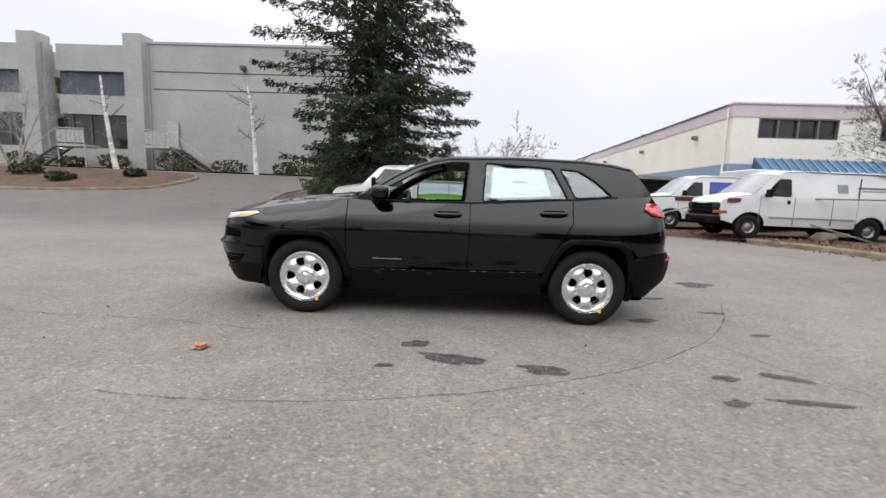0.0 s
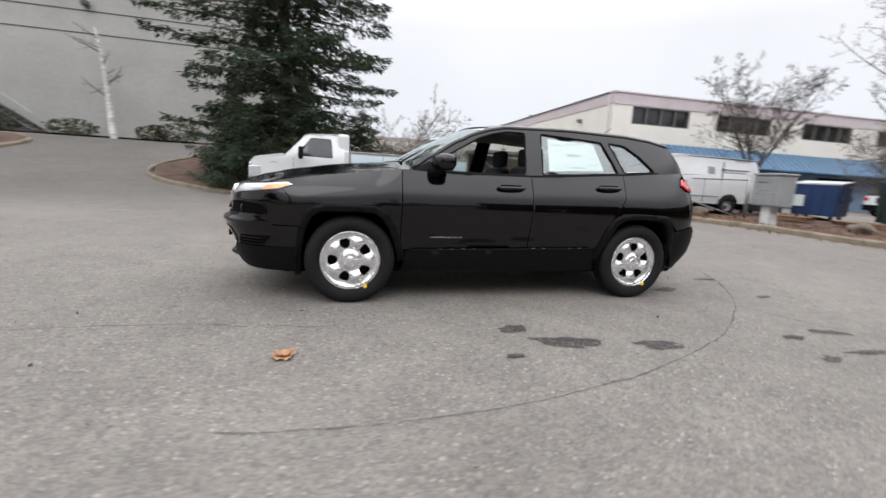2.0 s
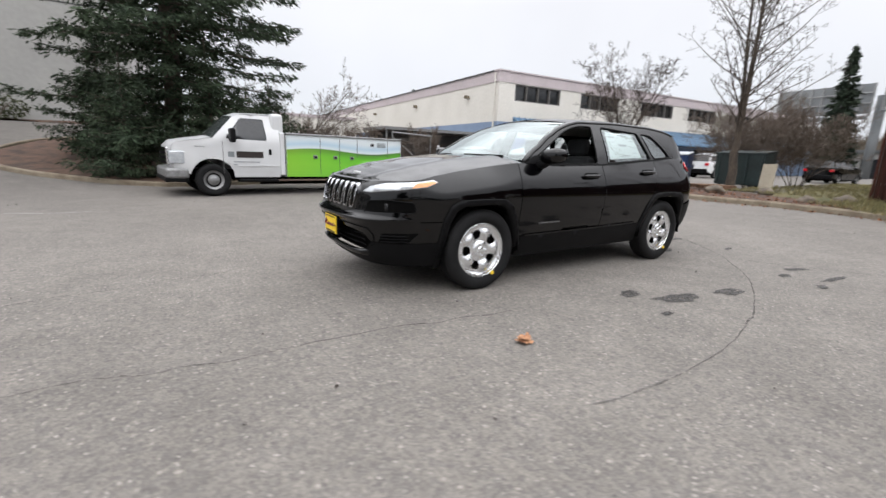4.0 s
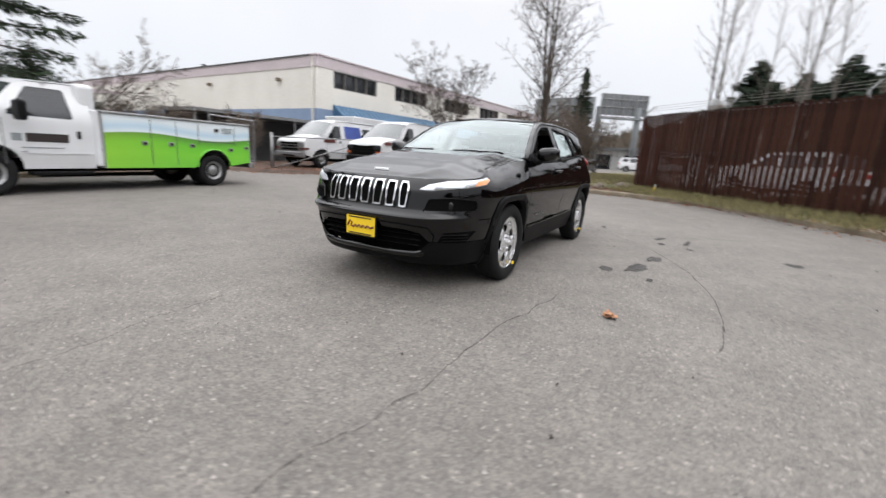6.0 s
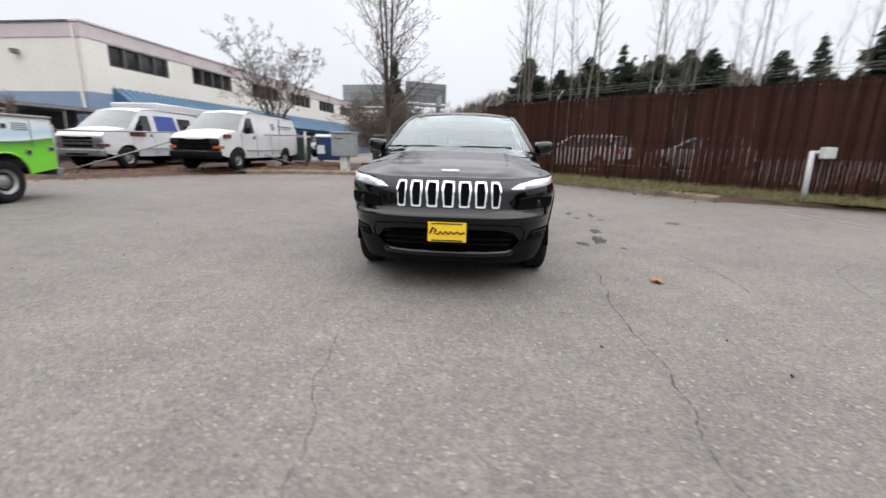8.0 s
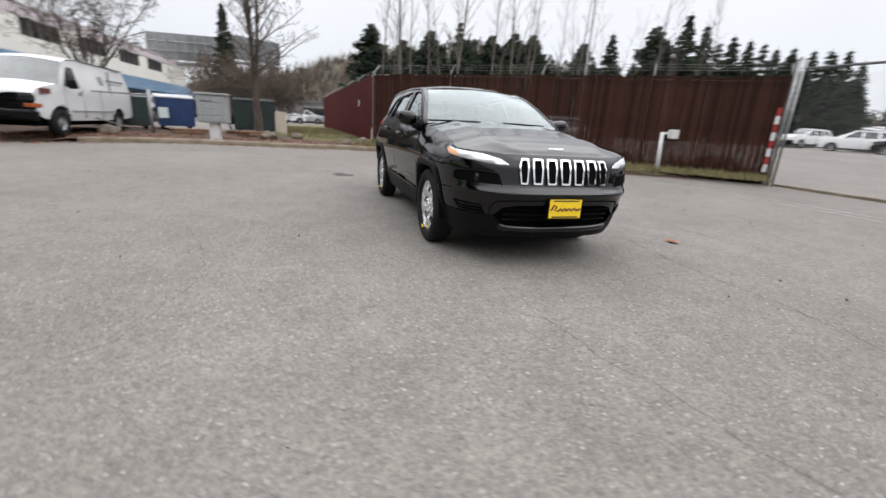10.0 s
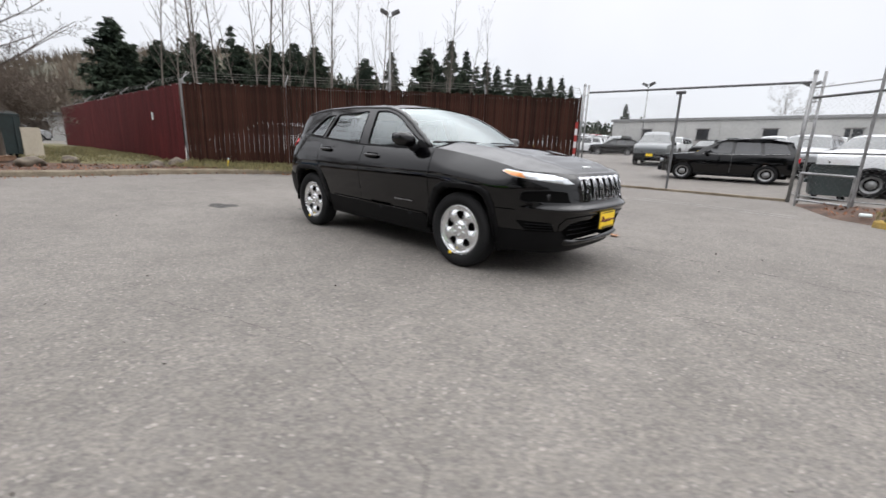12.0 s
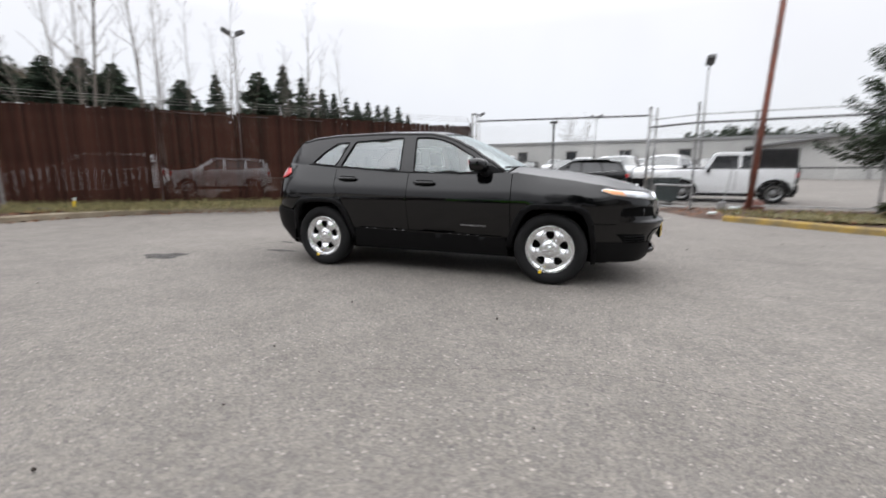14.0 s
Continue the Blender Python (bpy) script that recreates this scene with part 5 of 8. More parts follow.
def edge_pt(x):
    """Bonnet edge on the shoulder line, by length position of the edge itself."""
    lo, hi = S_FRONT, 0.0
    for _ in range(30):
        m = (lo + hi) / 2
        zz = lerp_tab(SHOULDER, plan_at(m)[0])
        zz = max(zz, 0.925)
        if skin(m, zz).x < x:
            lo = m
        else:
            hi = m
    zz = max(0.925, lerp_tab(SHOULDER, plan_at(lo)[0]))
    return skin(lo, zz)


def bonnet(u, v):
    x0 = skin(S_FRONT, 0.925).x + 0.001
    x = x0 + (-0.90 - x0) * (u ** 1.5)
    e = edge_pt(x)
    sag = 0.10 * v * v * step(0.75, 1.0, u)
    zc = max(e.z, lerp_tab(HOOD_C, x))
    crease = 0.014 * math.exp(-((abs(v) - 0.62) / 0.12) ** 2) * step(0.0, 0.3, u)
    return Vector((x + sag, v * e.y, e.z + (zc - e.z) * (1 - abs(v) ** 3.0) + crease * (1 - abs(v) ** 4)))


part("bonnet", surf_grid(bonnet, 34, 36), M_paint, car, "black bonnet with soft creases", True)


def screen(u, v):
    c = Vector((-0.985, 0, 1.135)).lerp(Vector((-0.20, 0, 1.547)), u)
    x = -0.86 + 0.76 * u
    e = glasshouse(x, lerp_tab(RAIL, x), 1)
    w = v * v
    p = Vector((c.x + (x - c.x) * w, v * (e.y - 0.022), c.z + (e.z + 0.004 - c.z) * w))
    return p + Vector((-0.012, 0, 0.018)) * math.sin(math.pi * u) * (1 - w)


part("windscreen", surf_grid(screen, 12, 16), M_ws, car, "large raked windscreen reflecting the sky", True)
part("cowl", surf_grid(lambda u, v: Vector((-1.0 + 0.20 * v * v + 0.09 * u - 0.05, v * 0.80, 1.125 - 0.03 * v * v - 0.01 * u)), 3, 14), M_clad, car, "matt black scuttle panel")
for side in (1, -1):
    bm = bmesh.new()
    r0, r1 = [], []
    for k in range(13):
        u = k / 12
        p = screen(u, side)
        r0.append(bm.verts.new(p + Vector((0.0, -0.016 * side, 0.007))))
        x = -0.86 + 0.76 * u
        r1.append(bm.verts.new(glasshouse(x, lerp_tab(RAIL, x), side)))
    for k in range(12):
        bm.faces.new((r0[k], r0[k + 1], r1[k + 1], r1[k]))
    part("windscreen_pillar", bm, M_paint, car, smooth=True)


ROOF_C = [(-0.21, 1.550), (0.0, 1.585), (0.3, 1.60), (0.66, 1.608), (1.26, 1.588), (1.54, 1.563), (1.76, 1.52)]


def roof_fn(u, v):
    x = -0.205 + 1.965 * u + 0.10 * v * v * (1 - step(0, 0.25, u))
    e = glasshouse(x, lerp_tab(RAIL, x), 1)
    return Vector((x, v * e.y, e.z + (max(e.z, lerp_tab(ROOF_C, x)) - e.z) * (1 - abs(v) ** 2.6)))


part("roof", surf_grid(roof_fn, 24, 18), M_paint, car, "black roof skin", True)
def tailgate(u, v):
    x = 1.98 - 0.22 * u
    z = lerp_tab([(1.76, 1.482), (1.93, 1.27), (1.98, 1.225)], x)
    e = glasshouse(x, z, 1)
    return Vector((x + 0.09 * (1 - v * v), v * e.y, z + 0.02 * (1 - v * v)))


part("tailgate", surf_grid(tailgate, 8, 14), M_paint, car, "black tailgate skin", True)
part("tailgate_glass", surf_grid(lambda u, v: tailgate(0.18 + 0.62 * u, v * 0.80) + Vector((0.006, 0, 0.006)), 6, 12), M_pg, car, "tinted rear screen", True)
part("spoiler", surf_grid(lambda u, v: Vector((1.72 + 0.17 * u - 0.05 * v * v, v * 0.64, 1.542 - 0.03 * u - 0.045 * v * v)), 4, 12), M_paint, car, "roof spoiler", True)
part("tail_shelf", surf_grid(lambda u, v: Vector((1.98 + 0.2 * u * (1 - 0.4 * v * v), v * 0.80, 1.228)), 3, 10), M_paint, car, smooth=True)
ant = part("aerial", tube(bmesh.new(), [(1.42, 0.1, 1.57), (1.62, 0.1, 1.72)], [0.006, 0.003], 6), M_clad, car)
for wy, x0, x1 in ((-0.36, 0.0, 0.52), (0.45, 0.0, 0.42)):
    pts_ = [screen(0.03, (wy + (x1 - 0.55) * 0 + k * 0.11) / 0.8) + Vector((-0.02, 0, 0.016)) for k in range(-2, 4)]
    w_ = part("wiper", tube(bmesh.new(), pts_, 0.011, 6), M_clad, car)
    part("wiper_arm", tube(bmesh.new(), [pts_[2] + Vector((-0.06, 0, -0.02)), pts_[3]], 0.009, 6), M_clad, w_)
part("tax_sticker", patch([(-0.60, 0.885), (-0.46, 0.885), (-0.46, 0.925), (-0.60, 0.925)], lambda y, u: screen(u, y / 0.63) + Vector((-0.004, 0, 0.004)), 0.1), M_paper, car, "small white sticker on the windscreen")
M_embl = mat("bright_emblem", (0.82, 0.83, 0.84), 0.35, metal=0.3, var=0.03)
# front emblem and yellow dealer plate
part("emblem", box(-2.158, -2.138, -0.072, 0.072, 0.958, 0.980, 0.006, 2), M_embl, car, "small bright bonnet emblem")
plate_x = -2.40
pf = part("plate_frame", box(plate_x, plate_x + 0.02, -0.16, 0.16, 0.425, 0.60, 0.008), M_clad, car, "black plate holder")
part("dealer_plate", box(plate_x - 0.008, plate_x, -0.15, 0.15, 0.435, 0.59, 0.004), M_yellow, pf, "bright yellow dealer plate with dark red script")
M_script = mat("dark_red_ink", (0.11, 0.012, 0.008), 0.6)
sc = [(0.135, 0.50), (0.11, 0.545), (0.085, 0.53), (0.10, 0.505), (0.07, 0.495), (0.05, 0.515), (0.03, 0.498), (0.01, 0.518), (-0.01, 0.498), (-0.03, 0.518), (-0.055, 0.50), (-0.08, 0.518), (-0.105, 0.502), (-0.14, 0.515)]
part("script_stroke", tube(bmesh.new(), [(plate_x - 0.010, y, z) for y, z in sc], 0.0085, 4), M_script, pf, "plain wavy stroke of dark red ink")
part("plate_bar", box(plate_x - 0.011, plate_x - 0.008, -0.12, 0.12, 0.442, 0.452), M_black, pf)
part("plate_bar", box(plate_x - 0.011, plate_x - 0.008, -0.12, 0.12, 0.574, 0.584), M_black, pf)
part("plate_arm", box(plate_x + 0.01, plate_x + 0.16, -0.05, 0.05, 0.47, 0.55), M_clad, pf)
# underside and interior
part("floor_pan", box(-1.9, 1.95, -0.72, 0.72, 0.21, 0.30, 0.03), M_dark, car)
part("floor_pan", box(-2.15, -1.0, -0.42, 0.42, 0.28, 0.88, 0.03), M_dark, car)
part("bulkhead", box(-1.02, -0.9, -0.72, 0.72, 0.3, 1.07), M_dark, car)
part("exhaust", tube(bmesh.new(), [(-0.3, 0.25, 0.24), (1.0, 0.25, 0.22), (1.9, -0.35, 0.24)], 0.035, 8), M_galv, car)
part("dashboard", box(-0.93, -0.52, -0.74, 0.74, 0.75, 1.06, 0.07, 3), M_seat, car, "dark dashboard")
part("headliner", box(-0.05, 1.6, -0.56, 0.56, 1.475, 1.49), M_trim, car)
sw = part("steering_wheel", lathe(bmesh.new(), [(0.175 + 0.014 * math.cos(a * math.pi / 4), 0.014 * math.sin(a * math.pi / 4)) for a in range(8)], 28, "x", (-0.42, -0.36, 0.98), True), M_seat, car, smooth=True)
part("hub", box(-0.46, -0.41, -0.42, -0.30, 0.93, 1.03, 0.015), M_seat, sw)
for yy in (-0.36, 0.36):
    se = part("seat", box(-0.30, 0.22, yy - 0.25, yy + 0.25, 0.48, 0.66, 0.06, 3), M_seat, car, "dark cloth front seat")
    part("seat_back", box(0.16, 0.32, yy - 0.24, yy + 0.24, 0.6, 1.20, 0.06, 3, Matrix.Translation((0.24, 0, 0.6)) @ Matrix.Rotation(radians(12), 4, "Y") @ Matrix.Translation((-0.24, 0, -0.6))), M_seat, se)
    part("head_rest", box(0.32, 0.43, yy - 0.13, yy + 0.13, 1.20, 1.38, 0.04, 3), M_seat, se)
rs = part("rear_seat", box(0.85, 1.35, -0.62, 0.62, 0.5, 0.7, 0.06, 3), M_seat, car, "dark rear bench")
part("seat_back", box(1.28, 1.44, -0.62, 0.62, 0.6, 1.2, 0.06, 3), M_seat, rs)
for yy in (-0.38, 0.38):
    part("head_rest", box(1.36, 1.46, yy - 0.12, yy + 0.12, 1.2, 1.34, 0.03, 3), M_seat, rs)


# wheels
def rim_face(bm, r_out, n_sp, depth_fn, turn):
    circ = [(r_out * math.cos(2 * math.pi * k / 60), r_out * math.sin(2 * math.pi * k / 60)) for k in range(60)]
    holes = []
    for k in range(n_sp):
        a = turn + 2 * math.pi * k / n_sp
        h = []
        for rr, aa in ((0.098, -0.22), (0.150, -0.29), (0.172, -0.19), (0.174, 0.19), (0.150, 0.29), (0.098, 0.22)):
            h.append((rr * math.cos(a + aa), rr * math.sin(a + aa)))
        holes.append(rounded(h, 0.022, 3))
    b2 = patch(circ, depth_fn, 0.014, holes, thick=0.0)
    return b2


def face_depth(side, turn):
    def f(u, v):
        r, a = math.hypot(u, v), math.atan2(v, u)
        petal = 0.5 - 0.5 * math.cos(5 * (a - turn))
        d = 0.0
        if r < 0.055:
            d = 0.022
        elif r < 0.095:
            d = 0.022 - 0.020 * step(0.055, 0.085, r)
        else:
            d = 0.002 + 0.030 * petal * math.sin(math.pi * min(1, max(0, (r - 0.085) / 0.115))) + 0.012 * step(0.19, 0.205, r)
        d += 0.012 * step(0.204, 0.218, r) * (1 - step(0.222, 0.228, r))
        return Vector((u, side * (0.028 + d), v))
    return f


for wx in (-1.35, 1.35):
    for side in (1, -1):
        turn = radians({(-1.35, -1): 0, (1.35, -1): 90, (-1.35, 1): 90, (1.35, 1): 20}[(wx, side)] + (180 if (wx, side) == (-1.35, -1) else 0))
        hub = new("wheel")
        hub.parent = car
        hub.matrix_basis = Matrix.Translation((wx, side * 0.818, 0.346)) @ Matrix.Scale(1.06, 4)
        tagged(hub, "silver styled steel wheel with a black tyre")
        prof = [(0.228, 0.055), (0.245, 0.072), (0.275, 0.080), (0.310, 0.076), (0.328, 0.062), (0.337, 0.045), (0.339, 0.0), (0.337, -0.075), (0.328, -0.10), (0.30, -0.12), (0.25, -0.12), (0.228, -0.10)]
        part("tyre", lathe(bmesh.new(), [(r, side * h) for r, h in prof], 56, "y"), M_rubber, hub, "black road tyre", True)
        tg = bmesh.new()
        for k in range(56):
            a = 2 * math.pi * k / 56
            rot = Matrix.Rotation(-a, 4, "Y")
            bx(tg, -0.012, 0.012, side * 0.028 - 0.016, side * 0.028 + 0.016, 0.334, 0.341, 0, 1, rot)
        part("tread_block", tg, M_rubber, hub)
        rim = part("rim", rim_face(None, 0.228, 5, face_depth(side, turn), turn), M_silver, hub, "silver painted steel wheel with five petals", True)
        part("barrel", lathe(bmesh.new(), [(0.232, side * 0.05), (0.215, side * 0.03), (0.205, -side * 0.09), (0.228, -side * 0.10)], 40, "y"), M_silver, hub, smooth=True)
        part("brake_disc", lathe(bmesh.new(), [(0.0, side * 0.0), (0.15, side * 0.0), (0.15, -side * 0.02), (0.0, -side * 0.02)], 28, "y"), M_dark, hub)
        cap = bmesh.new()
        lathe(cap, [(0.0, side * 0.056), (0.024, side * 0.055), (0.032, side * 0.050), (0.034, side * 0.03)], 20, "y")
        part("hub_cap", cap, M_silver, rim, smooth=True)
        for k in range(5):
            a = turn + 2 * math.pi * (k + 0.5) / 5
            part("wheel_nut", lathe(bmesh.new(), [(0.0, side * 0.062), (0.009, side * 0.060), (0.011, side * 0.045)], 6, "y", (0.054 * math.cos(a), 0, 0.054 * math.sin(a))), M_chrome, rim)
        ta = {-1: 300, 1: 290}[side]
        part("balance_tag", box(0.232 * math.cos(radians(ta)) - 0.012, 0.232 * math.cos(radians(ta)) + 0.012, side * 0.072 - 0.008, side * 0.072 + 0.008, 0.232 * math.sin(radians(ta)) - 0.012, 0.232 * math.sin(radians(ta)) + 0.012), M_yellow, hub, "small yellow paper tag")


# ---- trees and shrubs ----
class Tris:
    """Collects loose tubes and leaf faces for one mesh."""

    def __init__(self):
        self.v, self.f = [], []

    def tube(self, pts, rad, n=4):
        k0 = len(self.v)
        for i, p in enumerate(pts):
            d = (pts[min(i + 1, len(pts) - 1)] - pts[max(i - 1, 0)])
            d = d.normalized() if d.length > 1e-9 else Vector((0, 0, 1))
            a = d.cross(Vector((0.31, 0.17, 0.93)) if abs(d.z) < 0.85 else Vector((1, 0.1, 0))).normalized()
            c = d.cross(a)
            for k in range(n):
                t = 2 * math.pi * k / n
                q = p + (a * math.cos(t) + c * math.sin(t)) * rad[i]
                self.v.append((q.x, q.y, q.z))
        for i in range(len(pts) - 1):
            for k in range(n):
                self.f.append((k0 + i * n + k, k0 + i * n + (k + 1) % n, k0 + (i + 1) * n + (k + 1) % n, k0 + (i + 1) * n + k))

    def blade(self, p, d, w, up):
        s = d.cross(up)
        s = s.normalized() * w if s.length > 1e-6 else Vector((w, 0, 0))
        k = len(self.v)
        m = p + d * 0.45
        e = p + d
        for q in (p - s * 0.35, p + s * 0.35, m + s, e, m - s):
            self.v.append((q.x, q.y, q.z))
        self.f.append((k, k + 1, k + 2, k + 3, k + 4))

    def make(self, name, material, parent, label="", smooth=False):
        return raw(name, self.v, self.f, material, parent, smooth, label)


def rvec(rng, s=1.0):
    return Vector((rng.uniform(-s, s), rng.uniform(-s, s), rng.uniform(-s, s)))


def spruce(name, label, m, height, spread, seed, whorl=0.34, per=8, clumps=26, blade=0.34, base=0.6, droop=0.35, material=None, shape=None, lean=(0, 0)):
    """A conifer: tapered trunk, drooping limbs in whorls, sprays of needles along each limb."""
    rng = random.Random(seed)
    t = thing(name, label, "tree", m)
    trunk, limbs, leaf = Tris(), Tris(), Tris()
    pts = [Vector((lean[0] * z / height + 0.05 * math.sin(z * 0.7 + seed), lean[1] * z / height, z)) for z in [height * k / 10 for k in range(11)]]
    trunk.tube(pts, [max(0.02, 0.020 * height * (1 - 0.93 * k / 10)) for k in range(11)], 9)
    z = base
    while z < height * 0.985:
        u = z / height
        reach = spread * (shape(u) if shape else (1 - u) ** 0.85 * min(1.0, 0.62 + 1.9 * u))
        n = max(4, int(per * (1 - 0.4 * u)))
        a0 = rng.uniform(0, 6.28)
        for k in range(n):
            a = a0 + 2 * math.pi * k / n + rng.uniform(-0.3, 0.3)
            L = reach * rng.choice((0.5, 0.75, 0.9, 1.0, 1.1, 1.18)) * rng.uniform(0.92, 1.08)
            if L < 0.06:
                continue
            d = Vector((math.cos(a), math.sin(a), 0))
            rise = rng.uniform(-0.05, 0.22)
            p0 = Vector((lean[0] * u, lean[1] * u, z + rng.uniform(-0.12, 0.12)))
            cur = [p0 + d * (L * s) + Vector((0, 0, L * (rise * s - droop * s * s + 0.16 * s ** 4))) for s in (0, 0.25, 0.5, 0.75, 1.0)]
            limbs.tube(cur, [0.012 * L + 0.008, 0.010 * L + 0.006, 0.007 * L + 0.005, 0.004 * L + 0.004, 0.004], 4)
            cn = max(4, int(clumps * L / spread))
            side = Vector((-d.y, d.x, 0))
            for c in range(cn):
                s = 0.10 + 0.92 * ((c + rng.random()) / cn)
                i = min(3, int(s * 4))
                p = cur[i].lerp(cur[i + 1], min(1.0, s * 4 - i))
                w = 0.30 * L * (1.05 - s) + min(0.10, 0.2 * L)
                q = p + side * rng.uniform(-w, w) + Vector((0, 0, rng.uniform(-0.10, 0.06)))
                for b in range(5):
                    dr = d * rng.uniform(0.1, 0.9) + side * rng.uniform(-0.9, 0.9) + Vector((0, 0, rng.uniform(-0.85, 0.12)))
                    dr = dr.normalized() * blade * rng.uniform(0.6, 1.3) * (0.45 + 0.55 * min(1.0, 2.6 * (1 - u)))
                    leaf.blade(q + rvec(rng, 0.08), dr, blade * rng.uniform(0.08, 0.17), rvec(rng) + Vector((0, 0, 0.7)))
        z += whorl * rng.uniform(0.8, 1.2) * (1 if u < 0.8 else 0.7)
    trunk.make("trunk", M_bark, t, smooth=True)
    tagged(limbs.make("branchwork", M_bark, t), kind="stuff")
    leaf.make("crown", material or M_needle, t, "dark green needle sprays")
    return t


def bare_tree(name, label, m, height, seed, stems=1, trunk_r=0.14, levels=5, spread=0.55, split=0.3, upward=0.25, bark=None, twig=None, first=0.28, kids=(5, 4, 4, 3, 3), ratio=0.52, wob=0.10, bole=0.0, taper=0.72):
    """A leafless tree: stems that fork into ever finer branches."""
    rng = random.Random(seed)
    t = thing(name, label, "tree", m)
    stem, fine = [Tris()], Tris()

    def grow(p, d, L, r, lev):
        n = 5 if lev < 2 else 4 if lev < 3 else 3
        pts, dd = [p], d.copy()
        for k in range(n):
            dd = (dd + rvec(rng, wob + 0.05 * lev) + Vector((0, 0, upward * 0.22 * (1 if lev else 0.3)))).normalized()
            pts.append(pts[-1] + dd * (L / n))
        rad = [max(0.0045, r * (1 - (taper if lev == 0 else 0.72) * k / n)) for k in range(n + 1)]
        (stem[-1] if lev < 1 else fine).tube(pts, rad, 8 if lev == 0 else 5 if lev == 1 else 3)
        if lev >= levels - 1:
            return
        nk = kids[min(lev, len(kids) - 1)]
        for k in range(nk + rng.randrange(2)):
            s = (first if lev == 0 else 0.2) + (1 - (first if lev == 0 else 0.2)) * (k + rng.random()) / (nk + 1)
            i = min(n - 1, int(s * n))
            q = pts[i].lerp(pts[i + 1], s * n - i)
            ax = (pts[i + 1] - pts[i]).normalized()
            o = ax.cross(rvec(rng)).normalized()
            nd = (ax * (1 - spread) + o * spread * rng.uniform(0.55, 1.5) + Vector((0, 0, upward * 0.5))).normalized()
            grow(q, nd, L * ratio * rng.uniform(0.55, 1.35) * (1.15 - 0.45 * s), max(0.005, rad[i] * (0.36 if lev == 0 else 0.5)), lev + 1)

    if bole:
        bend = [Vector((0.0, 0.0, -0.08)), Vector((0.03, -0.02, bole * 0.4)), Vector((-0.02, 0.03, bole * 0.75)), Vector((0.0, 0.0, bole))]
        stem[0].tube(bend, [trunk_r * 2.4, trunk_r * 2.0, trunk_r * 1.8, trunk_r * 1.4], 10)
    for k in range(stems):
        if k or bole:
            stem.append(Tris())
        a = 2 * math.pi * k / stems + rng.uniform(-0.4, 0.4)
        off = Vector((math.cos(a), math.sin(a), 0)) * (split if stems > 1 else 0.0)
        grow(Vector((0.12 * off.x, 0.12 * off.y, bole - 0.08)), (Vector((0, 0, 1)) + off * rng.uniform(0.4, 0.9)).normalized(), height * rng.uniform(0.85, 1.0), trunk_r, 0)
    for o in stem:
        o.make("trunk", bark or M_bark, t, smooth=True)
    fine.make("crown", twig or M_twig, t, "bare winter twigs")
    return t


def shrub(m, rx, rz, seed, label="clipped dark green shrub", material=None):
    rng = random.Random(seed)
    t = thing("shrub", label, "shrub", m, "shrubs along the wall")
    stem, leaf = Tris(), Tris()
    for k in range(9):
        a = rng.uniform(0, 6.28)
        e = Vector((math.cos(a) * rx * 0.6, math.sin(a) * rx * 0.6, rz * rng.uniform(0.5, 0.9)))
        stem.tube([Vector((0, 0, -0.05)), e * 0.5 + Vector((0, 0, 0.1)), e], [0.03, 0.02, 0.008], 4)
    for k in range(900):
        d = rvec(rng)
        if d.length > 1 or d.length < 0.2:
            continue
        d = d.normalized() * (d.length ** 0.35)
        p = Vector((d.x * rx, d.y * rx, max(0.02, rz * 0.5 + d.z * rz * 0.5)))
        p *= 1 + 0.12 * noise.noise(p * 2.0 + Vector((seed, 0, 0)))
        leaf.blade(p, rvec(rng, 0.16), 0.05, rvec(rng))
    stem.make("stems", M_twig, t)
    leaf.make("foliage", material or M_bush, t)
    return t


def at(x, y, dz=0.0, rz=0.0, s=1.0):
    return Matrix.Translation((x, y, ground_z(x, y) + dz)) @ Matrix.Rotation(rz, 4, "Z") @ Matrix.Scale(s, 4)


def spruce_shape(u):
    return lerp_tab([(0.0, 0.62), (0.06, 0.78), (0.2, 0.9), (0.45, 1.0), (0.6, 0.86), (0.8, 0.52), (1.0, 0.03)], u)


spruce("spruce", "big dark green spruce with drooping ragged limbs on the island", at(-3.3, 13.6, 0.05), 15.5, 3.95, 11, 0.44, 8, 94, 0.21, 0.7, 0.30, shape=spruce_shape)
spruce("spruce", "young bluish spruce at the foot of the big one", at(-4.6, 11.6, 0.05), 3.4, 1.5, 12, 0.2, 9, 40, 0.12, 0.15, 0.12)
spruce("spruce", "young dark spruce beside the big one", at(-2.4, 12.0, 0.05), 4.2, 1.6, 13, 0.22, 9, 40, 0.13, 0.15, 0.12)
spruce("spruce", "low dark conifer beside the truck", at(-0.4, 13.0, 0.05), 3.2, 1.7, 14, 0.22, 9, 40, 0.14, 0.15, 0.1)
spruce("spruce", "low dark conifer at the island's edge", at(-5.3, 14.6, 0.05), 4.2, 1.7, 15, 0.22, 9, 40, 0.14, 0.15, 0.1)
bare_tree("bare_tree", "leafless many-stemmed shrub tree beside the spruce", at(0.6, 16.5, 0.05), 4.9, 21, 9, 0.035, 5, 0.5, 1.5, 0.06, twig=M_twig, bark=M_bark, kids=(9, 6, 4, 3), ratio=0.36)
bare_tree("bare_tree", "tall leafless tree with forked trunk and fine twigs behind the kerb", at(13.4, 3.75, 0.1), 10.0, 37, 3, 0.072, 5, 0.62, 0.17, 0.22, kids=(30, 9, 4, 3), first=0.06, ratio=0.25, wob=0.05, bole=1.7, taper=0.9, twig=M_twigd)
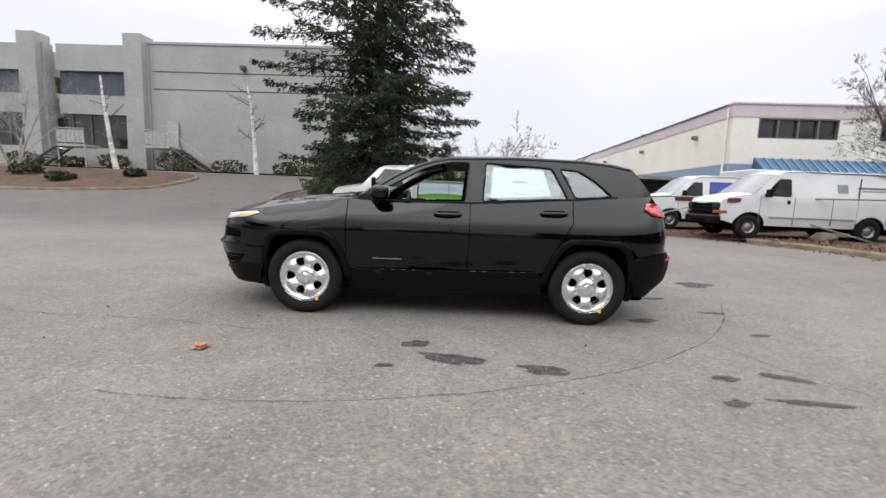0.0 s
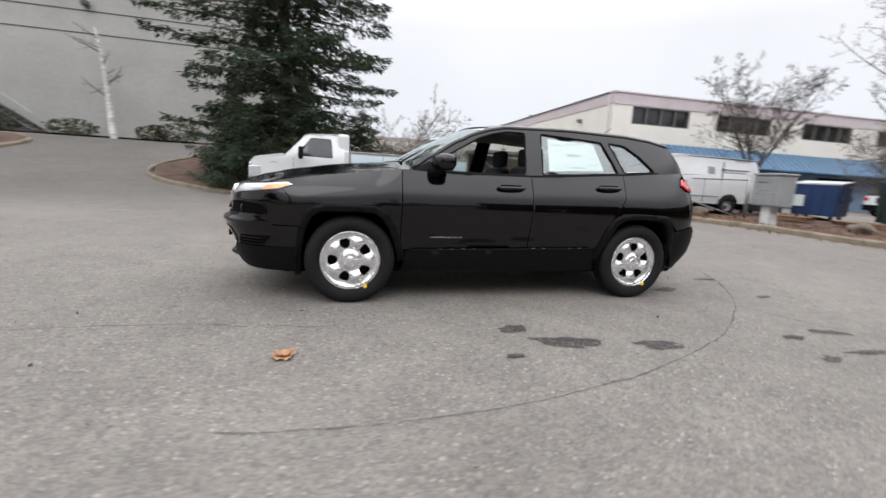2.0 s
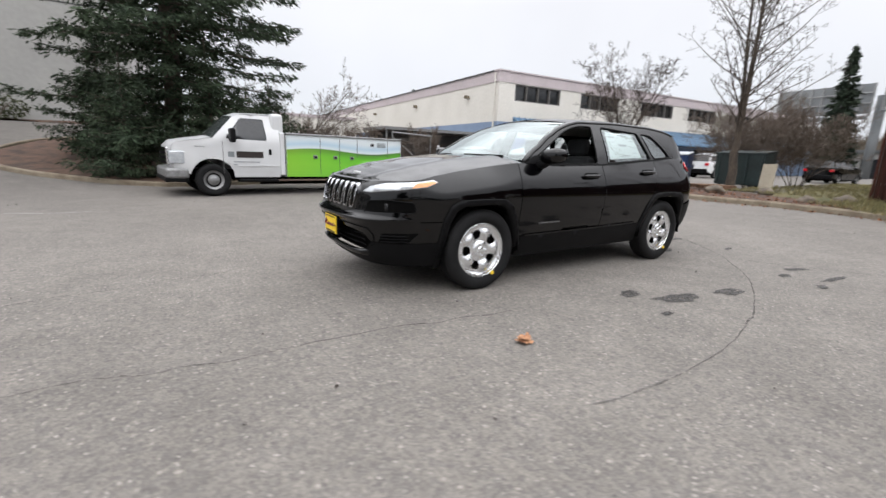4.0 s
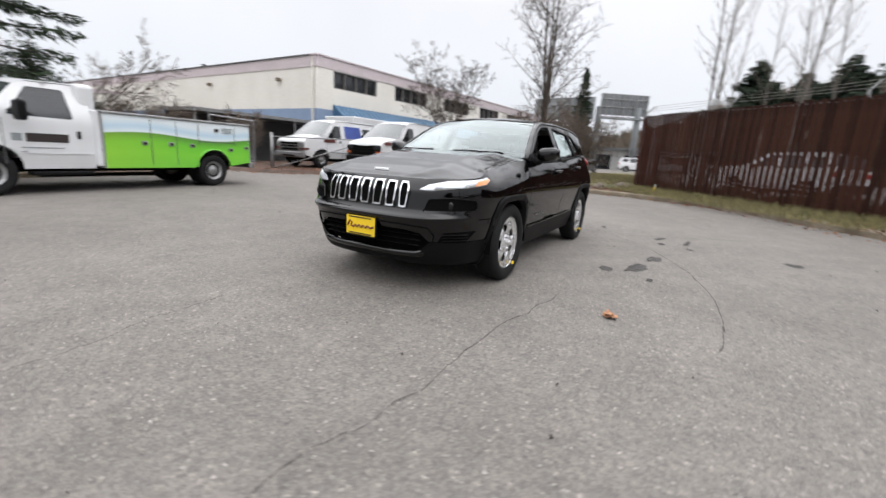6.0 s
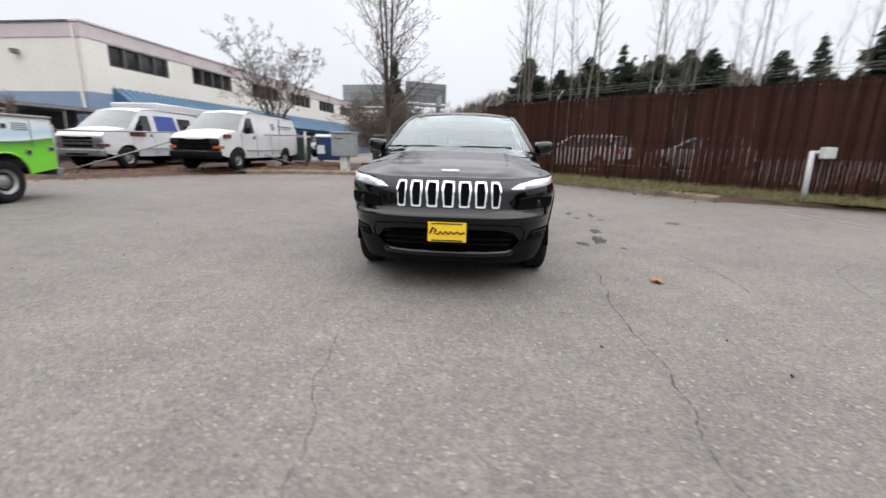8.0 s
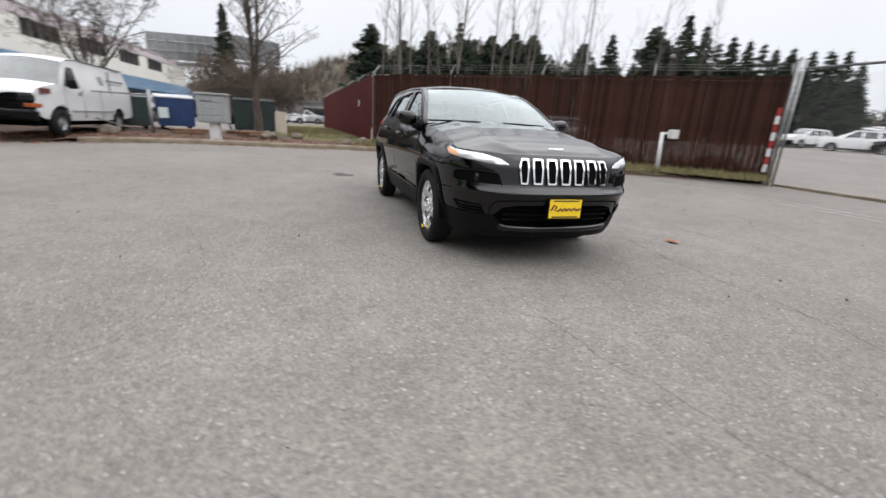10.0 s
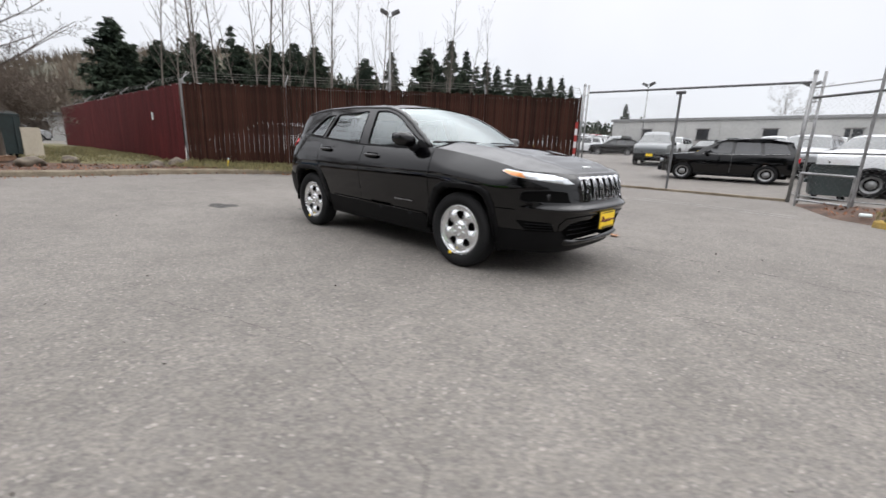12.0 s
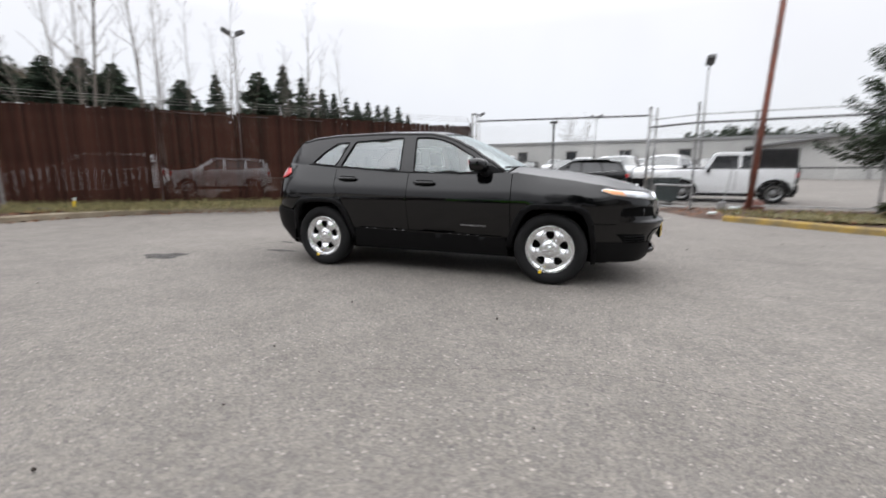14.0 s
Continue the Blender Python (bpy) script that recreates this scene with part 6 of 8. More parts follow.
bare_tree("bare_tree", "small leafless tree with a dense round crown", at(15.3, 9.75, 0.1), 4.5, 33, 7, 0.045, 5, 0.62, 0.8, 0.16, kids=(15, 8, 5, 3), first=0.12, ratio=0.33, wob=0.06, bole=1.7, taper=0.88, twig=M_twigd)
spruce("cedar", "slim pointed evergreen far behind the bins", at(40, 8.6), 10.0, 1.5, 41, 0.34, 7, 16, 0.5, 0.4, 0.2, M_needled)
spruce("pine", "dark spreading pine beyond the side fence", at(-9.2, -8.2, 0.1), 3.8, 2.0, 42, 0.18, 11, 70, 0.16, 1.3, -0.1, shape=lambda u: 1.0 - 0.75 * max(0.0, u - 0.45) ** 1.2)
for px_, py_, hh, sd, ln in ((-20.4, 20.6, 6.4, 51, -0.2), (-12.8, 22.6, 5.8, 52, -0.1)):
    bare_tree("birch", "slender white-barked birch before the concrete wall", at(px_, py_) @ Matrix.Rotation(ln, 4, "Y"), hh, sd, 1, 0.17, 4, 0.7, 0.2, 0.1, bark=M_birch, twig=M_twig, kids=(9, 5, 4), first=0.3, ratio=0.27, wob=0.07)
bare_tree("bare_tree", "wispy leafless tree on the planting bed", at(-24.6, 18.6, 0.1), 5.0, 54, 3, 0.07, 5, 0.55, 0.5, 0.25, bark=M_barkp, twig=M_twigp, kids=(7, 5, 4, 3))
for i, (x_, rx_, rz_) in enumerate([(-22.7, 0.85, 0.95), (-18.5, 1.2, 1.2), (-15.0, 1.1, 0.85), (-11.2, 0.8, 0.8), (-9.9, 1.1, 1.05), (-25.6, 0.8, 0.7), (-28.8, 1.0, 0.9)]):
    shrub(at(x_, 23.3), rx_, rz_, 60 + i)
for i, (x_, y_, rx_, rz_) in enumerate([(-17.5, 18.2, 0.5, 0.4), (-20, 16.5, 0.6, 0.4), (-8.0, -6.6, 0.7, 0.5), (-9.6, -6.2, 0.8, 0.6), (-11.2, -5.6, 0.7, 0.5), (-23, 17.6, 0.7, 0.5)]):
    tagged(shrub(at(x_, y_, 0.1), rx_, rz_, 80 + i, "low straggly brown-green shrub"), group="low shrubs")
for i, (x_, y_) in enumerate([(2.5, 14.6), (4.4, 15.6), (7.5, 15.8), (1.2, 14.9)]):
    bare_tree("bare_shrub", "thin leafless bush behind the truck", at(x_, y_), 2.0, 90 + i, 7, 0.016, 5, 0.5, 0.7, 0.2, twig=M_twig, bark=M_bark, kids=(7, 5, 4, 3))

for i, (x_, y_, h_) in enumerate([(17.0, 4.6, 3.2), (17.6, 3.2, 2.8), (19.0, 5.4, 3.0)]):
    bare_tree("bare_shrub", "dense brown leafless thicket behind the bins", at(x_, y_), h_, 130 + i, 9, 0.02, 5, 0.5, 0.9, 0.2, twig=M_twig, bark=M_bark, kids=(9, 6, 4, 3))

# firs, birches and woods beyond the slatted fence
fir_seed = [spruce("fir", "dark far fir rising over the fence", at(39.0, -39.0), 11.6, 2.5, 101, 0.42, 8, 34, 0.5, 0.8, 0.3, M_needled),
            spruce("fir", "broad dark far fir rising over the fence", at(54.5, -11.9), 10.2, 3.4, 102, 0.4, 9, 42, 0.55, 0.5, 0.2, M_needled, shape=lambda u: (1 - u) ** 0.62 * min(1.0, 0.5 + 1.6 * u)),
            spruce("fir", "thin ragged far fir rising over the fence", at(47.0, -26.5), 9.0, 2.0, 103, 0.5, 7, 28, 0.45, 0.8, 0.35, M_needled)]
for o in fir_seed:
    tagged(o, group="firs beyond the fence")
frng = random.Random(7)
# bearing, height and kind of the firs that stand out over the fence, on an arc some 58 m off
for az, fh, k in ((-10.5, 12.6, 1), (-11.6, 10.4, 1), (-14.4, 11.0, 1), (-15.6, 9.8, 1), (-18.0, 12.3, 1), (-19.2, 10.6, 1), (-21.5, 13.4, 2), (-22.3, 11.4, 1), (-23.4, 10.0, 1), (-25.5, 11.8, 1),
                  (-26.7, 10.6, 0), (-28.2, 12.0, 1), (-29.3, 10.8, 1), (-30.7, 11.9, 1), (-32.2, 9.0, 2), (-36.6, 10.8, 1), (-38.0, 9.0, 0), (-39.9, 12.0, 0), (-42.4, 8.6, 2), (-44.4, 12.4, 1), (-45.6, 10.4, 0),
                  (-47.3, 13.6, 0), (-49.3, 12.4, 0), (-50.6, 10.4, 2), (-51.8, 11.0, 0), (-53.2, 10.4, 0), (-54.6, 10.0, 2), (-55.8, 9.6, 0), (-57.2, 9.6, 0), (-58.6, 9.0, 0), (-59.8, 8.8, 2), (-61.2, 8.8, 0), (-62.4, 7.8, 0)):
    dd = frng.uniform(55, 61)
    hgt = (11.6, 10.2, 9.0)[k]
    copy_thing(fir_seed[k], at(-3.45 + dd * math.cos(radians(az)), 4.18 + dd * math.sin(radians(az)), 0, frng.uniform(0, 6), fh / hgt * dd / 58))
for i in range(44):
    az = radians(-13 - 49 * (i + frng.uniform(-0.8, 0.8)) / 44)
    dd = frng.uniform(60, 76)
    copy_thing(fir_seed[frng.choice((0, 1, 1, 1, 2))], at(-3 + dd * math.cos(az), 2 + dd * math.sin(az), 0, frng.uniform(0, 6), frng.choice((0.55, 0.62, 0.7, 0.78)) * dd / 56))
M_barks = mat("silvery_alder_bark", (0.125, 0.108, 0.090), 0.9, var=0.3, scale=2, fine=16, col2=(0.10, 0.088, 0.075))
M_twigs = mat("fine_pale_twigs", (0.13, 0.108, 0.092), 0.95, var=0.2)
birch_seed = [bare_tree("birch_tall", "tall thin pale-barked leafless tree beyond the fence", at(15.5, -5.0), 13.0, 111, 1, 0.062, 5, 0.55, 0.2, 0.34, bark=M_barks, twig=M_twigs, kids=(30, 6, 4, 3), first=0.30, ratio=0.13, wob=0.09, taper=0.93),
              bare_tree("birch_tall", "tall straight pale-barked leafless tree beyond the fence", at(20.5, -10.5), 15.0, 112, 1, 0.066, 5, 0.55, 0.2, 0.34, bark=M_barks, twig=M_twigs, kids=(34, 6, 4, 3), first=0.34, ratio=0.12, wob=0.08, taper=0.93),
              bare_tree("birch_tall", "tall forked pale-barked leafless tree beyond the fence", at(16.2, -2.4), 12.5, 113, 2, 0.048, 5, 0.55, 0.22, 0.34, bark=M_barks, twig=M_twigs, kids=(24, 6, 4, 3), first=0.32, ratio=0.14, wob=0.09, taper=0.93)]
for o in birch_seed:
    tagged(o, group="bare trees beyond the fence")
for i in range(19):
    az = radians(-10 - 43 * (i + frng.uniform(-0.5, 0.5)) / 19)
    dd = frng.uniform(25, 46)
    copy_thing(birch_seed[frng.choice((0, 1, 1, 2))], at(-4 + dd * math.cos(az), 2.5 + dd * math.sin(az), 0, frng.uniform(0, 6), frng.uniform(0.75, 1.05) * dd / 31 * (1.0 if az > -0.6 else 0.85)) @ Matrix.Rotation(frng.choice((0.0, 0.03, -0.04, 0.08, -0.09, 0.17)), 4, "X"))

bare_tree("bare_tree", "pale bare tree far behind the long white building", at(5.2, -88), 9.5, 141, 5, 0.07, 5, 0.6, 0.6, 0.16, bark=M_barks, twig=M_twigs, kids=(12, 7, 4, 3), first=0.15, ratio=0.33, bole=1.5, taper=0.88)
for fx, fy, fs in ((36.5, -98, 0.86), (33.2, -99, 0.62), (40.0, -96, 0.5)):
    copy_thing(fir_seed[0], at(fx, fy, 0, fx, fs))

# wooded hillside
def ridge(az):
    return lerp_tab([(-130, 2.0), (-116, 6.5), (-104, 9.0), (-99, 7.5), (-95, 3.0), (-75, 3.5), (-66, 5.0), (-50, 9.0), (-38, 13.0), (-31, 17.5), (-27, 21.0), (-20, 22.0), (-14, 20.0), (-8, 18.5), (-2, 15.0), (4, 9.5), (12, 6.0), (20, 5.0), (30, 4.0), (45, 3.0), (80, 2.0)], az)


hv, hf = [], []
HN = 106
for k in range(HN + 1):
    az = -130 + 210 * k / HN
    for j in range(9):
        rr = 74 + 11 * j + 3 * noise.noise(Vector((az * 0.2, j * 0.7, 1)))
        hh = ridge(az) * math.sin(min(1.0, j / 5.0) * math.pi / 2) * (1 + 0.10 * noise.noise(Vector((az * 0.35, j * 0.5, 4))))
        hv.append((rr * math.cos(radians(az)), rr * math.sin(radians(az)), hh - 0.3))
for k in range(HN):
    for j in range(8):
        a = k * 9 + j
        hf.append((a, a + 1, a + 10, a + 9))
tagged(raw("backdrop_hill", hv, hf, M_hill, smooth=True), "brown winter hillside", "hill", kind="structure")
wood, dark_wood = Tris(), Tris()
for k in range(5200):
    az = frng.uniform(-128, 75)
    j = frng.uniform(0.4, 5.2)
    rr = 74 + 11 * j
    hh = ridge(az) * math.sin(min(1.0, j / 5.0) * math.pi / 2)
    p = Vector((rr * math.cos(radians(az)), rr * math.sin(radians(az)), hh - 0.6))
    if -66 < az < -14 and frng.random() < 0.16 or -100 < az < -60 and frng.random() < 0.3 or az < -95 and frng.random() < 0.6:
        h0 = frng.uniform(2.5, 5.0)
        for q in range(26):
            u = frng.random()
            a2 = frng.uniform(0, 6.28)
            r0 = 0.30 * h0 * (1 - u) * frng.uniform(0.4, 1.0)
            dark_wood.blade(p + Vector((math.cos(a2) * r0, math.sin(a2) * r0, h0 * u)), Vector((math.cos(a2) * 0.6, math.sin(a2) * 0.6, -0.5)), 0.28, rvec(frng))
        continue
    h0 = frng.uniform(2.0, 4.2)
    for q in range(7):
        b = rvec(frng, 0.5)
        wood.blade(p + Vector((b.x, b.y, 0)), Vector((b.x * 2.2, b.y * 2.2, h0 * frng.uniform(0.6, 1.0))), frng.uniform(0.05, 0.16), Vector((frng.uniform(-1, 1), frng.uniform(-1, 1), 0.1)))
M_wood = mat("far_bare_woods", (0.13, 0.10, 0.073), 1.0, var=0.2, scale=0.1, fine=0.6, rand=0.4, island=True, col2=(0.075, 0.066, 0.05))
tagged(wood.make("bare_woods", M_wood, None), "far brown leafless woods on the hill", "woods", kind="stuff")
tagged(dark_wood.make("conifer_woods", M_needled, None), "far dark conifer woods on the hill", "woods", kind="stuff")


# ---- vehicles round the lot ----
def shell(parent, side_poly, top, halfw, paint, windows=(), crown=0.03, res=0.09, glass_m=None, nv=8):
    """A vehicle body: two side panels with window openings and one skin over the top, split where the surface changes."""
    for s in (1, -1):
        def on(x, z, s=s, o=0.0):
            return Vector((x, s * (halfw(x, z) + o), z))

        part("side_panel", patch(side_poly, on, res, [w for w in windows]), paint, parent, smooth=True)
        for w in windows:
            part("side_window", patch(w, lambda x, z, f=on: f(x, z, o=-0.015), 0.2), glass_m or M_dglass, parent, "dark side window", True)
    run, kind = [top[0]], top[0][2]
    for a, b in zip(top, top[1:]):
        run.append(b)
        if b[2] != kind or b is top[-1]:
            pts = []
            for (x0, z0_, _), (x1, z1_, _) in zip(run, run[1:]):
                for k in range(3):
                    pts.append((x0 + (x1 - x0) * k / 3, z0_ + (z1_ - z0_) * k / 3))
            pts.append(run[-1][:2])
            bm = bmesh.new()
            rows = []
            for i, (x, z) in enumerate(pts):
                p0, p1 = pts[max(0, i - 1)], pts[min(len(pts) - 1, i + 1)]
                dx, dz = p1[0] - p0[0], p1[1] - p0[1]
                L = math.hypot(dx, dz) or 1
                nx_, nz_ = -dz / L, dx / L
                row = []
                for j in range(nv + 1):
                    v = -1 + 2 * j / nv
                    c = crown * (1 - v * v)
                    row.append(bm.verts.new((x + nx_ * c, v * halfw(x, z), z + nz_ * c)))
                rows.append(row)
            for r0, r1 in zip(rows, rows[1:]):
                for j in range(nv):
                    bm.faces.new((r0[j], r0[j + 1], r1[j + 1], r1[j]))
            nm, m = {"p": ("body_skin", paint), "g": ("windscreen", M_wsd), "d": ("front_face", M_clad), "r": ("rear_face", paint), "b": ("rear_window", M_dglass)}[kind]
            part(nm, bm, m, parent, smooth=True)
            run, kind = [b], b[2]


M_wsd = mat("far_windscreen", (0.07, 0.08, 0.08), 0.08, var=0.3, scale=1.5, coat=0.6, spec=0.5)


def far_wheel(parent, x, y, r, side, rim_m=None, w=0.22, rr=0.6):
    wh = new("wheel")
    wh.parent = parent
    wh.matrix_basis = Matrix.Translation((x, y, r))
    part("tyre", lathe(bmesh.new(), [(r * rr, side * w * 0.36), (r * 0.8, side * w * 0.5), (r * 0.95, side * w * 0.42), (r, side * w * 0.2), (r, -side * w * 0.4), (r * 0.8, -side * w * 0.5)], 24, "y"), M_rubber, wh, smooth=True)
    part("rim", lathe(bmesh.new(), [(0.0, side * w * 0.30), (r * 0.22, side * w * 0.30), (r * 0.28, side * w * 0.18), (r * rr * 0.85, side * w * 0.22), (r * rr, side * w * 0.38)], 24, "y"), rim_m or M_silver, wh, "pale steel rim", True)
    part("vent_ring", lathe(bmesh.new(), [(r * 0.34, side * w * 0.232), (r * rr * 0.74, side * w * 0.245)], 24, "y"), M_dark, wh)
    return wh


def arch_cut(poly_bottom, cx, r, z0):
    """Points of a wheel arch, from front to rear, to insert in a side outline."""
    return [(cx + r * math.cos(math.pi - math.pi * k / 10), z0 + r * math.sin(math.pi * k / 10)) for k in range(11)]


# service truck
def green_white_mat():
    """White body sides with a rolling green hill graphic, as printed on the panels."""
    m = mat("hill_graphic_wrap", (0.75, 0.77, 0.78), 0.4, var=0.04, coat=0.4)
    n, l = m.node_tree.nodes, m.node_tree.links
    b = n["Principled BSDF"]
    tc = n.new("ShaderNodeTexCoord")
    sep = n.new("ShaderNodeSeparateXYZ")
    l.new(tc.outputs["Object"], sep.inputs[0])
    wav = n.new("ShaderNodeMath")
    wav.operation = "SINE"
    sc = n.new("ShaderNodeMath")
    sc.operation, sc.inputs[1].default_value = "MULTIPLY", 1.9
    l.new(sep.outputs[0], sc.inputs[0])
    l.new(sc.outputs[0], wav.inputs[0])
    amp = n.new("ShaderNodeMath")
    amp.operation, amp.inputs[1].default_value = "MULTIPLY", 0.055
    l.new(wav.outputs[0], amp.inputs[0])
    add = n.new("ShaderNodeMath")
    add.operation = "ADD"
    l.new(sep.outputs[2], add.inputs[0])
    l.new(amp.outputs[0], add.inputs[1])
    r = n.new("ShaderNodeValToRGB")
    e = r.color_ramp.elements
    e[0].position, e[0].color = 0.0, (0.10, 0.40, 0.03, 1)
    e[1].position, e[1].color = 1.0, (0.62, 0.68, 0.70, 1)
    for p, c in ((0.50, (0.16, 0.50, 0.035, 1)), (0.66, (0.13, 0.46, 0.03, 1)), (0.80, (0.075, 0.22, 0.03, 1)), (0.81, (0.62, 0.68, 0.70, 1)), (0.90, (0.42, 0.56, 0.66, 1))):
        x = e.new(p)
        x.color = c
    mr = n.new("ShaderNodeMapRange")
    mr.inputs[1].default_value, mr.inputs[2].default_value = 0.1, 1.40
    l.new(add.outputs[0], mr.inputs[0])
    l.new(mr.outputs[0], r.inputs[0])
    g2 = n.new("ShaderNodeMapRange")
    g2.inputs[1].default_value, g2.inputs[2].default_value, g2.inputs[3].default_value, g2.inputs[4].default_value = 1.6, 3.4, 0.35, 0.0
    l.new(sep.outputs[0], g2.inputs[0])
    mx = n.new("ShaderNodeMixRGB")
    mx.blend_type = "LIGHTEN"
    mx.inputs[2].default_value = (0.34, 0.50, 0.03, 1)
    l.new(g2.outputs[0], mx.inputs[0])
    l.new(r.outputs[0], mx.inputs[1])
    l.new(mx.outputs[0], b.inputs["Base Color"])
    return m


M_wrap = green_white_mat()
M_vanw = mat("van_white_paint", (0.594, 0.603, 0.612), 0.35, var=0.03, scale=0.8, fine=3, coat=0.5, col2=(0.558, 0.5625, 0.567))
TR = Matrix.Translation((-2.73, 7.735, 0.0)) @ Matrix.Rotation(radians(6.0), 4, "Z") @ Matrix.Translation((0, 0.98, 0))
truck = thing("service_truck", "white cab service truck with a green and white utility body", "truck", TR)


def cab_w(x, z):
    w = 1.0 - 0.06 * step(0.8, 0.4, z) - 0.24 * step(1.25, 2.1, z)
    return w * (1 - 0.09 * step(-0.4, -0.85, x))


arch = [(0.0 + 0.47 * math.cos(math.pi * (1 - k / 10)), 0.45 + 0.44 * math.sin(math.pi * k / 10)) for k in range(11)]
cab = [(-0.78, 0.62), (-0.47, 0.52)] + arch[1:-1] + [(0.47, 0.45), (1.56, 0.45), (1.56, 1.92), (1.42, 1.97), (0.66, 1.94), (0.50, 1.87), (0.02, 1.36), (-0.42, 1.285), (-0.72, 1.235), (-0.80, 1.15), (-0.80, 1.0)]
cwin = rounded([(0.30, 1.36), (1.25, 1.34), (1.22, 1.86), (0.68, 1.86)], 0.05)
shell(truck, cab, [(-0.78, 0.62, "p"), (-0.81, 1.0, "p"), (-0.81, 1.15, "p"), (-0.72, 1.24, "p"), (-0.42, 1.295, "p"), (0.0, 1.37, "g"), (0.52, 1.88, "p"), (0.70, 1.955, "p"), (1.42, 1.985, "p"), (1.56, 1.92, "p"), (1.56, 0.6, "p")], cab_w, M_vanw, [cwin], 0.06)
part("fairing", box(1.38, 1.70, -0.90, 0.90, 1.45, 2.02, 0.08, 3), M_vanw, truck, "white raised fairing behind the cab")
part("cab_panel", box(1.56, 1.68, -1.0, 1.0, 0.5, 1.56, 0.02), M_vanw, truck)
bp = part("front_bumper", box(-0.96, -0.50, -0.99, 0.99, 0.42, 0.66, 0.06, 3), M_galv, truck, "dull chrome front bumper")
part("bumper_face", box(-0.98, -0.52, -0.97, 0.97, 0.34, 0.45, 0.03), M_clad, bp)
gr = part("grille", box(-0.885, -0.80, -0.58, 0.58, 0.70, 1.12, 0.02), M_chrome, truck, "chrome bar grille")
for k in range(3):
    part("grille_gap", box(-0.892, -0.87, -0.54, 0.54, 0.74 + k * 0.11, 0.80 + k * 0.11), M_dark, gr)
for s in (1, -1):
    hl = part("headlamp", box(-0.87, -0.66, s * 0.60 - 0.0, s * 0.88, 0.74, 1.04, 0.02) if s > 0 else box(-0.87, -0.66, -0.88, -0.60, 0.74, 1.04, 0.02), M_lampw, truck, "large clear headlamp")
    part("side_lens", box(-0.86, -0.56, s * 0.945 - 0.03, s * 0.945 + 0.025, 0.76, 1.04, 0.02), M_lampw, hl)
    part("indicator", box(-0.74, -0.58, s * 0.945 - 0.012, s * 0.945 + 0.032, 0.84, 0.94), M_amber, hl)
    mrr = part("tow_mirror", box(0.34, 0.46, s * 1.24 - 0.14, s * 1.24 + 0.14, 1.27, 1.60, 0.05, 3), M_clad, truck, "large black tow mirror")
    part("mirror_arm", tube(bmesh.new(), [(0.36, s * 0.93, 1.43), (0.38, s * 1.15, 1.43)], 0.03, 6), M_clad, mrr)
    part("handle", box(1.28, 1.34, s * 1.0 - 0.02, s * 1.0 + 0.02, 1.0, 1.14, 0.01), M_clad, truck)
    part("step", box(0.55, 1.5, s * 0.9 - 0.1, s * 0.9 + 0.1, 0.33, 0.40, 0.02), M_clad, truck)
    part("door_seam", box(0.22, 0.232, s * 0.985 - 0.02, s * 0.985 + 0.019, 0.55, 1.3), M_concd, truck)
    part("side_moulding", box(0.52, 1.5, s * 0.995 - 0.012, s * 0.995 + 0.012, 0.72, 0.76), M_vanw, truck)
    dec = part("door_panel_sign", box(0.30, 1.16, s * 0.996 - 0.008, s * 0.996 + 0.008, 0.90, 1.08), M_vanw, truck)
    part("sign_bar", box(0.52, 1.14, s * 0.998 - 0.010, s * 0.998 + 0.010, 0.92, 1.07), M_black, dec, "dark lettering bar")
    part("sign_square", box(0.33, 0.47, s * 0.998 - 0.010, s * 0.998 + 0.010, 0.93, 1.06), M_print, dec)
    for k in range(2):
        part("sign_bar", box(0.45, 1.05, s * 0.996 - 0.010, s * 0.996 + 0.010, 0.81 - k * 0.07, 0.83 - k * 0.07), M_print, dec)
part("fender_badge", box(-0.35, -0.15, -1.0, -0.98, 1.14, 1.165), M_print, truck)
BZ0, BZ1, BX0, BX1 = 0.46, 1.52, 1.70, 5.20
rarch = [(4.12 + 0.46 * math.cos(math.pi * k / 10), 0.48 + 0.42 * math.sin(math.pi * k / 10)) for k in range(11)]
bodyp = [(BX0, BZ0), (BX0, BZ1), (BX1, BZ1), (BX1, 0.58), (4.62, 0.50)] + rarch[1:-1] + [(3.62, BZ0)]
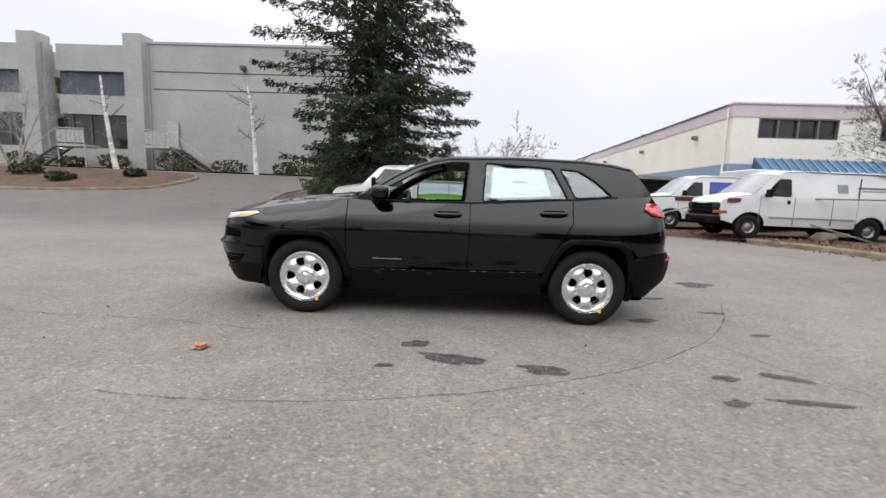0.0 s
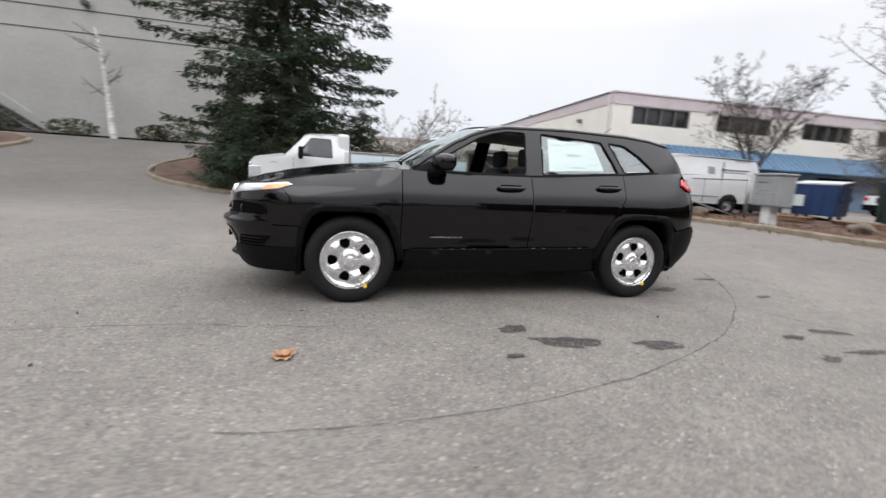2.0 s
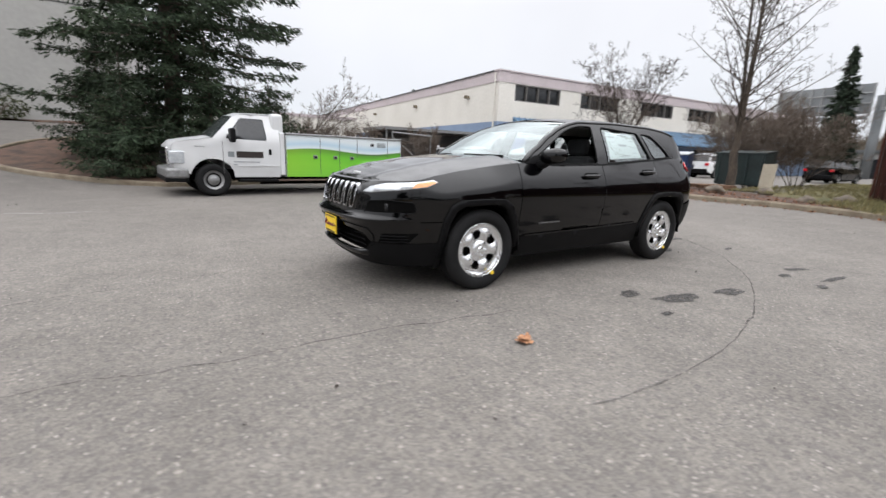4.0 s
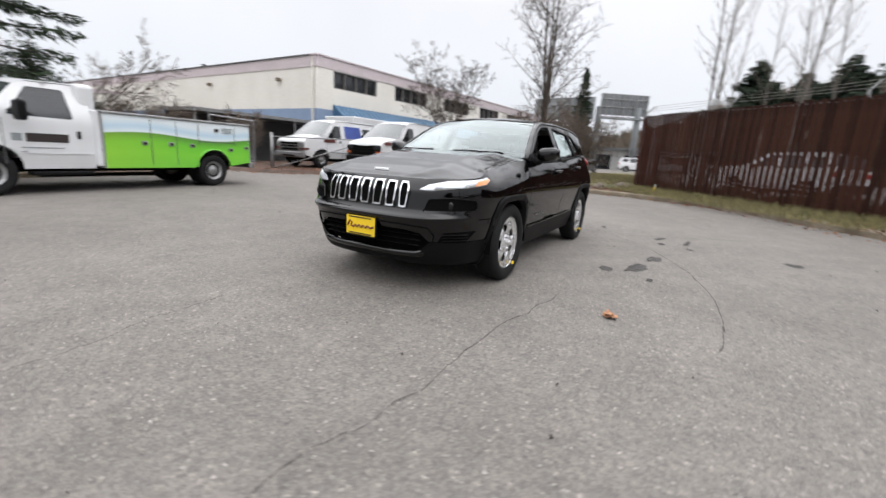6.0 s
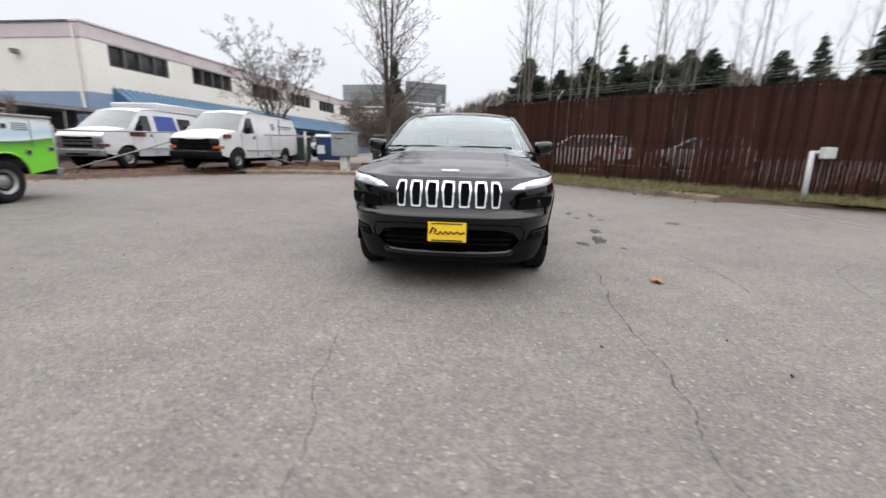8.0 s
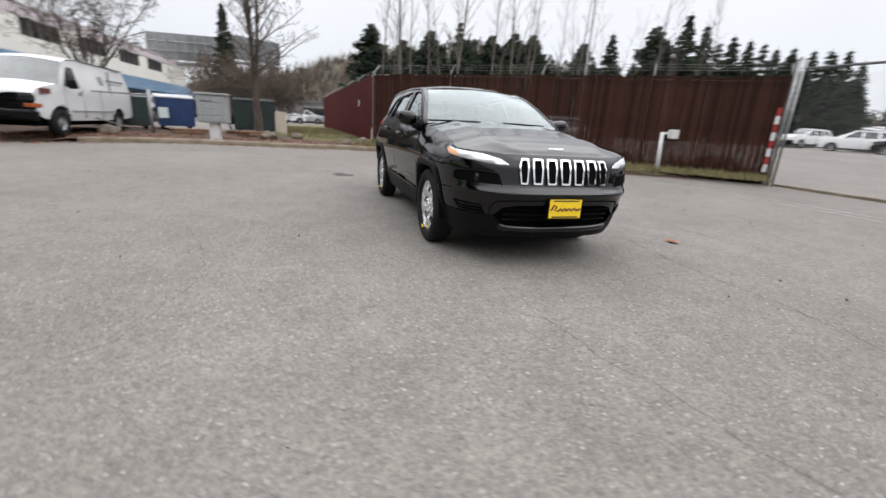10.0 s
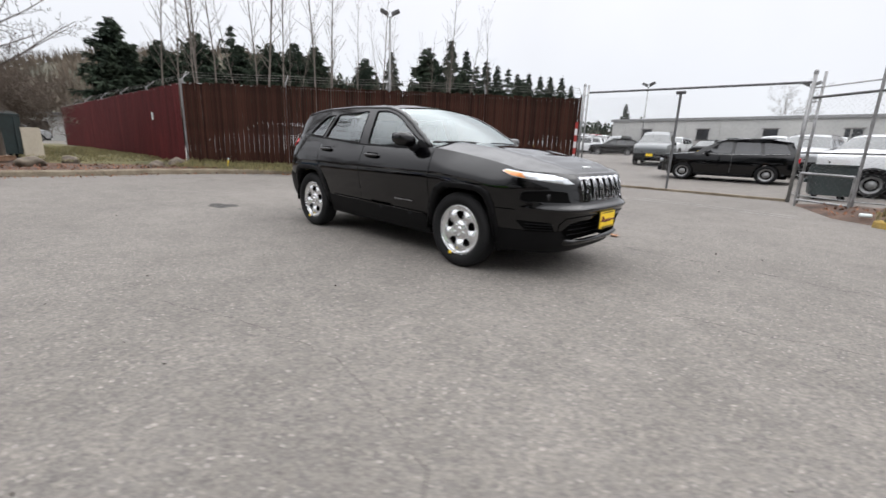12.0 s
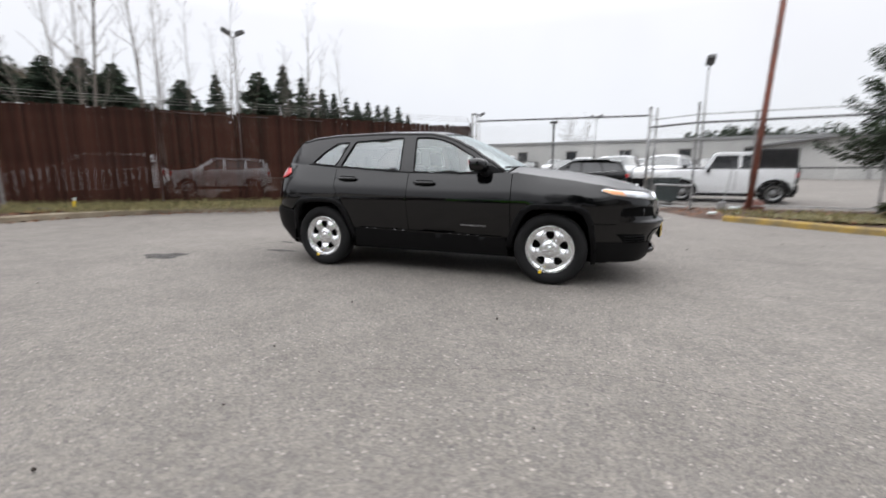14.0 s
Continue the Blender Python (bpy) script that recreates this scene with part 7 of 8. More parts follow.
for s in (1, -1):
    wall_ = part("body_side", patch(bodyp, lambda x, z, s=s: Vector((x, s * 1.02, z)), 0.15), M_wrap, truck, "utility body side with green hill graphic")
    for xx in (2.62, 3.18, 3.72, 4.72):
        part("seam", box(xx - 0.006, xx + 0.006, s * 1.02 - 0.006, s * 1.02 + 0.006, 0.52 if xx < 3.6 else 1.0, 1.48), M_concd, wall_)
    part("seam", box(3.74, 4.7, s * 1.02 - 0.006, s * 1.02 + 0.006, 1.06, 1.072), M_concd, wall_)
    for xx, zz in ((2.48, 0.98), (3.05, 0.98), (3.55, 0.97), (4.60, 0.90), (5.08, 0.96), (4.2, 1.36)):
        lt = part("latch", box(xx - 0.06, xx + 0.06, s * 1.025 - 0.015, s * 1.025 + 0.015, zz - 0.045, zz + 0.045, 0.012), M_galv, wall_, "small steel paddle latch")
        part("paddle", box(xx - 0.03, xx + 0.035, s * 1.032 - 0.012, s * 1.032 + 0.012, zz - 0.025, zz + 0.02), M_dark, lt)
    part("arch_lip", tube(bmesh.new(), [(x, s * 1.03, z) for x, z in rarch], 0.02, 6), M_wrap, wall_)
    part("body_rail", box(BX0, BX1, s * 0.99 - 0.06, s * 0.99 + 0.06, BZ1, BZ1 + 0.05, 0.015), M_galv, truck, "bright top rail")
    for k in range(4):
        part("sign_bar", box(4.36, 4.66, s * 1.024 - 0.006, s * 1.024 + 0.006, 1.30 + k * 0.035, 1.315 + k * 0.035), M_print, wall_)
    far_wheel(truck, 0.0, s * 0.87, 0.385, s, M_galv, 0.24, 0.58)
    far_wheel(truck, 4.12, s * 0.88, 0.385, s, M_galv, 0.24, 0.58)
    far_wheel(truck, 4.12, s * 0.60, 0.385, s, M_galv, 0.24, 0.58)
part("body_rear", box(BX1 - 0.03, BX1, -1.02, 1.02, 0.56, BZ1), M_vanw, truck)
part("body_front", box(BX0, BX0 + 0.03, -1.02, 1.02, BZ0, BZ1), M_vanw, truck)
part("bed_floor", box(BX0, BX1, -1.0, 1.0, 0.78, 0.84), M_dark, truck)
part("bin_wall", box(BX0, BX1, -0.58, -0.55, 0.8, BZ1), M_vanw, truck)
part("bin_wall", box(BX0, BX1, 0.55, 0.58, 0.8, BZ1), M_vanw, truck)
for s in (1, -1):
    part("bin_lid", box(BX0, BX1, s * 0.78 - 0.22, s * 0.78 + 0.22, BZ1 - 0.03, BZ1), M_galv, truck)
part("chassis", box(-0.8, 5.0, -0.45, 0.45, 0.36, 0.58, 0.02), M_dark, truck)
part("axle", tube(bmesh.new(), [(4.12, -0.8, 0.385), (4.12, 0.8, 0.385)], 0.07, 8), M_dark, truck)
part("rear_bumper", box(5.2, 5.36, -0.98, 0.98, 0.44, 0.58, 0.02), M_galv, truck)
part("tail_lamp", box(5.19, 5.215, -0.98, -0.84, 1.0, 1.12), M_redl, truck)


# cargo vans
def cargo_van(m, label, variant):
    v = thing("cargo_van", label, "van", m, "white vans by the planting strip")

    def hw(x, z):
        w = 0.99 - 0.05 * step(0.7, 0.35, z) - 0.17 * step(1.1, 2.1, z)
        return w * (1 - 0.13 * step(0.0, -0.85, x)) * (1 - 0.06 * step(4.4, 4.8, x))

    a1 = [(0.44 * math.cos(math.pi * (1 - k / 10)), 0.42 + 0.40 * math.sin(math.pi * k / 10)) for k in range(11)]
    a2 = [(3.43 + 0.42 * math.cos(math.pi * (1 - k / 10)), 0.42 + 0.38 * math.sin(math.pi * k / 10)) for k in range(11)]
    side_p = [(-0.80, 0.55), (-0.44, 0.45)] + a1[1:-1] + [(0.44, 0.42), (3.0, 0.42)] + a2[1:-1] + [(3.86, 0.45), (4.74, 0.52), (4.78, 1.2), (4.68, 1.85), (4.5, 2.0), (1.5, 2.05), (0.85, 2.0), (0.70, 1.93), (0.02, 1.33), (-0.45, 1.255), (-0.74, 1.175), (-0.84, 1.06)]
    fwin = rounded([(0.32, 1.31), (1.12, 1.29), (1.14, 1.83), (0.80, 1.83)], 0.05)
    wins = [fwin]
    shell(v, side_p, [(-0.80, 0.55, "p"), (-0.85, 1.06, "p"), (-0.75, 1.18, "p"), (-0.45, 1.265, "p"), (0.0, 1.34, "g"), (0.74, 1.95, "p"), (0.95, 2.03, "p"), (1.5, 2.07, "p"), (4.45, 2.04, "p"), (4.68, 1.86, "p"), (4.78, 1.2, "p"), (4.74, 0.52, "p")], hw, M_vanw, wins, 0.07)
    dk = variant == 2
    fb = part("front_bumper", box(-0.98, -0.78, -0.90, 0.90, 0.42, 0.66, 0.05, 3), M_clad if dk else M_galv, v, "dark plastic bumper" if dk else "dull steel bumper")
    part("bumper_slot", box(-0.99, -0.97, -0.4, 0.4, 0.46, 0.52), M_dark, fb)
    g = part("grille", box(-0.91, -0.80, -0.84, 0.84, 0.68, 1.07, 0.02), M_clad if dk else M_galv, v, "dark grille opening")
    for k in range(3):
        part("grille_gap", box(-0.92, -0.89, -0.54, 0.54, 0.71 + k * 0.12, 0.80 + k * 0.12), M_dark, g)
    part("grille_bar", box(-0.92, -0.9, -0.50, 0.50, 0.845, 0.865), M_vanw if not dk else M_clad, g)
    for s in (1, -1):
        part("headlamp", box(-0.93, -0.74, min(s * 0.57, s * 0.86), max(s * 0.57, s * 0.86), 0.90, 1.04, 0.015), M_galv if not dk else M_dglass, v)
        part("indicator", box(-0.93, -0.62, min(s * 0.66, s * 0.885), max(s * 0.66, s * 0.885), 0.74, 0.83, 0.01), M_amberd if dk else M_maroon, v, "orange indicator" if dk else "dull red indicator")
        mrr = part("door_mirror", box(0.30, 0.40, s * 1.16 - 0.10, s * 1.16 + 0.10, 1.26, 1.50, 0.03), M_clad, v)
        part("mirror_arm", tube(bmesh.new(), [(0.38, s * 0.92, 1.34), (0.36, s * 1.1, 1.36)], 0.03, 6), M_clad, mrr)
        for xx in (0.24, 1.22, 2.3):
            part("door_seam", box(xx - 0.006, xx + 0.006, s * 0.975 - 0.02, s * 0.975 + 0.021, 0.5, 1.28), M_concd, v)
        part("handle", box(1.0, 1.1, s * 0.985 - 0.012, s * 0.985 + 0.018, 1.08, 1.2, 0.01), M_clad, v)
        part("side_moulding", box(0.5, 2.95, s * 0.995 - 0.01, s * 0.995 + 0.01, 0.66, 0.70), M_print, v)
        far_wheel(v, 0.0, s * 0.86, 0.365, s, M_galv, 0.23, 0.5)
        far_wheel(v, 3.43, s * 0.86, 0.365, s, M_galv, 0.23, 0.5)
        if variant == 1:
            part("side_sheet", patch([(1.35, 1.28), (2.45, 1.30), (2.40, 1.86), (1.38, 1.86)], lambda x, z, s=s: Vector((x, s * (hw(x, z) + 0.012), z)), 0.2), M_bluep, v, "deep blue sheet over the side window")
            part("side_patch", box(0.10, 0.78, s * 0.985 - 0.02, s * 0.985 + 0.015, 1.10, 1.24), M_maroon, v, "maroon tape patch")
            part("side_window", patch(rounded([(2.55, 1.35), (3.3, 1.35), (3.3, 1.82), (2.55, 1.82)], 0.05), lambda x, z, s=s: Vector((x, s * (hw(x, z) + 0.01), z)), 0.2), M_dglass, v)
        else:
            part("side_patch", box(-0.66, 0.12, s * 0.93 - 0.02, s * 0.93 + 0.045, 1.09, 1.21), M_maroon, v, "rusty red exposed wing edge")
            for k in range(4):
                part("sign_bar", box(3.0 + 0.1 * (k % 2), 4.2 - 0.12 * k, s * 0.90, s * 0.925, 1.62 - k * 0.10, 1.66 - k * 0.10) if s > 0 else box(3.0 + 0.1 * (k % 2), 4.2 - 0.12 * k, -0.925, -0.90, 1.62 - k * 0.10, 1.66 - k * 0.10), M_print, v, "grey lettering bar")
            part("side_window", patch(rounded([(2.42, 1.46), (2.72, 1.46), (2.72, 1.72), (2.42, 1.72)], 0.03), lambda x, z, s=s: Vector((x, s * (hw(x, z) + 0.01), z)), 0.2), M_print, v)
            part("door_seam", box(3.0, 3.012, s * 0.97 - 0.02, s * 0.97 + 0.021, 0.5, 1.9), M_concd, v)
    part("chassis", box(-0.6, 4.6, -0.7, 0.7, 0.28, 0.5, 0.02), M_dark, v)
    part("rear_bumper", box(4.76, 4.9, -0.92, 0.92, 0.42, 0.58, 0.03), M_clad, v)
    part("tail_lamp", box(4.70, 4.77, -0.95, -0.86, 0.9, 1.3), M_redl, v)
    return v


M_bluep = mat("deep_blue_sheet", (0.03, 0.06, 0.26), 0.5, var=0.15)
M_maroon = mat("maroon_patch", (0.115, 0.028, 0.022), 0.8, var=0.3)
cargo_van(Matrix.Translation((8.95, 8.15, 0.21)) @ Matrix.Rotation(radians(-2), 4, "Z") @ Matrix.Translation((0, 0.97, 0)), "white cargo van with a stripped black front end", 2)
cargo_van(Matrix.Translation((8.4, 11.75, 0.2)) @ Matrix.Rotation(radians(-2), 4, "Z") @ Matrix.Translation((0, 0.97, 0)), "older white van with a blue side sheet", 1)
bt = thing("box_trailer", "plain white box trailer behind the vans", "trailer")
part("box_body", box(12.7, 18.2, 13.9, 16.0, 0.75, 2.78, 0.05), M_vanw, bt)
part("bed_frame", box(12.7, 18.2, 14.1, 15.8, 0.6, 0.75), M_dark, bt)
for xx in (13.7, 17.0):
    far_wheel(bt, xx, 14.15, 0.42, -1, None, 0.24, 0.55).location.z += 0.2
    far_wheel(bt, xx, 15.75, 0.42, 1, None, 0.24, 0.55).location.z += 0.2


# cars in the dealer's lot
def lot_car(m, label, paint, tall=1.0, boxy=False):
    c = thing("parked_car", label, "car", m, "cars in the fenced lot")

    def hw(x, z):
        w = 0.91 - 0.05 * step(0.6, 0.3, z) - (0.10 if boxy else 0.24) * step(0.95, 1.65, z)
        return w * (1 - 0.14 * step(-1.7, -2.3, x)) * (1 - 0.08 * step(2.0, 2.35, x))

    a1 = [(-1.4 + 0.42 * math.cos(math.pi * (1 - k / 8)), 0.36 + 0.40 * math.sin(math.pi * k / 8)) for k in range(9)]
    a2 = [(1.4 + 0.42 * math.cos(math.pi * (1 - k / 8)), 0.36 + 0.40 * math.sin(math.pi * k / 8)) for k in range(9)]
    H = 1.70 * tall
    if boxy:
        topl = [(-1.90, 0.5), (-1.94, 1.08), (-1.8, 1.14), (-0.75, 1.17), (-0.45, 1.72), (-0.3, 1.78), (1.80, 1.78), (1.93, 1.72), (1.95, 1.15), (1.93, 0.5)]
        wins = [rounded([(-0.62, 1.2), (0.3, 1.2), (0.3, 1.68), (-0.38, 1.68)], 0.04), rounded([(0.4, 1.2), (1.15, 1.2), (1.15, 1.68), (0.4, 1.68)], 0.04), rounded([(1.24, 1.2), (1.82, 1.2), (1.82, 1.68), (1.24, 1.68)], 0.04)]
        kinds = ["p", "p", "p", "g", "p", "p", "p", "b", "p", "p"]
    else:
        topl = [(-2.28, 0.5), (-2.32, 0.92), (-2.15, 1.04), (-1.05, 1.16), (-0.35, 1.62), (0.0, H), (1.4, H), (2.0, H - 0.10), (2.24, 1.15), (2.28, 0.5)]
        wins = [rounded([(-0.76, 1.17), (0.2, 1.15), (0.2, H - 0.10), (-0.14, H - 0.11)], 0.04), rounded([(0.3, 1.12), (1.15, 1.15), (1.05, H - 0.12), (0.3, H - 0.11)], 0.04), rounded([(1.25, 1.18), (2.0, 1.22), (1.82, H - 0.17), (1.16, H - 0.11)], 0.04)]
        kinds = ["p", "p", "p", "g", "p", "p", "p", "b", "p", "p"]
    fo = 0.30 if boxy else 0.0
    side_p = [(-2.2 + fo, 0.34)] + [(-1.82, 0.30)] + a1[1:-1] + [(-0.98, 0.28), (0.98, 0.28)] + a2[1:-1] + [(1.82, 0.32)] + list(reversed([(x, z) for x, z in topl]))
    shell(c, side_p, [(x, z, k) for (x, z), k in zip(topl, kinds)], hw, paint, wins, 0.05, 0.16, nv=6)
    part("bumper", box(-2.36 + fo, -2.2 + fo, -0.82, 0.82, 0.34, 0.62, 0.05), M_clad, c)
    part("bumper", box(2.2 - fo, 2.36 - fo, -0.84, 0.84, 0.34, 0.66, 0.05), M_clad, c)
    part("grille", box(-2.34 + fo, -2.26 + fo, -0.42, 0.42, 0.68, 0.88, 0.02), M_dark, c)
    part("plate", box(-2.39 + fo, -2.36 + fo, -0.16, 0.16, 0.46, 0.60), M_yellow, c, "yellow dealer plate")
    part("underbody", box(-2.0, 2.0, -0.7, 0.7, 0.22, 0.5), M_dark, c)
    for s in (1, -1):
        part("headlamp", box(-2.30 + fo, -2.12 + fo, min(s * 0.50, s * 0.80), max(s * 0.50, s * 0.80), 0.74, 0.88, 0.02), M_lampw, c)
        part("tail_lamp", box(2.16 - fo, 2.32 - fo, min(s * 0.62, s * 0.86), max(s * 0.62, s * 0.86), 0.88, 1.06, 0.02), M_redl, c)
        part("door_mirror", box(-0.66, -0.54, min(s * 0.9, s * 1.08), max(s * 0.9, s * 1.08), 1.08, 1.22, 0.03), M_clad, c)
        if not boxy:
            part("belt_trim", tube(bmesh.new(), [(-0.74, s * 0.90, 1.125), (0.3, s * 0.905, 1.115), (1.2, s * 0.90, 1.14), (2.0, s * 0.875, 1.19)], 0.011, 5), M_galv, c, "bright belt moulding")
        part("door_seam", box(0.24, 0.252, s * 0.90 - 0.02, s * 0.90 + 0.019, 0.4, 1.1), M_concd, c)
        part("sill", box(-0.95, 0.95, s * 0.88 - 0.03, s * 0.88 + 0.03, 0.24, 0.34, 0.01), M_clad, c)
        part("rail", tube(bmesh.new(), [(-0.1, s * 0.62, H + 0.03), (1.5, s * 0.62, H + 0.02)], 0.018, 5), M_clad, c) if not boxy else None
        far_wheel(c, -1.4, s * 0.80, 0.365, s, M_galv, 0.22, 0.66)
        far_wheel(c, 1.4, s * 0.80, 0.365, s, M_galv, 0.22, 0.66)
    if boxy:
        part("soft_top", box(0.93, 1.98, -0.90, 0.90, 1.20, 1.89, 0.06, 3), M_clad, c, "black soft top")
        for s in (1, -1):
            for wx in (-1.4, 1.4):
                part("flare", tube(bmesh.new(), [(wx + 0.47 * math.cos(math.pi * k / 8), s * 0.93, 0.36 + 0.44 * math.sin(math.pi * k / 8)) for k in range(9)], 0.06, 6), M_clad, c)
        sw_ = new("spare_wheel")
        sw_.parent = c
        sw_.matrix_basis = Matrix.Translation((2.06, 0, 1.0))
        part("tyre", lathe(bmesh.new(), [(0.0, 0.1), (0.2, 0.11), (0.34, 0.08), (0.36, 0.0), (0.34, -0.1)], 20, "x"), M_rubber, sw_)
    return c


PAINTS = {"white": mat("lot_white_paint", (0.72, 0.73, 0.74), 0.3, var=0.04, coat=0.6), "black": M_paint,
          "grey": mat("lot_grey_paint", (0.11, 0.12, 0.125), 0.3, metal=0.3, var=0.05, coat=0.6),
          "silver": mat("lot_silver_paint", (0.42, 0.43, 0.44), 0.3, metal=0.4, var=0.05, coat=0.6),
          "red": mat("lot_red_paint", (0.28, 0.02, 0.02), 0.3, var=0.05, coat=0.6)}


def spot(x, y, turn):
    return Matrix.Translation((x, y, ground_z(x, y) - 0.02)) @ Matrix.Rotation(radians(turn), 4, "Z")


# heading: 180 faces east, 90 turns its front to the south, 270 to the north
lot_car(spot(-5.8, -13.2, 171) @ Matrix.Scale(0.96, 4), "white boxy four-door off-roader with a black soft top", PAINTS["white"], boxy=True)
suv = {"black": lot_car(spot(-0.4, -15.3, 184) @ Matrix.Diagonal((0.93, 0.93, 0.87, 1)), "black sport utility car parked broadside in the fenced lot", PAINTS["black"], 1.02),
       "grey": lot_car(spot(4.6, -22.8, 281), "dark grey sport utility car facing the gate", PAINTS["grey"], 1.05),
       "white": lot_car(spot(17.2, -38.6, 205), "white sport utility car parked in the lot", PAINTS["white"]),
       "silver": lot_car(spot(-2.4, -20.4, 262), "silver sport utility car in the lot", PAINTS["silver"]),
       "red": lot_car(spot(-5.4, -24.5, 262), "red sport utility car in the lot", PAINTS["red"])}
crng = random.Random(5)
for col, x, y, turn in (("black", 13.2, -37.5, 200), ("white", -4.4, -18.8, 250),
                        ("white", 16.1, -5.2, 226), ("silver", 16.2, -10.8, 227)):
    copy_thing(suv[col], spot(x, y, turn))
for row, (yy, xa) in enumerate(((-26.5, 1), (-32.0, 3), (-43.0, 24), (-48.5, 28), (-54.5, 32), (-61.0, 34))):
    for k in range(15):
        if crng.random() < 0.1 or xa - k * 2.9 < -8:
            continue
        copy_thing(suv[crng.choice(("white", "white", "silver", "grey", "black", "white", "red") if row else ("white", "grey", "black", "silver", "white"))],
                   spot(xa - k * 2.9 + crng.uniform(-0.2, 0.2), yy + crng.uniform(-0.3, 0.3), 265 + crng.uniform(-3, 3)))
# by the street beyond the bins
copy_thing(suv["white"], spot(30.0, 12.0, 170))
copy_thing(suv["black"], spot(33.5, 6.5, 175))
copy_thing(suv["white"], spot(52.0, 4.0, 95))
copy_thing(suv["silver"], spot(55.0, 1.8, 95))
copy_thing(suv["grey"], spot(18.2, 12.2, 200))


# ---- small structures and street furniture ----
M_mail = mat("grey_painted_mailbox", (0.264, 0.2728, 0.2728), 0.55, var=0.1, scale=2)
M_navy = mat("blue_dumpster_paint", (0.010, 0.038, 0.125), 0.5, var=0.25, scale=2, fine=15, col2=(0.008, 0.024, 0.085))
M_dgreen = mat("dark_green_dumpster_paint", (0.014, 0.026, 0.026), 0.5, var=0.25, scale=2, fine=15)
M_lid = mat("pale_plastic_lid", (0.50, 0.52, 0.54), 0.5, var=0.1)
M_ply = mat("weathered_plywood", (0.42, 0.37, 0.29), 0.85, var=0.15, scale=2, axis=(1, 1, 0.3))
M_pallet = mat("old_pallet_wood", (0.20, 0.115, 0.07), 0.9, var=0.25, scale=4)
M_rock = mat("grey_brown_boulder", (0.16, 0.13, 0.10), 0.9, var=0.3, scale=3, fine=20, bump=0.6)
M_leafm = mat("dry_brown_leaf", (0.378, 0.198, 0.099), 0.8, var=0.3, scale=25, fine=120, col2=(0.243, 0.108, 0.054))
M_litter = mat("fallen_leaves", (0.20, 0.085, 0.04), 0.9, var=0.3, rand=0.6, island=True, col2=(0.11, 0.05, 0.03))
M_blade = mat("grass_blades", (0.22, 0.185, 0.085), 0.85, var=0.2, rand=0.5, island=True, col2=(0.125, 0.12, 0.05))
M_bill = mat("billboard_back", (0.17, 0.18, 0.185), 0.8, var=0.15, scale=0.6)
M_orange = mat("orange_cone", (0.75, 0.20, 0.02), 0.6)

mb = thing("cluster_mailbox", "grey metal cluster mailbox on a pale pedestal", "mailbox", Matrix.Translation((10.15, 4.72, ground_z(10.1, 4.7) + 0.05)) @ Matrix.Rotation(radians(-8), 4, "Z"))
part("pedestal", box(-0.14, 0.14, -0.14, 0.14, 0.0, 0.62, 0.02), M_postw, mb, "pale square pedestal")
part("plinth", box(-0.22, 0.22, -0.24, 0.24, -0.08, 0.05, 0.02), M_conc, mb)
cab_ = part("cabinet", box(-0.24, 0.24, -0.42, 0.42, 0.58, 1.40, 0.02), M_mail, mb)
part("hood", box(-0.28, 0.26, -0.45, 0.45, 1.40, 1.46, 0.015), M_mail, mb)
for r_ in range(4):
    for c_ in range(3):
        dd_ = part("mail_door", box(-0.252, -0.240, -0.40 + c_ * 0.27, -0.14 + c_ * 0.27, 0.62 + r_ * 0.19, 0.79 + r_ * 0.19, 0.004), M_mail, cab_)
        part("lock", box(-0.258, -0.252, -0.30 + c_ * 0.27, -0.27 + c_ * 0.27, 0.70 + r_ * 0.19, 0.72 + r_ * 0.19), M_concd, dd_)
part("mail_slot", box(-0.256, -0.24, -0.05, 0.30, 1.20, 1.23), M_concd, cab_)


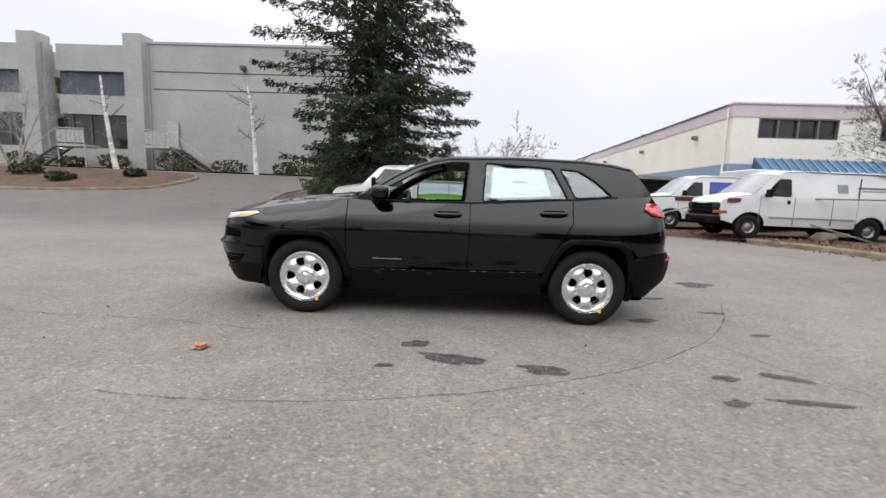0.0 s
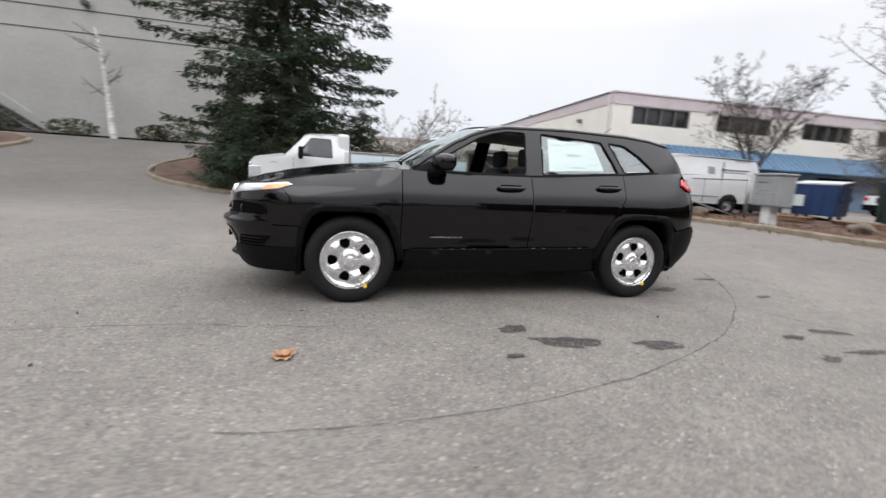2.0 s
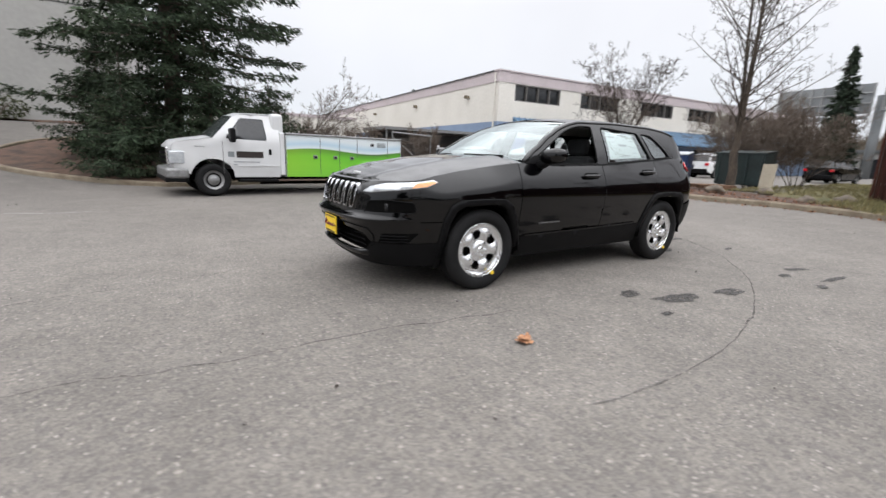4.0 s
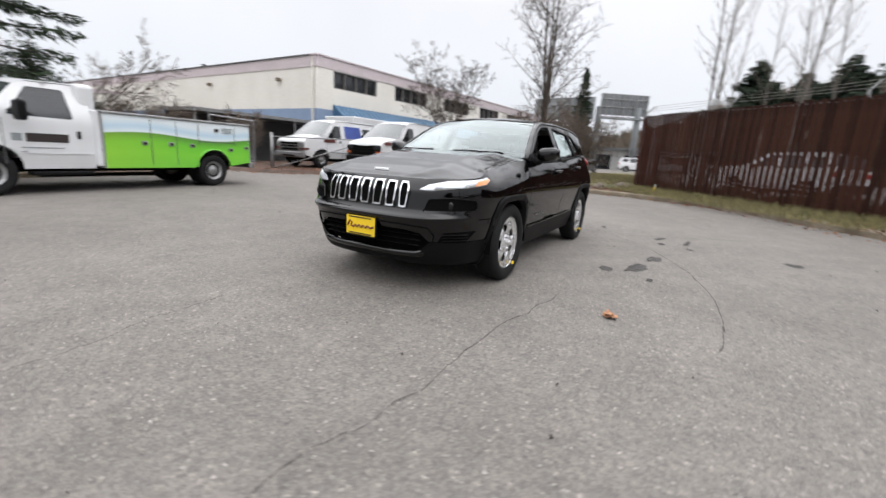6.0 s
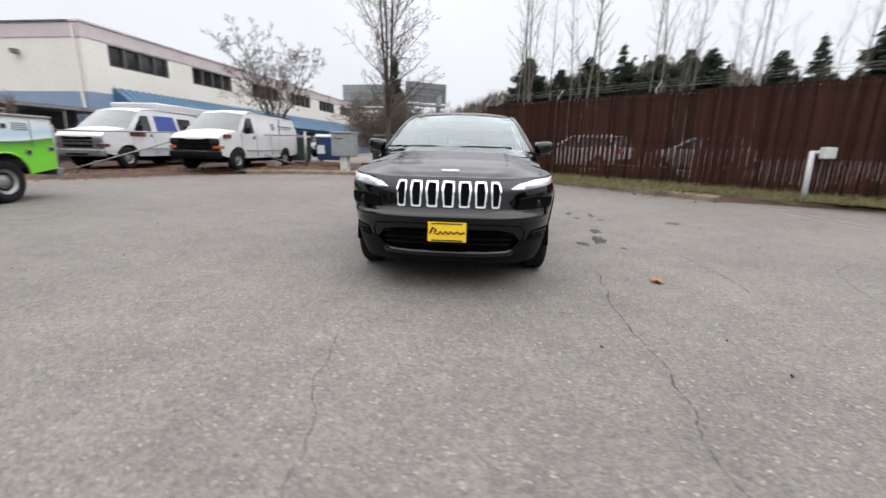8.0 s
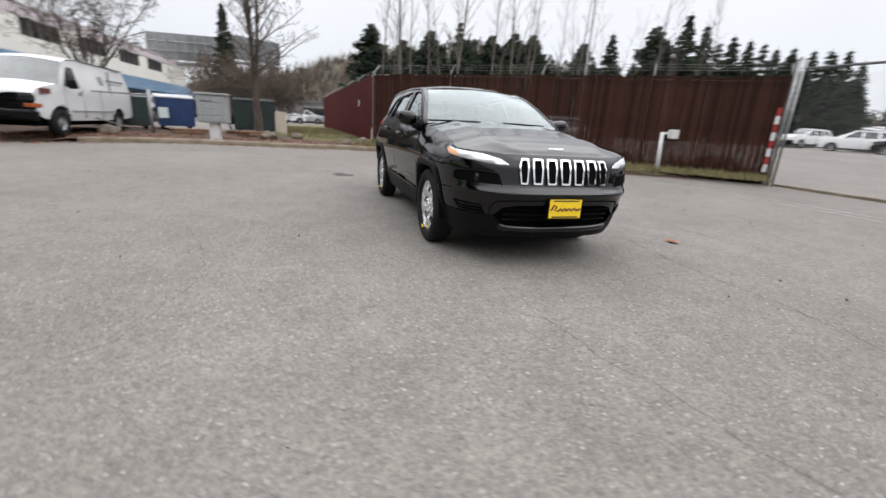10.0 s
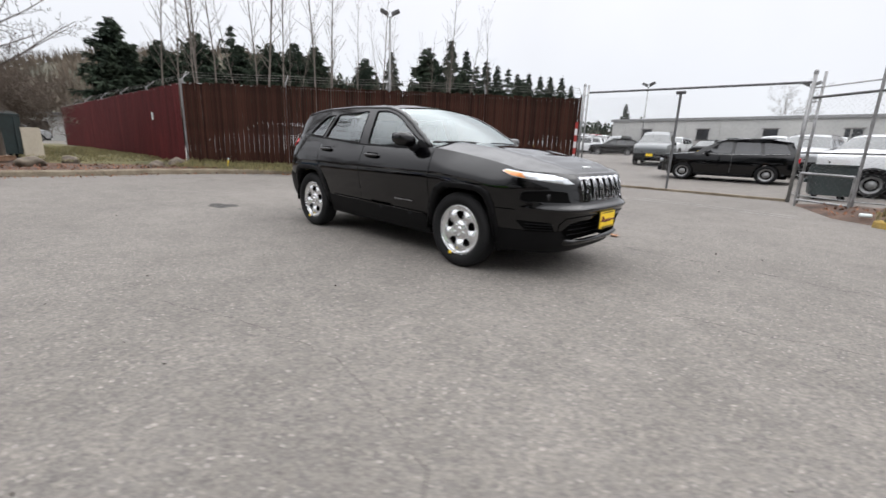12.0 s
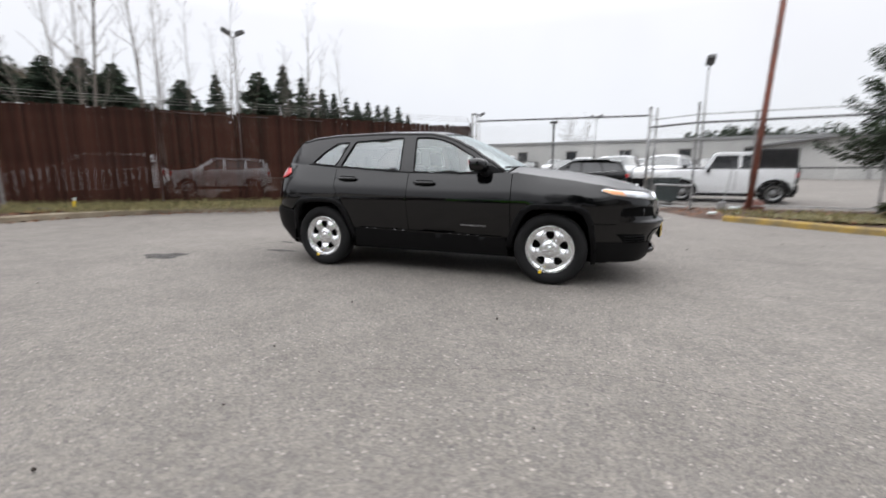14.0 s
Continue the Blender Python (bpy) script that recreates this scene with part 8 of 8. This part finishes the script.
def dumpster(name, label, m, w, d, h, body, lid_m, sign=False):
    t = thing(name, label, "dumpster", m)
    bm = bmesh.new()
    vs = [bm.verts.new(v) for v in ((-w / 2 + 0.05, -d / 2, 0.12), (w / 2 - 0.05, -d / 2, 0.12), (w / 2 - 0.05, d / 2, 0.12), (-w / 2 + 0.05, d / 2, 0.12), (-w / 2, -d / 2 - 0.05, h - 0.12), (w / 2, -d / 2 - 0.05, h - 0.12), (w / 2, d / 2, h), (-w / 2, d / 2, h))]
    for f in ((0, 1, 5, 4), (1, 2, 6, 5), (2, 3, 7, 6), (3, 0, 4, 7), (3, 2, 1, 0)):
        bm.faces.new([vs[i] for i in f])
    bmesh.ops.bevel(bm, geom=bm.edges[:], offset=0.015, segments=2, affect="EDGES")
    part("bin_body", bm, body, t)
    for k in (0, 1):
        x0 = -w / 2 - 0.02 + k * (w / 2 + 0.01)
        raw("lid", [(x0, -d / 2 - 0.08, h - 0.11), (x0 + w / 2, -d / 2 - 0.08, h - 0.11), (x0 + w / 2, d / 2, h + 0.02), (x0, d / 2, h + 0.02), (x0, -d / 2 - 0.08, h - 0.06), (x0 + w / 2, -d / 2 - 0.08, h - 0.06), (x0 + w / 2, d / 2, h + 0.06), (x0, d / 2, h + 0.06)],
            [(4, 5, 6, 7), (0, 1, 5, 4), (1, 2, 6, 5), (2, 3, 7, 6), (3, 0, 4, 7), (3, 2, 1, 0)], lid_m, t, label="hinged lid")
    for k in range(4):
        x = -w / 2 + 0.12 + k * (w - 0.24) / 3
        part("rib", box(x - 0.03, x + 0.03, -d / 2 - 0.075, -d / 2 - 0.02, 0.2, h - 0.14), body, t)
    for s in (-1, 1):
        part("lift_pocket", box(min(s * w / 2, s * (w / 2 + 0.08)), max(s * w / 2, s * (w / 2 + 0.08)), -d / 2 + 0.1, d / 2 - 0.2, h * 0.5, h * 0.62, 0.01), body, t)
        for yy in (-d / 2 + 0.15, d / 2 - 0.15):
            part("castor", lathe(bmesh.new(), [(0, 0.03), (0.06, 0.03), (0.06, -0.03), (0, -0.03)], 10, "y", (s * (w / 2 - 0.2), yy, 0.06)), M_dark, t)
    if sign:
        part("sign", box(-0.62, -0.28, -d / 2 - 0.085, -d / 2 - 0.06, 0.42, 0.82), M_paper, t, "white notice sheet")
    return t


dumpster("blue_dumpster", "dark blue steel dumpster with a pale lid and white notice", Matrix.Translation((15.5, 7.1, ground_z(15, 7) + 0.12)) @ Matrix.Rotation(radians(-72), 4, "Z"), 1.35, 1.2, 1.3, M_navy, M_lid, True)
dumpster("green_dumpster", "dark green steel dumpster with a flat lid", Matrix.Translation((14.95, 4.0, ground_z(14.5, 3) + 0.12)) @ Matrix.Rotation(radians(-84), 4, "Z"), 1.6, 1.3, 1.35, M_dgreen, M_dgreen)
dumpster("grey_dumpster", "dark grey container beside the fence post", Matrix.Translation((14.1, 8.2, ground_z(14, 8) + 0.12)) @ Matrix.Rotation(radians(-70), 4, "Z"), 1.2, 1.1, 1.2, M_dgreen, M_dgreen)
pn = thing("plywood_board", "pale upright board leaning by the bins", "board", Matrix.Translation((14.2, 2.95, ground_z(14, 2) + 0.1)) @ Matrix.Rotation(radians(8), 4, "Y") @ Matrix.Rotation(radians(-5), 4, "Z"))
part("sheet", box(-0.02, 0.02, -0.22, 0.22, 0.0, 0.95, 0.004), M_ply, pn)
part("batten", box(0.02, 0.05, -0.22, 0.22, 0.4, 0.47), M_ply, pn)


def boulder(x, y, r, seed):
    bm = bmesh.new()
    bmesh.ops.create_icosphere(bm, subdivisions=3, radius=r)
    for v in bm.verts:
        v.co *= 1 + 0.35 * noise.noise(v.co / r * 1.3 + Vector((seed, 0, 0)))
        v.co.z *= 0.62
    o = link_mesh("boulder", bm, M_rock, True)
    o.matrix_basis = Matrix.Translation((x, y, ground_z(x, y) + 0.1 + r * 0.3))
    tagged(o, "rough brown-grey boulder on the mulch", "rock", "boulders on the strip")


for i, (bx0, by0, br) in enumerate([(11.3, 3.2, 0.28), (12.6, 2.3, 0.22), (10.6, 0.6, 0.20), (11.1, -0.05, 0.26), (11.0, 7.9, 0.3), (10.2, -0.6, 0.12), (4.0, -8.0, 0.12)]):
    boulder(bx0, by0, br, i * 3.7)
for k in range(2):
    pl = thing("pallet", "old reddish wooden pallet on the mulch", "pallet", Matrix.Translation((12.6 + 0.3 * k, 6.0 - 1.9 * k, ground_z(13, 6) + 0.14)) @ Matrix.Rotation(radians(20 + 40 * k), 4, "Z"))
    for j in range(7):
        part("board", box(-0.5, 0.5, -0.55 + j * 0.17, -0.45 + j * 0.17, 0.11, 0.13), M_pallet, pl)
    for j in (-0.48, 0.0, 0.44):
        part("bearer", box(j, j + 0.05, -0.56, 0.56, 0.0, 0.11), M_pallet, pl)

# pipe barrier before the vans
br_ = thing("pipe_fence", "galvanised pipe barrier with crossing braces before the vans", "fence")
A0, A1 = Vector((11.95, 6.95, 0.2)), Vector((6.3, 12.3, 0.12))
for q, top_ in ((A0, 1.68), (A1, 1.55)):
    part("post", tube(bmesh.new(), [q - Vector((0, 0, 0.1)), Vector((q.x, q.y, top_))], 0.06, 10), M_galv, br_, smooth=True)
mid_p = A0.lerp(A1, 0.52)
part("rail", tube(bmesh.new(), [Vector((A0.x, A0.y, 1.50)), Vector((mid_p.x, mid_p.y, 1.46)), Vector((A1.x, A1.y, 1.40))], 0.024, 8), M_galv, br_, smooth=True)
part("brace", tube(bmesh.new(), [A0 + Vector((0, 0, 0.02)), Vector((mid_p.x, mid_p.y, 1.42))], 0.022, 8), M_galv, br_, smooth=True)
part("brace", tube(bmesh.new(), [A1 + Vector((0, 0, 0.05)), Vector((mid_p.x, mid_p.y, 1.40))], 0.022, 8), M_galv, br_, smooth=True)
gf = thing("yard_gate", "open galvanised mesh gate by the yard", "gate")
for p0, p1 in (((5.2, 14.6, 0.1), (5.2, 14.6, 2.2)), ((7.6, 15.2, 0.1), (7.6, 15.2, 2.1)), ((5.2, 14.6, 2.1), (7.6, 15.2, 2.05)), ((5.2, 14.6, 0.3), (7.6, 15.2, 0.3)), ((5.2, 14.6, 1.9), (7.6, 15.2, 0.35))):
    part("pipe", tube(bmesh.new(), [p0, p1], 0.035, 8), M_galv, gf)
chain_link("wire_panel", Vector((5.2, 14.6, 0)), Vector((7.6, 15.2, 0)), 0.3, 2.05, gf, 0.12)
cn = thing("traffic_cone", "small orange traffic cone by the truck's tail", "cone", Matrix.Translation((8.2, 17.2, ground_z(8.2, 17.2))) @ Matrix.Scale(0.7, 4))
part("cone", lathe(bmesh.new(), [(0.02, 0.7), (0.05, 0.66), (0.14, 0.04)], 14, "z"), M_orange, cn)
part("base", box(-0.19, 0.19, -0.19, 0.19, 0.0, 0.04, 0.01), M_orange, cn)
stk = thing("marker_stake", "short yellow marker stake by the fence", "stake", Matrix.Translation((10.1, -1.15, ground_z(10, -1) + 0.1)) @ Matrix.Rotation(radians(9), 4, "X"))
part("stake", box(-0.02, 0.02, -0.015, 0.015, -0.05, 0.30, 0.004), M_yellow, stk)
part("tip", box(-0.022, 0.022, -0.017, 0.017, 0.24, 0.31, 0.004), M_paper, stk)
for i, (lx, ly, s_) in enumerate([(-4.26, -6.95, 0.09), (-4.9, -7.4, 0.06), (-5.1, -8.6, 0.12)]):
    lt = link_mesh("litter", box(-s_, s_, -s_ * 0.6, s_ * 0.6, 0, s_ * 0.7, s_ * 0.25, 2), M_paper, True)
    lt.matrix_basis = Matrix.Translation((lx, ly, ground_z(lx, ly) + 0.09)) @ Matrix.Rotation(i * 1.1, 4, "Z")
    tagged(lt, "crumpled white scrap of paper on the soil", "litter", "litter")
shv = thing("shovel", "grey shovel leaning on the fence", "shovel")
part("shaft", tube(bmesh.new(), [(-4.75, -8.3, 0.3), (-4.95, -8.6, 1.25)], 0.017, 6), M_galv, shv)
part("blade", box(-4.84, -4.62, -8.32, -8.28, 0.08, 0.36, 0.02), M_galv, shv)


# lamps on poles
def pole_lamp(x, y, top, heads, label, r=0.09):
    t = thing("lamp_post", label, "street lamp", Matrix.Translation((x, y, ground_z(x, y))), "lamp posts of the lot")
    part("pole", tube(bmesh.new(), [(0, 0, 0), (0, 0, top - 0.1)], [r, r * 0.6], 10), M_galv, t, smooth=True)
    part("base", lathe(bmesh.new(), [(0.28, 0.0), (0.28, 0.5), (0.0, 0.52)], 12, "z"), M_conc, t)
    for k in range(heads):
        s = -1 if k else 1
        a = part("lamp_head", box(-0.17, 0.17, 0.12, 0.62, -0.10, 0.10, 0.05, 2, Matrix.Translation((0, 0, top)) @ Matrix.Rotation(radians(25 if heads > 1 else 35) * 1, 4, "X") if s > 0 else Matrix.Translation((0, 0, top)) @ Matrix.Rotation(math.pi, 4, "Z") @ Matrix.Rotation(radians(25), 4, "X")), M_concd, t, "dark floodlight head")
        part("arm", tube(bmesh.new(), [(0, 0, top - 0.12), (0, s * 0.25, top)], 0.03, 6), M_concd, a)
    return t


pole_lamp(17.95, -13.95, 8.35, 2, "tall pole with two dark floodlights beyond the fence").rotation_euler.z = radians(-42)
pole_lamp(-5.75, -18.2, 5.6, 1, "slim pole with one floodlight in the lot", 0.06)
pole_lamp(11.0, -38.3, 6.2, 2, "slim pole with two floodlights far in the lot", 0.07).rotation_euler.z = radians(80)
pole_lamp(-0.3, -40.5, 5.7, 2, "slim pole with two floodlights far in the lot", 0.07).rotation_euler.z = radians(85)

# billboard seen from behind
bb = thing("billboard", "two large billboards in a vee on steel columns, seen from behind", "billboard")
for k, (ya, yb, xa, xb, zb, zt) in enumerate(((19.4, 11.0, 57.4, 56.2, 6.7, 9.6), (10.2, 4.9, 56.4, 60.0, 7.4, 10.1))):
    n = 8
    pb = raw("board", [(xa, ya, zb), (xb, yb, zb), (xb, yb, zt), (xa, ya, zt), (xa + 0.2, ya, zb), (xb + 0.2, yb, zb), (xb + 0.2, yb, zt), (xa + 0.2, ya, zt)], [(0, 1, 2, 3), (4, 7, 6, 5), (3, 2, 6, 7), (0, 4, 5, 1), (0, 3, 7, 4), (1, 5, 6, 2)], M_bill, bb)
    for j in range(n + 1):
        u = j / n
        x, y = xa + (xb - xa) * u - 0.2, ya + (yb - ya) * u
        part("upright", tube(bmesh.new(), [(x, y, zb - 0.3), (x, y, zt)], 0.07, 5), M_galv, pb)
    for zz in (zb - 0.25, zb + 1.0, zb + 2.0):
        part("stringer", tube(bmesh.new(), [(xa - 0.12, ya, zz), (xb - 0.12, yb, zz)], 0.06, 5), M_galv, pb)
    part("catwalk", tube(bmesh.new(), [(xa - 0.7, ya, zb - 0.5), (xb - 0.7, yb, zb - 0.5)], 0.14, 5), M_bill, pb)
for x, y in ((57.4, 10.6), (59.3, 5.9), (57.8, 17.5)):
    part("column", tube(bmesh.new(), [(x, y, -0.5), (x, y, 8.5)], 0.42, 10), M_bill, bb, smooth=True)
sm = thing("street_sheds", "low pale sheds along the far street", "building")
part("wall", box(62, 70, -4, 26, 0, 3.0), M_pale, sm)
part("roof", box(61.5, 70.5, -4.5, 26.5, 3.0, 3.3), M_bill, sm)
for k in range(5):
    part("bay_door", box(61.94, 62.0, -1 + k * 5, 2.2 + k * 5, 0, 2.3), M_dglass, sm)

# dry maple leaf lying on the asphalt
lv_, lf_ = [], []
for k in range(25):
    a = 2 * math.pi * k / 25
    rr = 0.085 * (0.55 + 0.45 * abs(math.cos(2.5 * a)) + 0.06 * math.sin(11 * a))
    x, y = rr * math.cos(a) * 1.15, rr * math.sin(a)
    lv_.append((x, y, 0.012 + 2.6 * x * x * 1.6 + 1.5 * abs(y) * abs(y) + 0.008 * math.sin(9 * a)))
lv_.append((0, 0, 0.012))
for k in range(25):
    lf_.append((25, k, (k + 1) % 25))
ml = thing("maple_leaf", "curled dry orange-brown leaf lying on the asphalt", "leaf", Matrix.Translation((-1.76, -1.905, -0.012)) @ Matrix.Rotation(0.3, 4, "Z") @ Matrix.Diagonal((0.72, 0.72, 0.6, 1)))
raw("leaf_blade", lv_, lf_, M_leafm, ml, True)
raw("leaf_fold", [(x * 0.8 + 0.01, y * 0.7 + 0.015, z * 1.1 + 0.022) for x, y, z in lv_], lf_, M_leafm, ml, True)
part("stalk", tube(bmesh.new(), [(0.03, 0, 0.02), (0.10, 0.02, 0.03), (0.13, 0.05, 0.012)], 0.003, 5), M_leafm, ml)

# leaf litter, grass and grit
lrng = random.Random(17)
lit, gra, grit = Tris(), Tris(), Tris()
edge_line = smooth_line(STRIP, 12)
for k in range(4600):
    p = edge_line[lrng.randrange(6, len(edge_line))]
    q = Vector((p.x + lrng.uniform(-0.25, 1.0) ** 1 * (1.9 if p.y > 1 else 0.9), p.y + lrng.uniform(-0.6, 0.6), 0))
    inside_ = q.x > p.x + 0.16
    z = ground_z(q.x, q.y) + (0.14 if inside_ else 0.005)
    lit.blade(Vector((q.x, q.y, z)), rvec(lrng, 0.045) + Vector((0, 0, 0.012)), lrng.uniform(0.012, 0.03), Vector((lrng.uniform(-0.3, 0.3), lrng.uniform(-0.3, 0.3), 1)))
for k in range(500):
    x, y = lrng.uniform(-9, -3.6), lrng.uniform(-8.6, -5.2)
    if y < -5.2 - 0.9 * (x + 5.2) * (1 if x > -5.2 else 0.35) - 0.3:
        lit.blade(Vector((x, y, ground_z(x, y) + 0.12)), rvec(lrng, 0.06), 0.03, Vector((0, 0, 1)))
tagged(lit.make("leaf_litter", M_litter, None), "fallen brown leaves along the kerb", "leaves", kind="stuff")


def tuft(x, y, h, z0):
    for q in range(4):
        d = Vector((lrng.uniform(-0.5, 0.5), lrng.uniform(-0.5, 0.5), 1.0)).normalized() * h * lrng.uniform(0.6, 1.2)
        gra.blade(Vector((x + lrng.uniform(-0.03, 0.03), y + lrng.uniform(-0.03, 0.03), z0)), d, 0.006, Vector((lrng.uniform(-1, 1), lrng.uniform(-1, 1), 0)))


fd_ = (FE - FC).normalized()
fn_ = Vector((fd_.y, -fd_.x, 0)) * -1
for k in range(5200):
    u = lrng.random()
    p = FC.lerp(FE, u)
    w = lrng.random() ** 1.6
    q = p - Vector((-fd_.y, fd_.x, 0)) * (w * (1.4 if u < 0.6 else 0.7))
    tuft(q.x, q.y, lrng.uniform(0.05, 0.16) * (1.6 - w), ground_z(q.x, q.y) + 0.14)
for k in range(4200):
    x = lrng.uniform(11.8, 27)
    y = lrng.uniform(-0.2, 2.6 + 0.05 * x)
    tuft(x, y, lrng.uniform(0.04, 0.11), ground_z(x, y) + 0.17)
for k in range(1500):
    x = lrng.uniform(-11, -4.4)
    y = lrng.uniform(-7.6, -4.2)
    if y < -6.1 - 0.55 * (x + 4.4):
        tuft(x, y, lrng.uniform(0.05, 0.16), ground_z(x, y) + 0.12)
weed = Tris()
for k in range(5200):
    u = lrng.random()
    p = FC.lerp(FE, u) + Vector((-fd_.y, fd_.x, 0)) * lrng.uniform(0.15, 0.9)
    h = lrng.uniform(0.35, 0.8) * (0.75 + 0.5 * noise.noise(p * 0.9))
    weed.blade(Vector((p.x, p.y, ground_z(p.x, p.y) - 0.02)), Vector((lrng.uniform(-0.2, 0.2), lrng.uniform(-0.2, 0.2), h)), lrng.uniform(0.015, 0.04), Vector((lrng.uniform(-1, 1), lrng.uniform(-1, 1), 0)))
M_weed = mat("dead_brown_weeds", (0.075, 0.045, 0.026), 0.95, var=0.3, rand=0.5, island=True, spec=0.1)
tagged(weed.make("weeds", M_weed, None), "dead brown weeds along the back of the slatted fence", "weeds", kind="stuff")
tagged(gra.make("grass_blades", M_blade, None), "short yellow-green winter grass blades", "grass", kind="stuff")
M_grit = mat("dark_grit", (0.05, 0.04, 0.035), 0.9, rand=0.6, island=True)
for k in range(150):
    x, y = lrng.uniform(-6.5, 8.5), lrng.uniform(-6, 8)
    r_ = lrng.uniform(0.003, 0.009)
    for j in range(3):
        grit.blade(Vector((x, y, ground_z(x, y) + 0.004)), rvec(lrng, r_ * 1.6) + Vector((0, 0, r_ * 0.6)), r_, rvec(lrng))
tagged(grit.make("grit", M_grit, None), "scattered dark grit and leaf crumbs on the asphalt", "debris", kind="stuff")

dumpster("grey_dumpster", "dark wheeled bin behind the gate post", Matrix.Translation((-3.55, -11.4, ground_z(-3.55, -11.4))) @ Matrix.Rotation(radians(8), 4, "Z"), 0.95, 0.7, 0.85, M_dgreen, M_dgreen)
tg = tagged(part("fence_tag", box(-0.07, 0.07, -0.012, 0.012, -0.13, 0.13, 0.003), M_paper, None), "small white notice on the red-brown fence", "notice")
tg.matrix_world = Matrix.Translation((14.26, -0.255, 1.79))
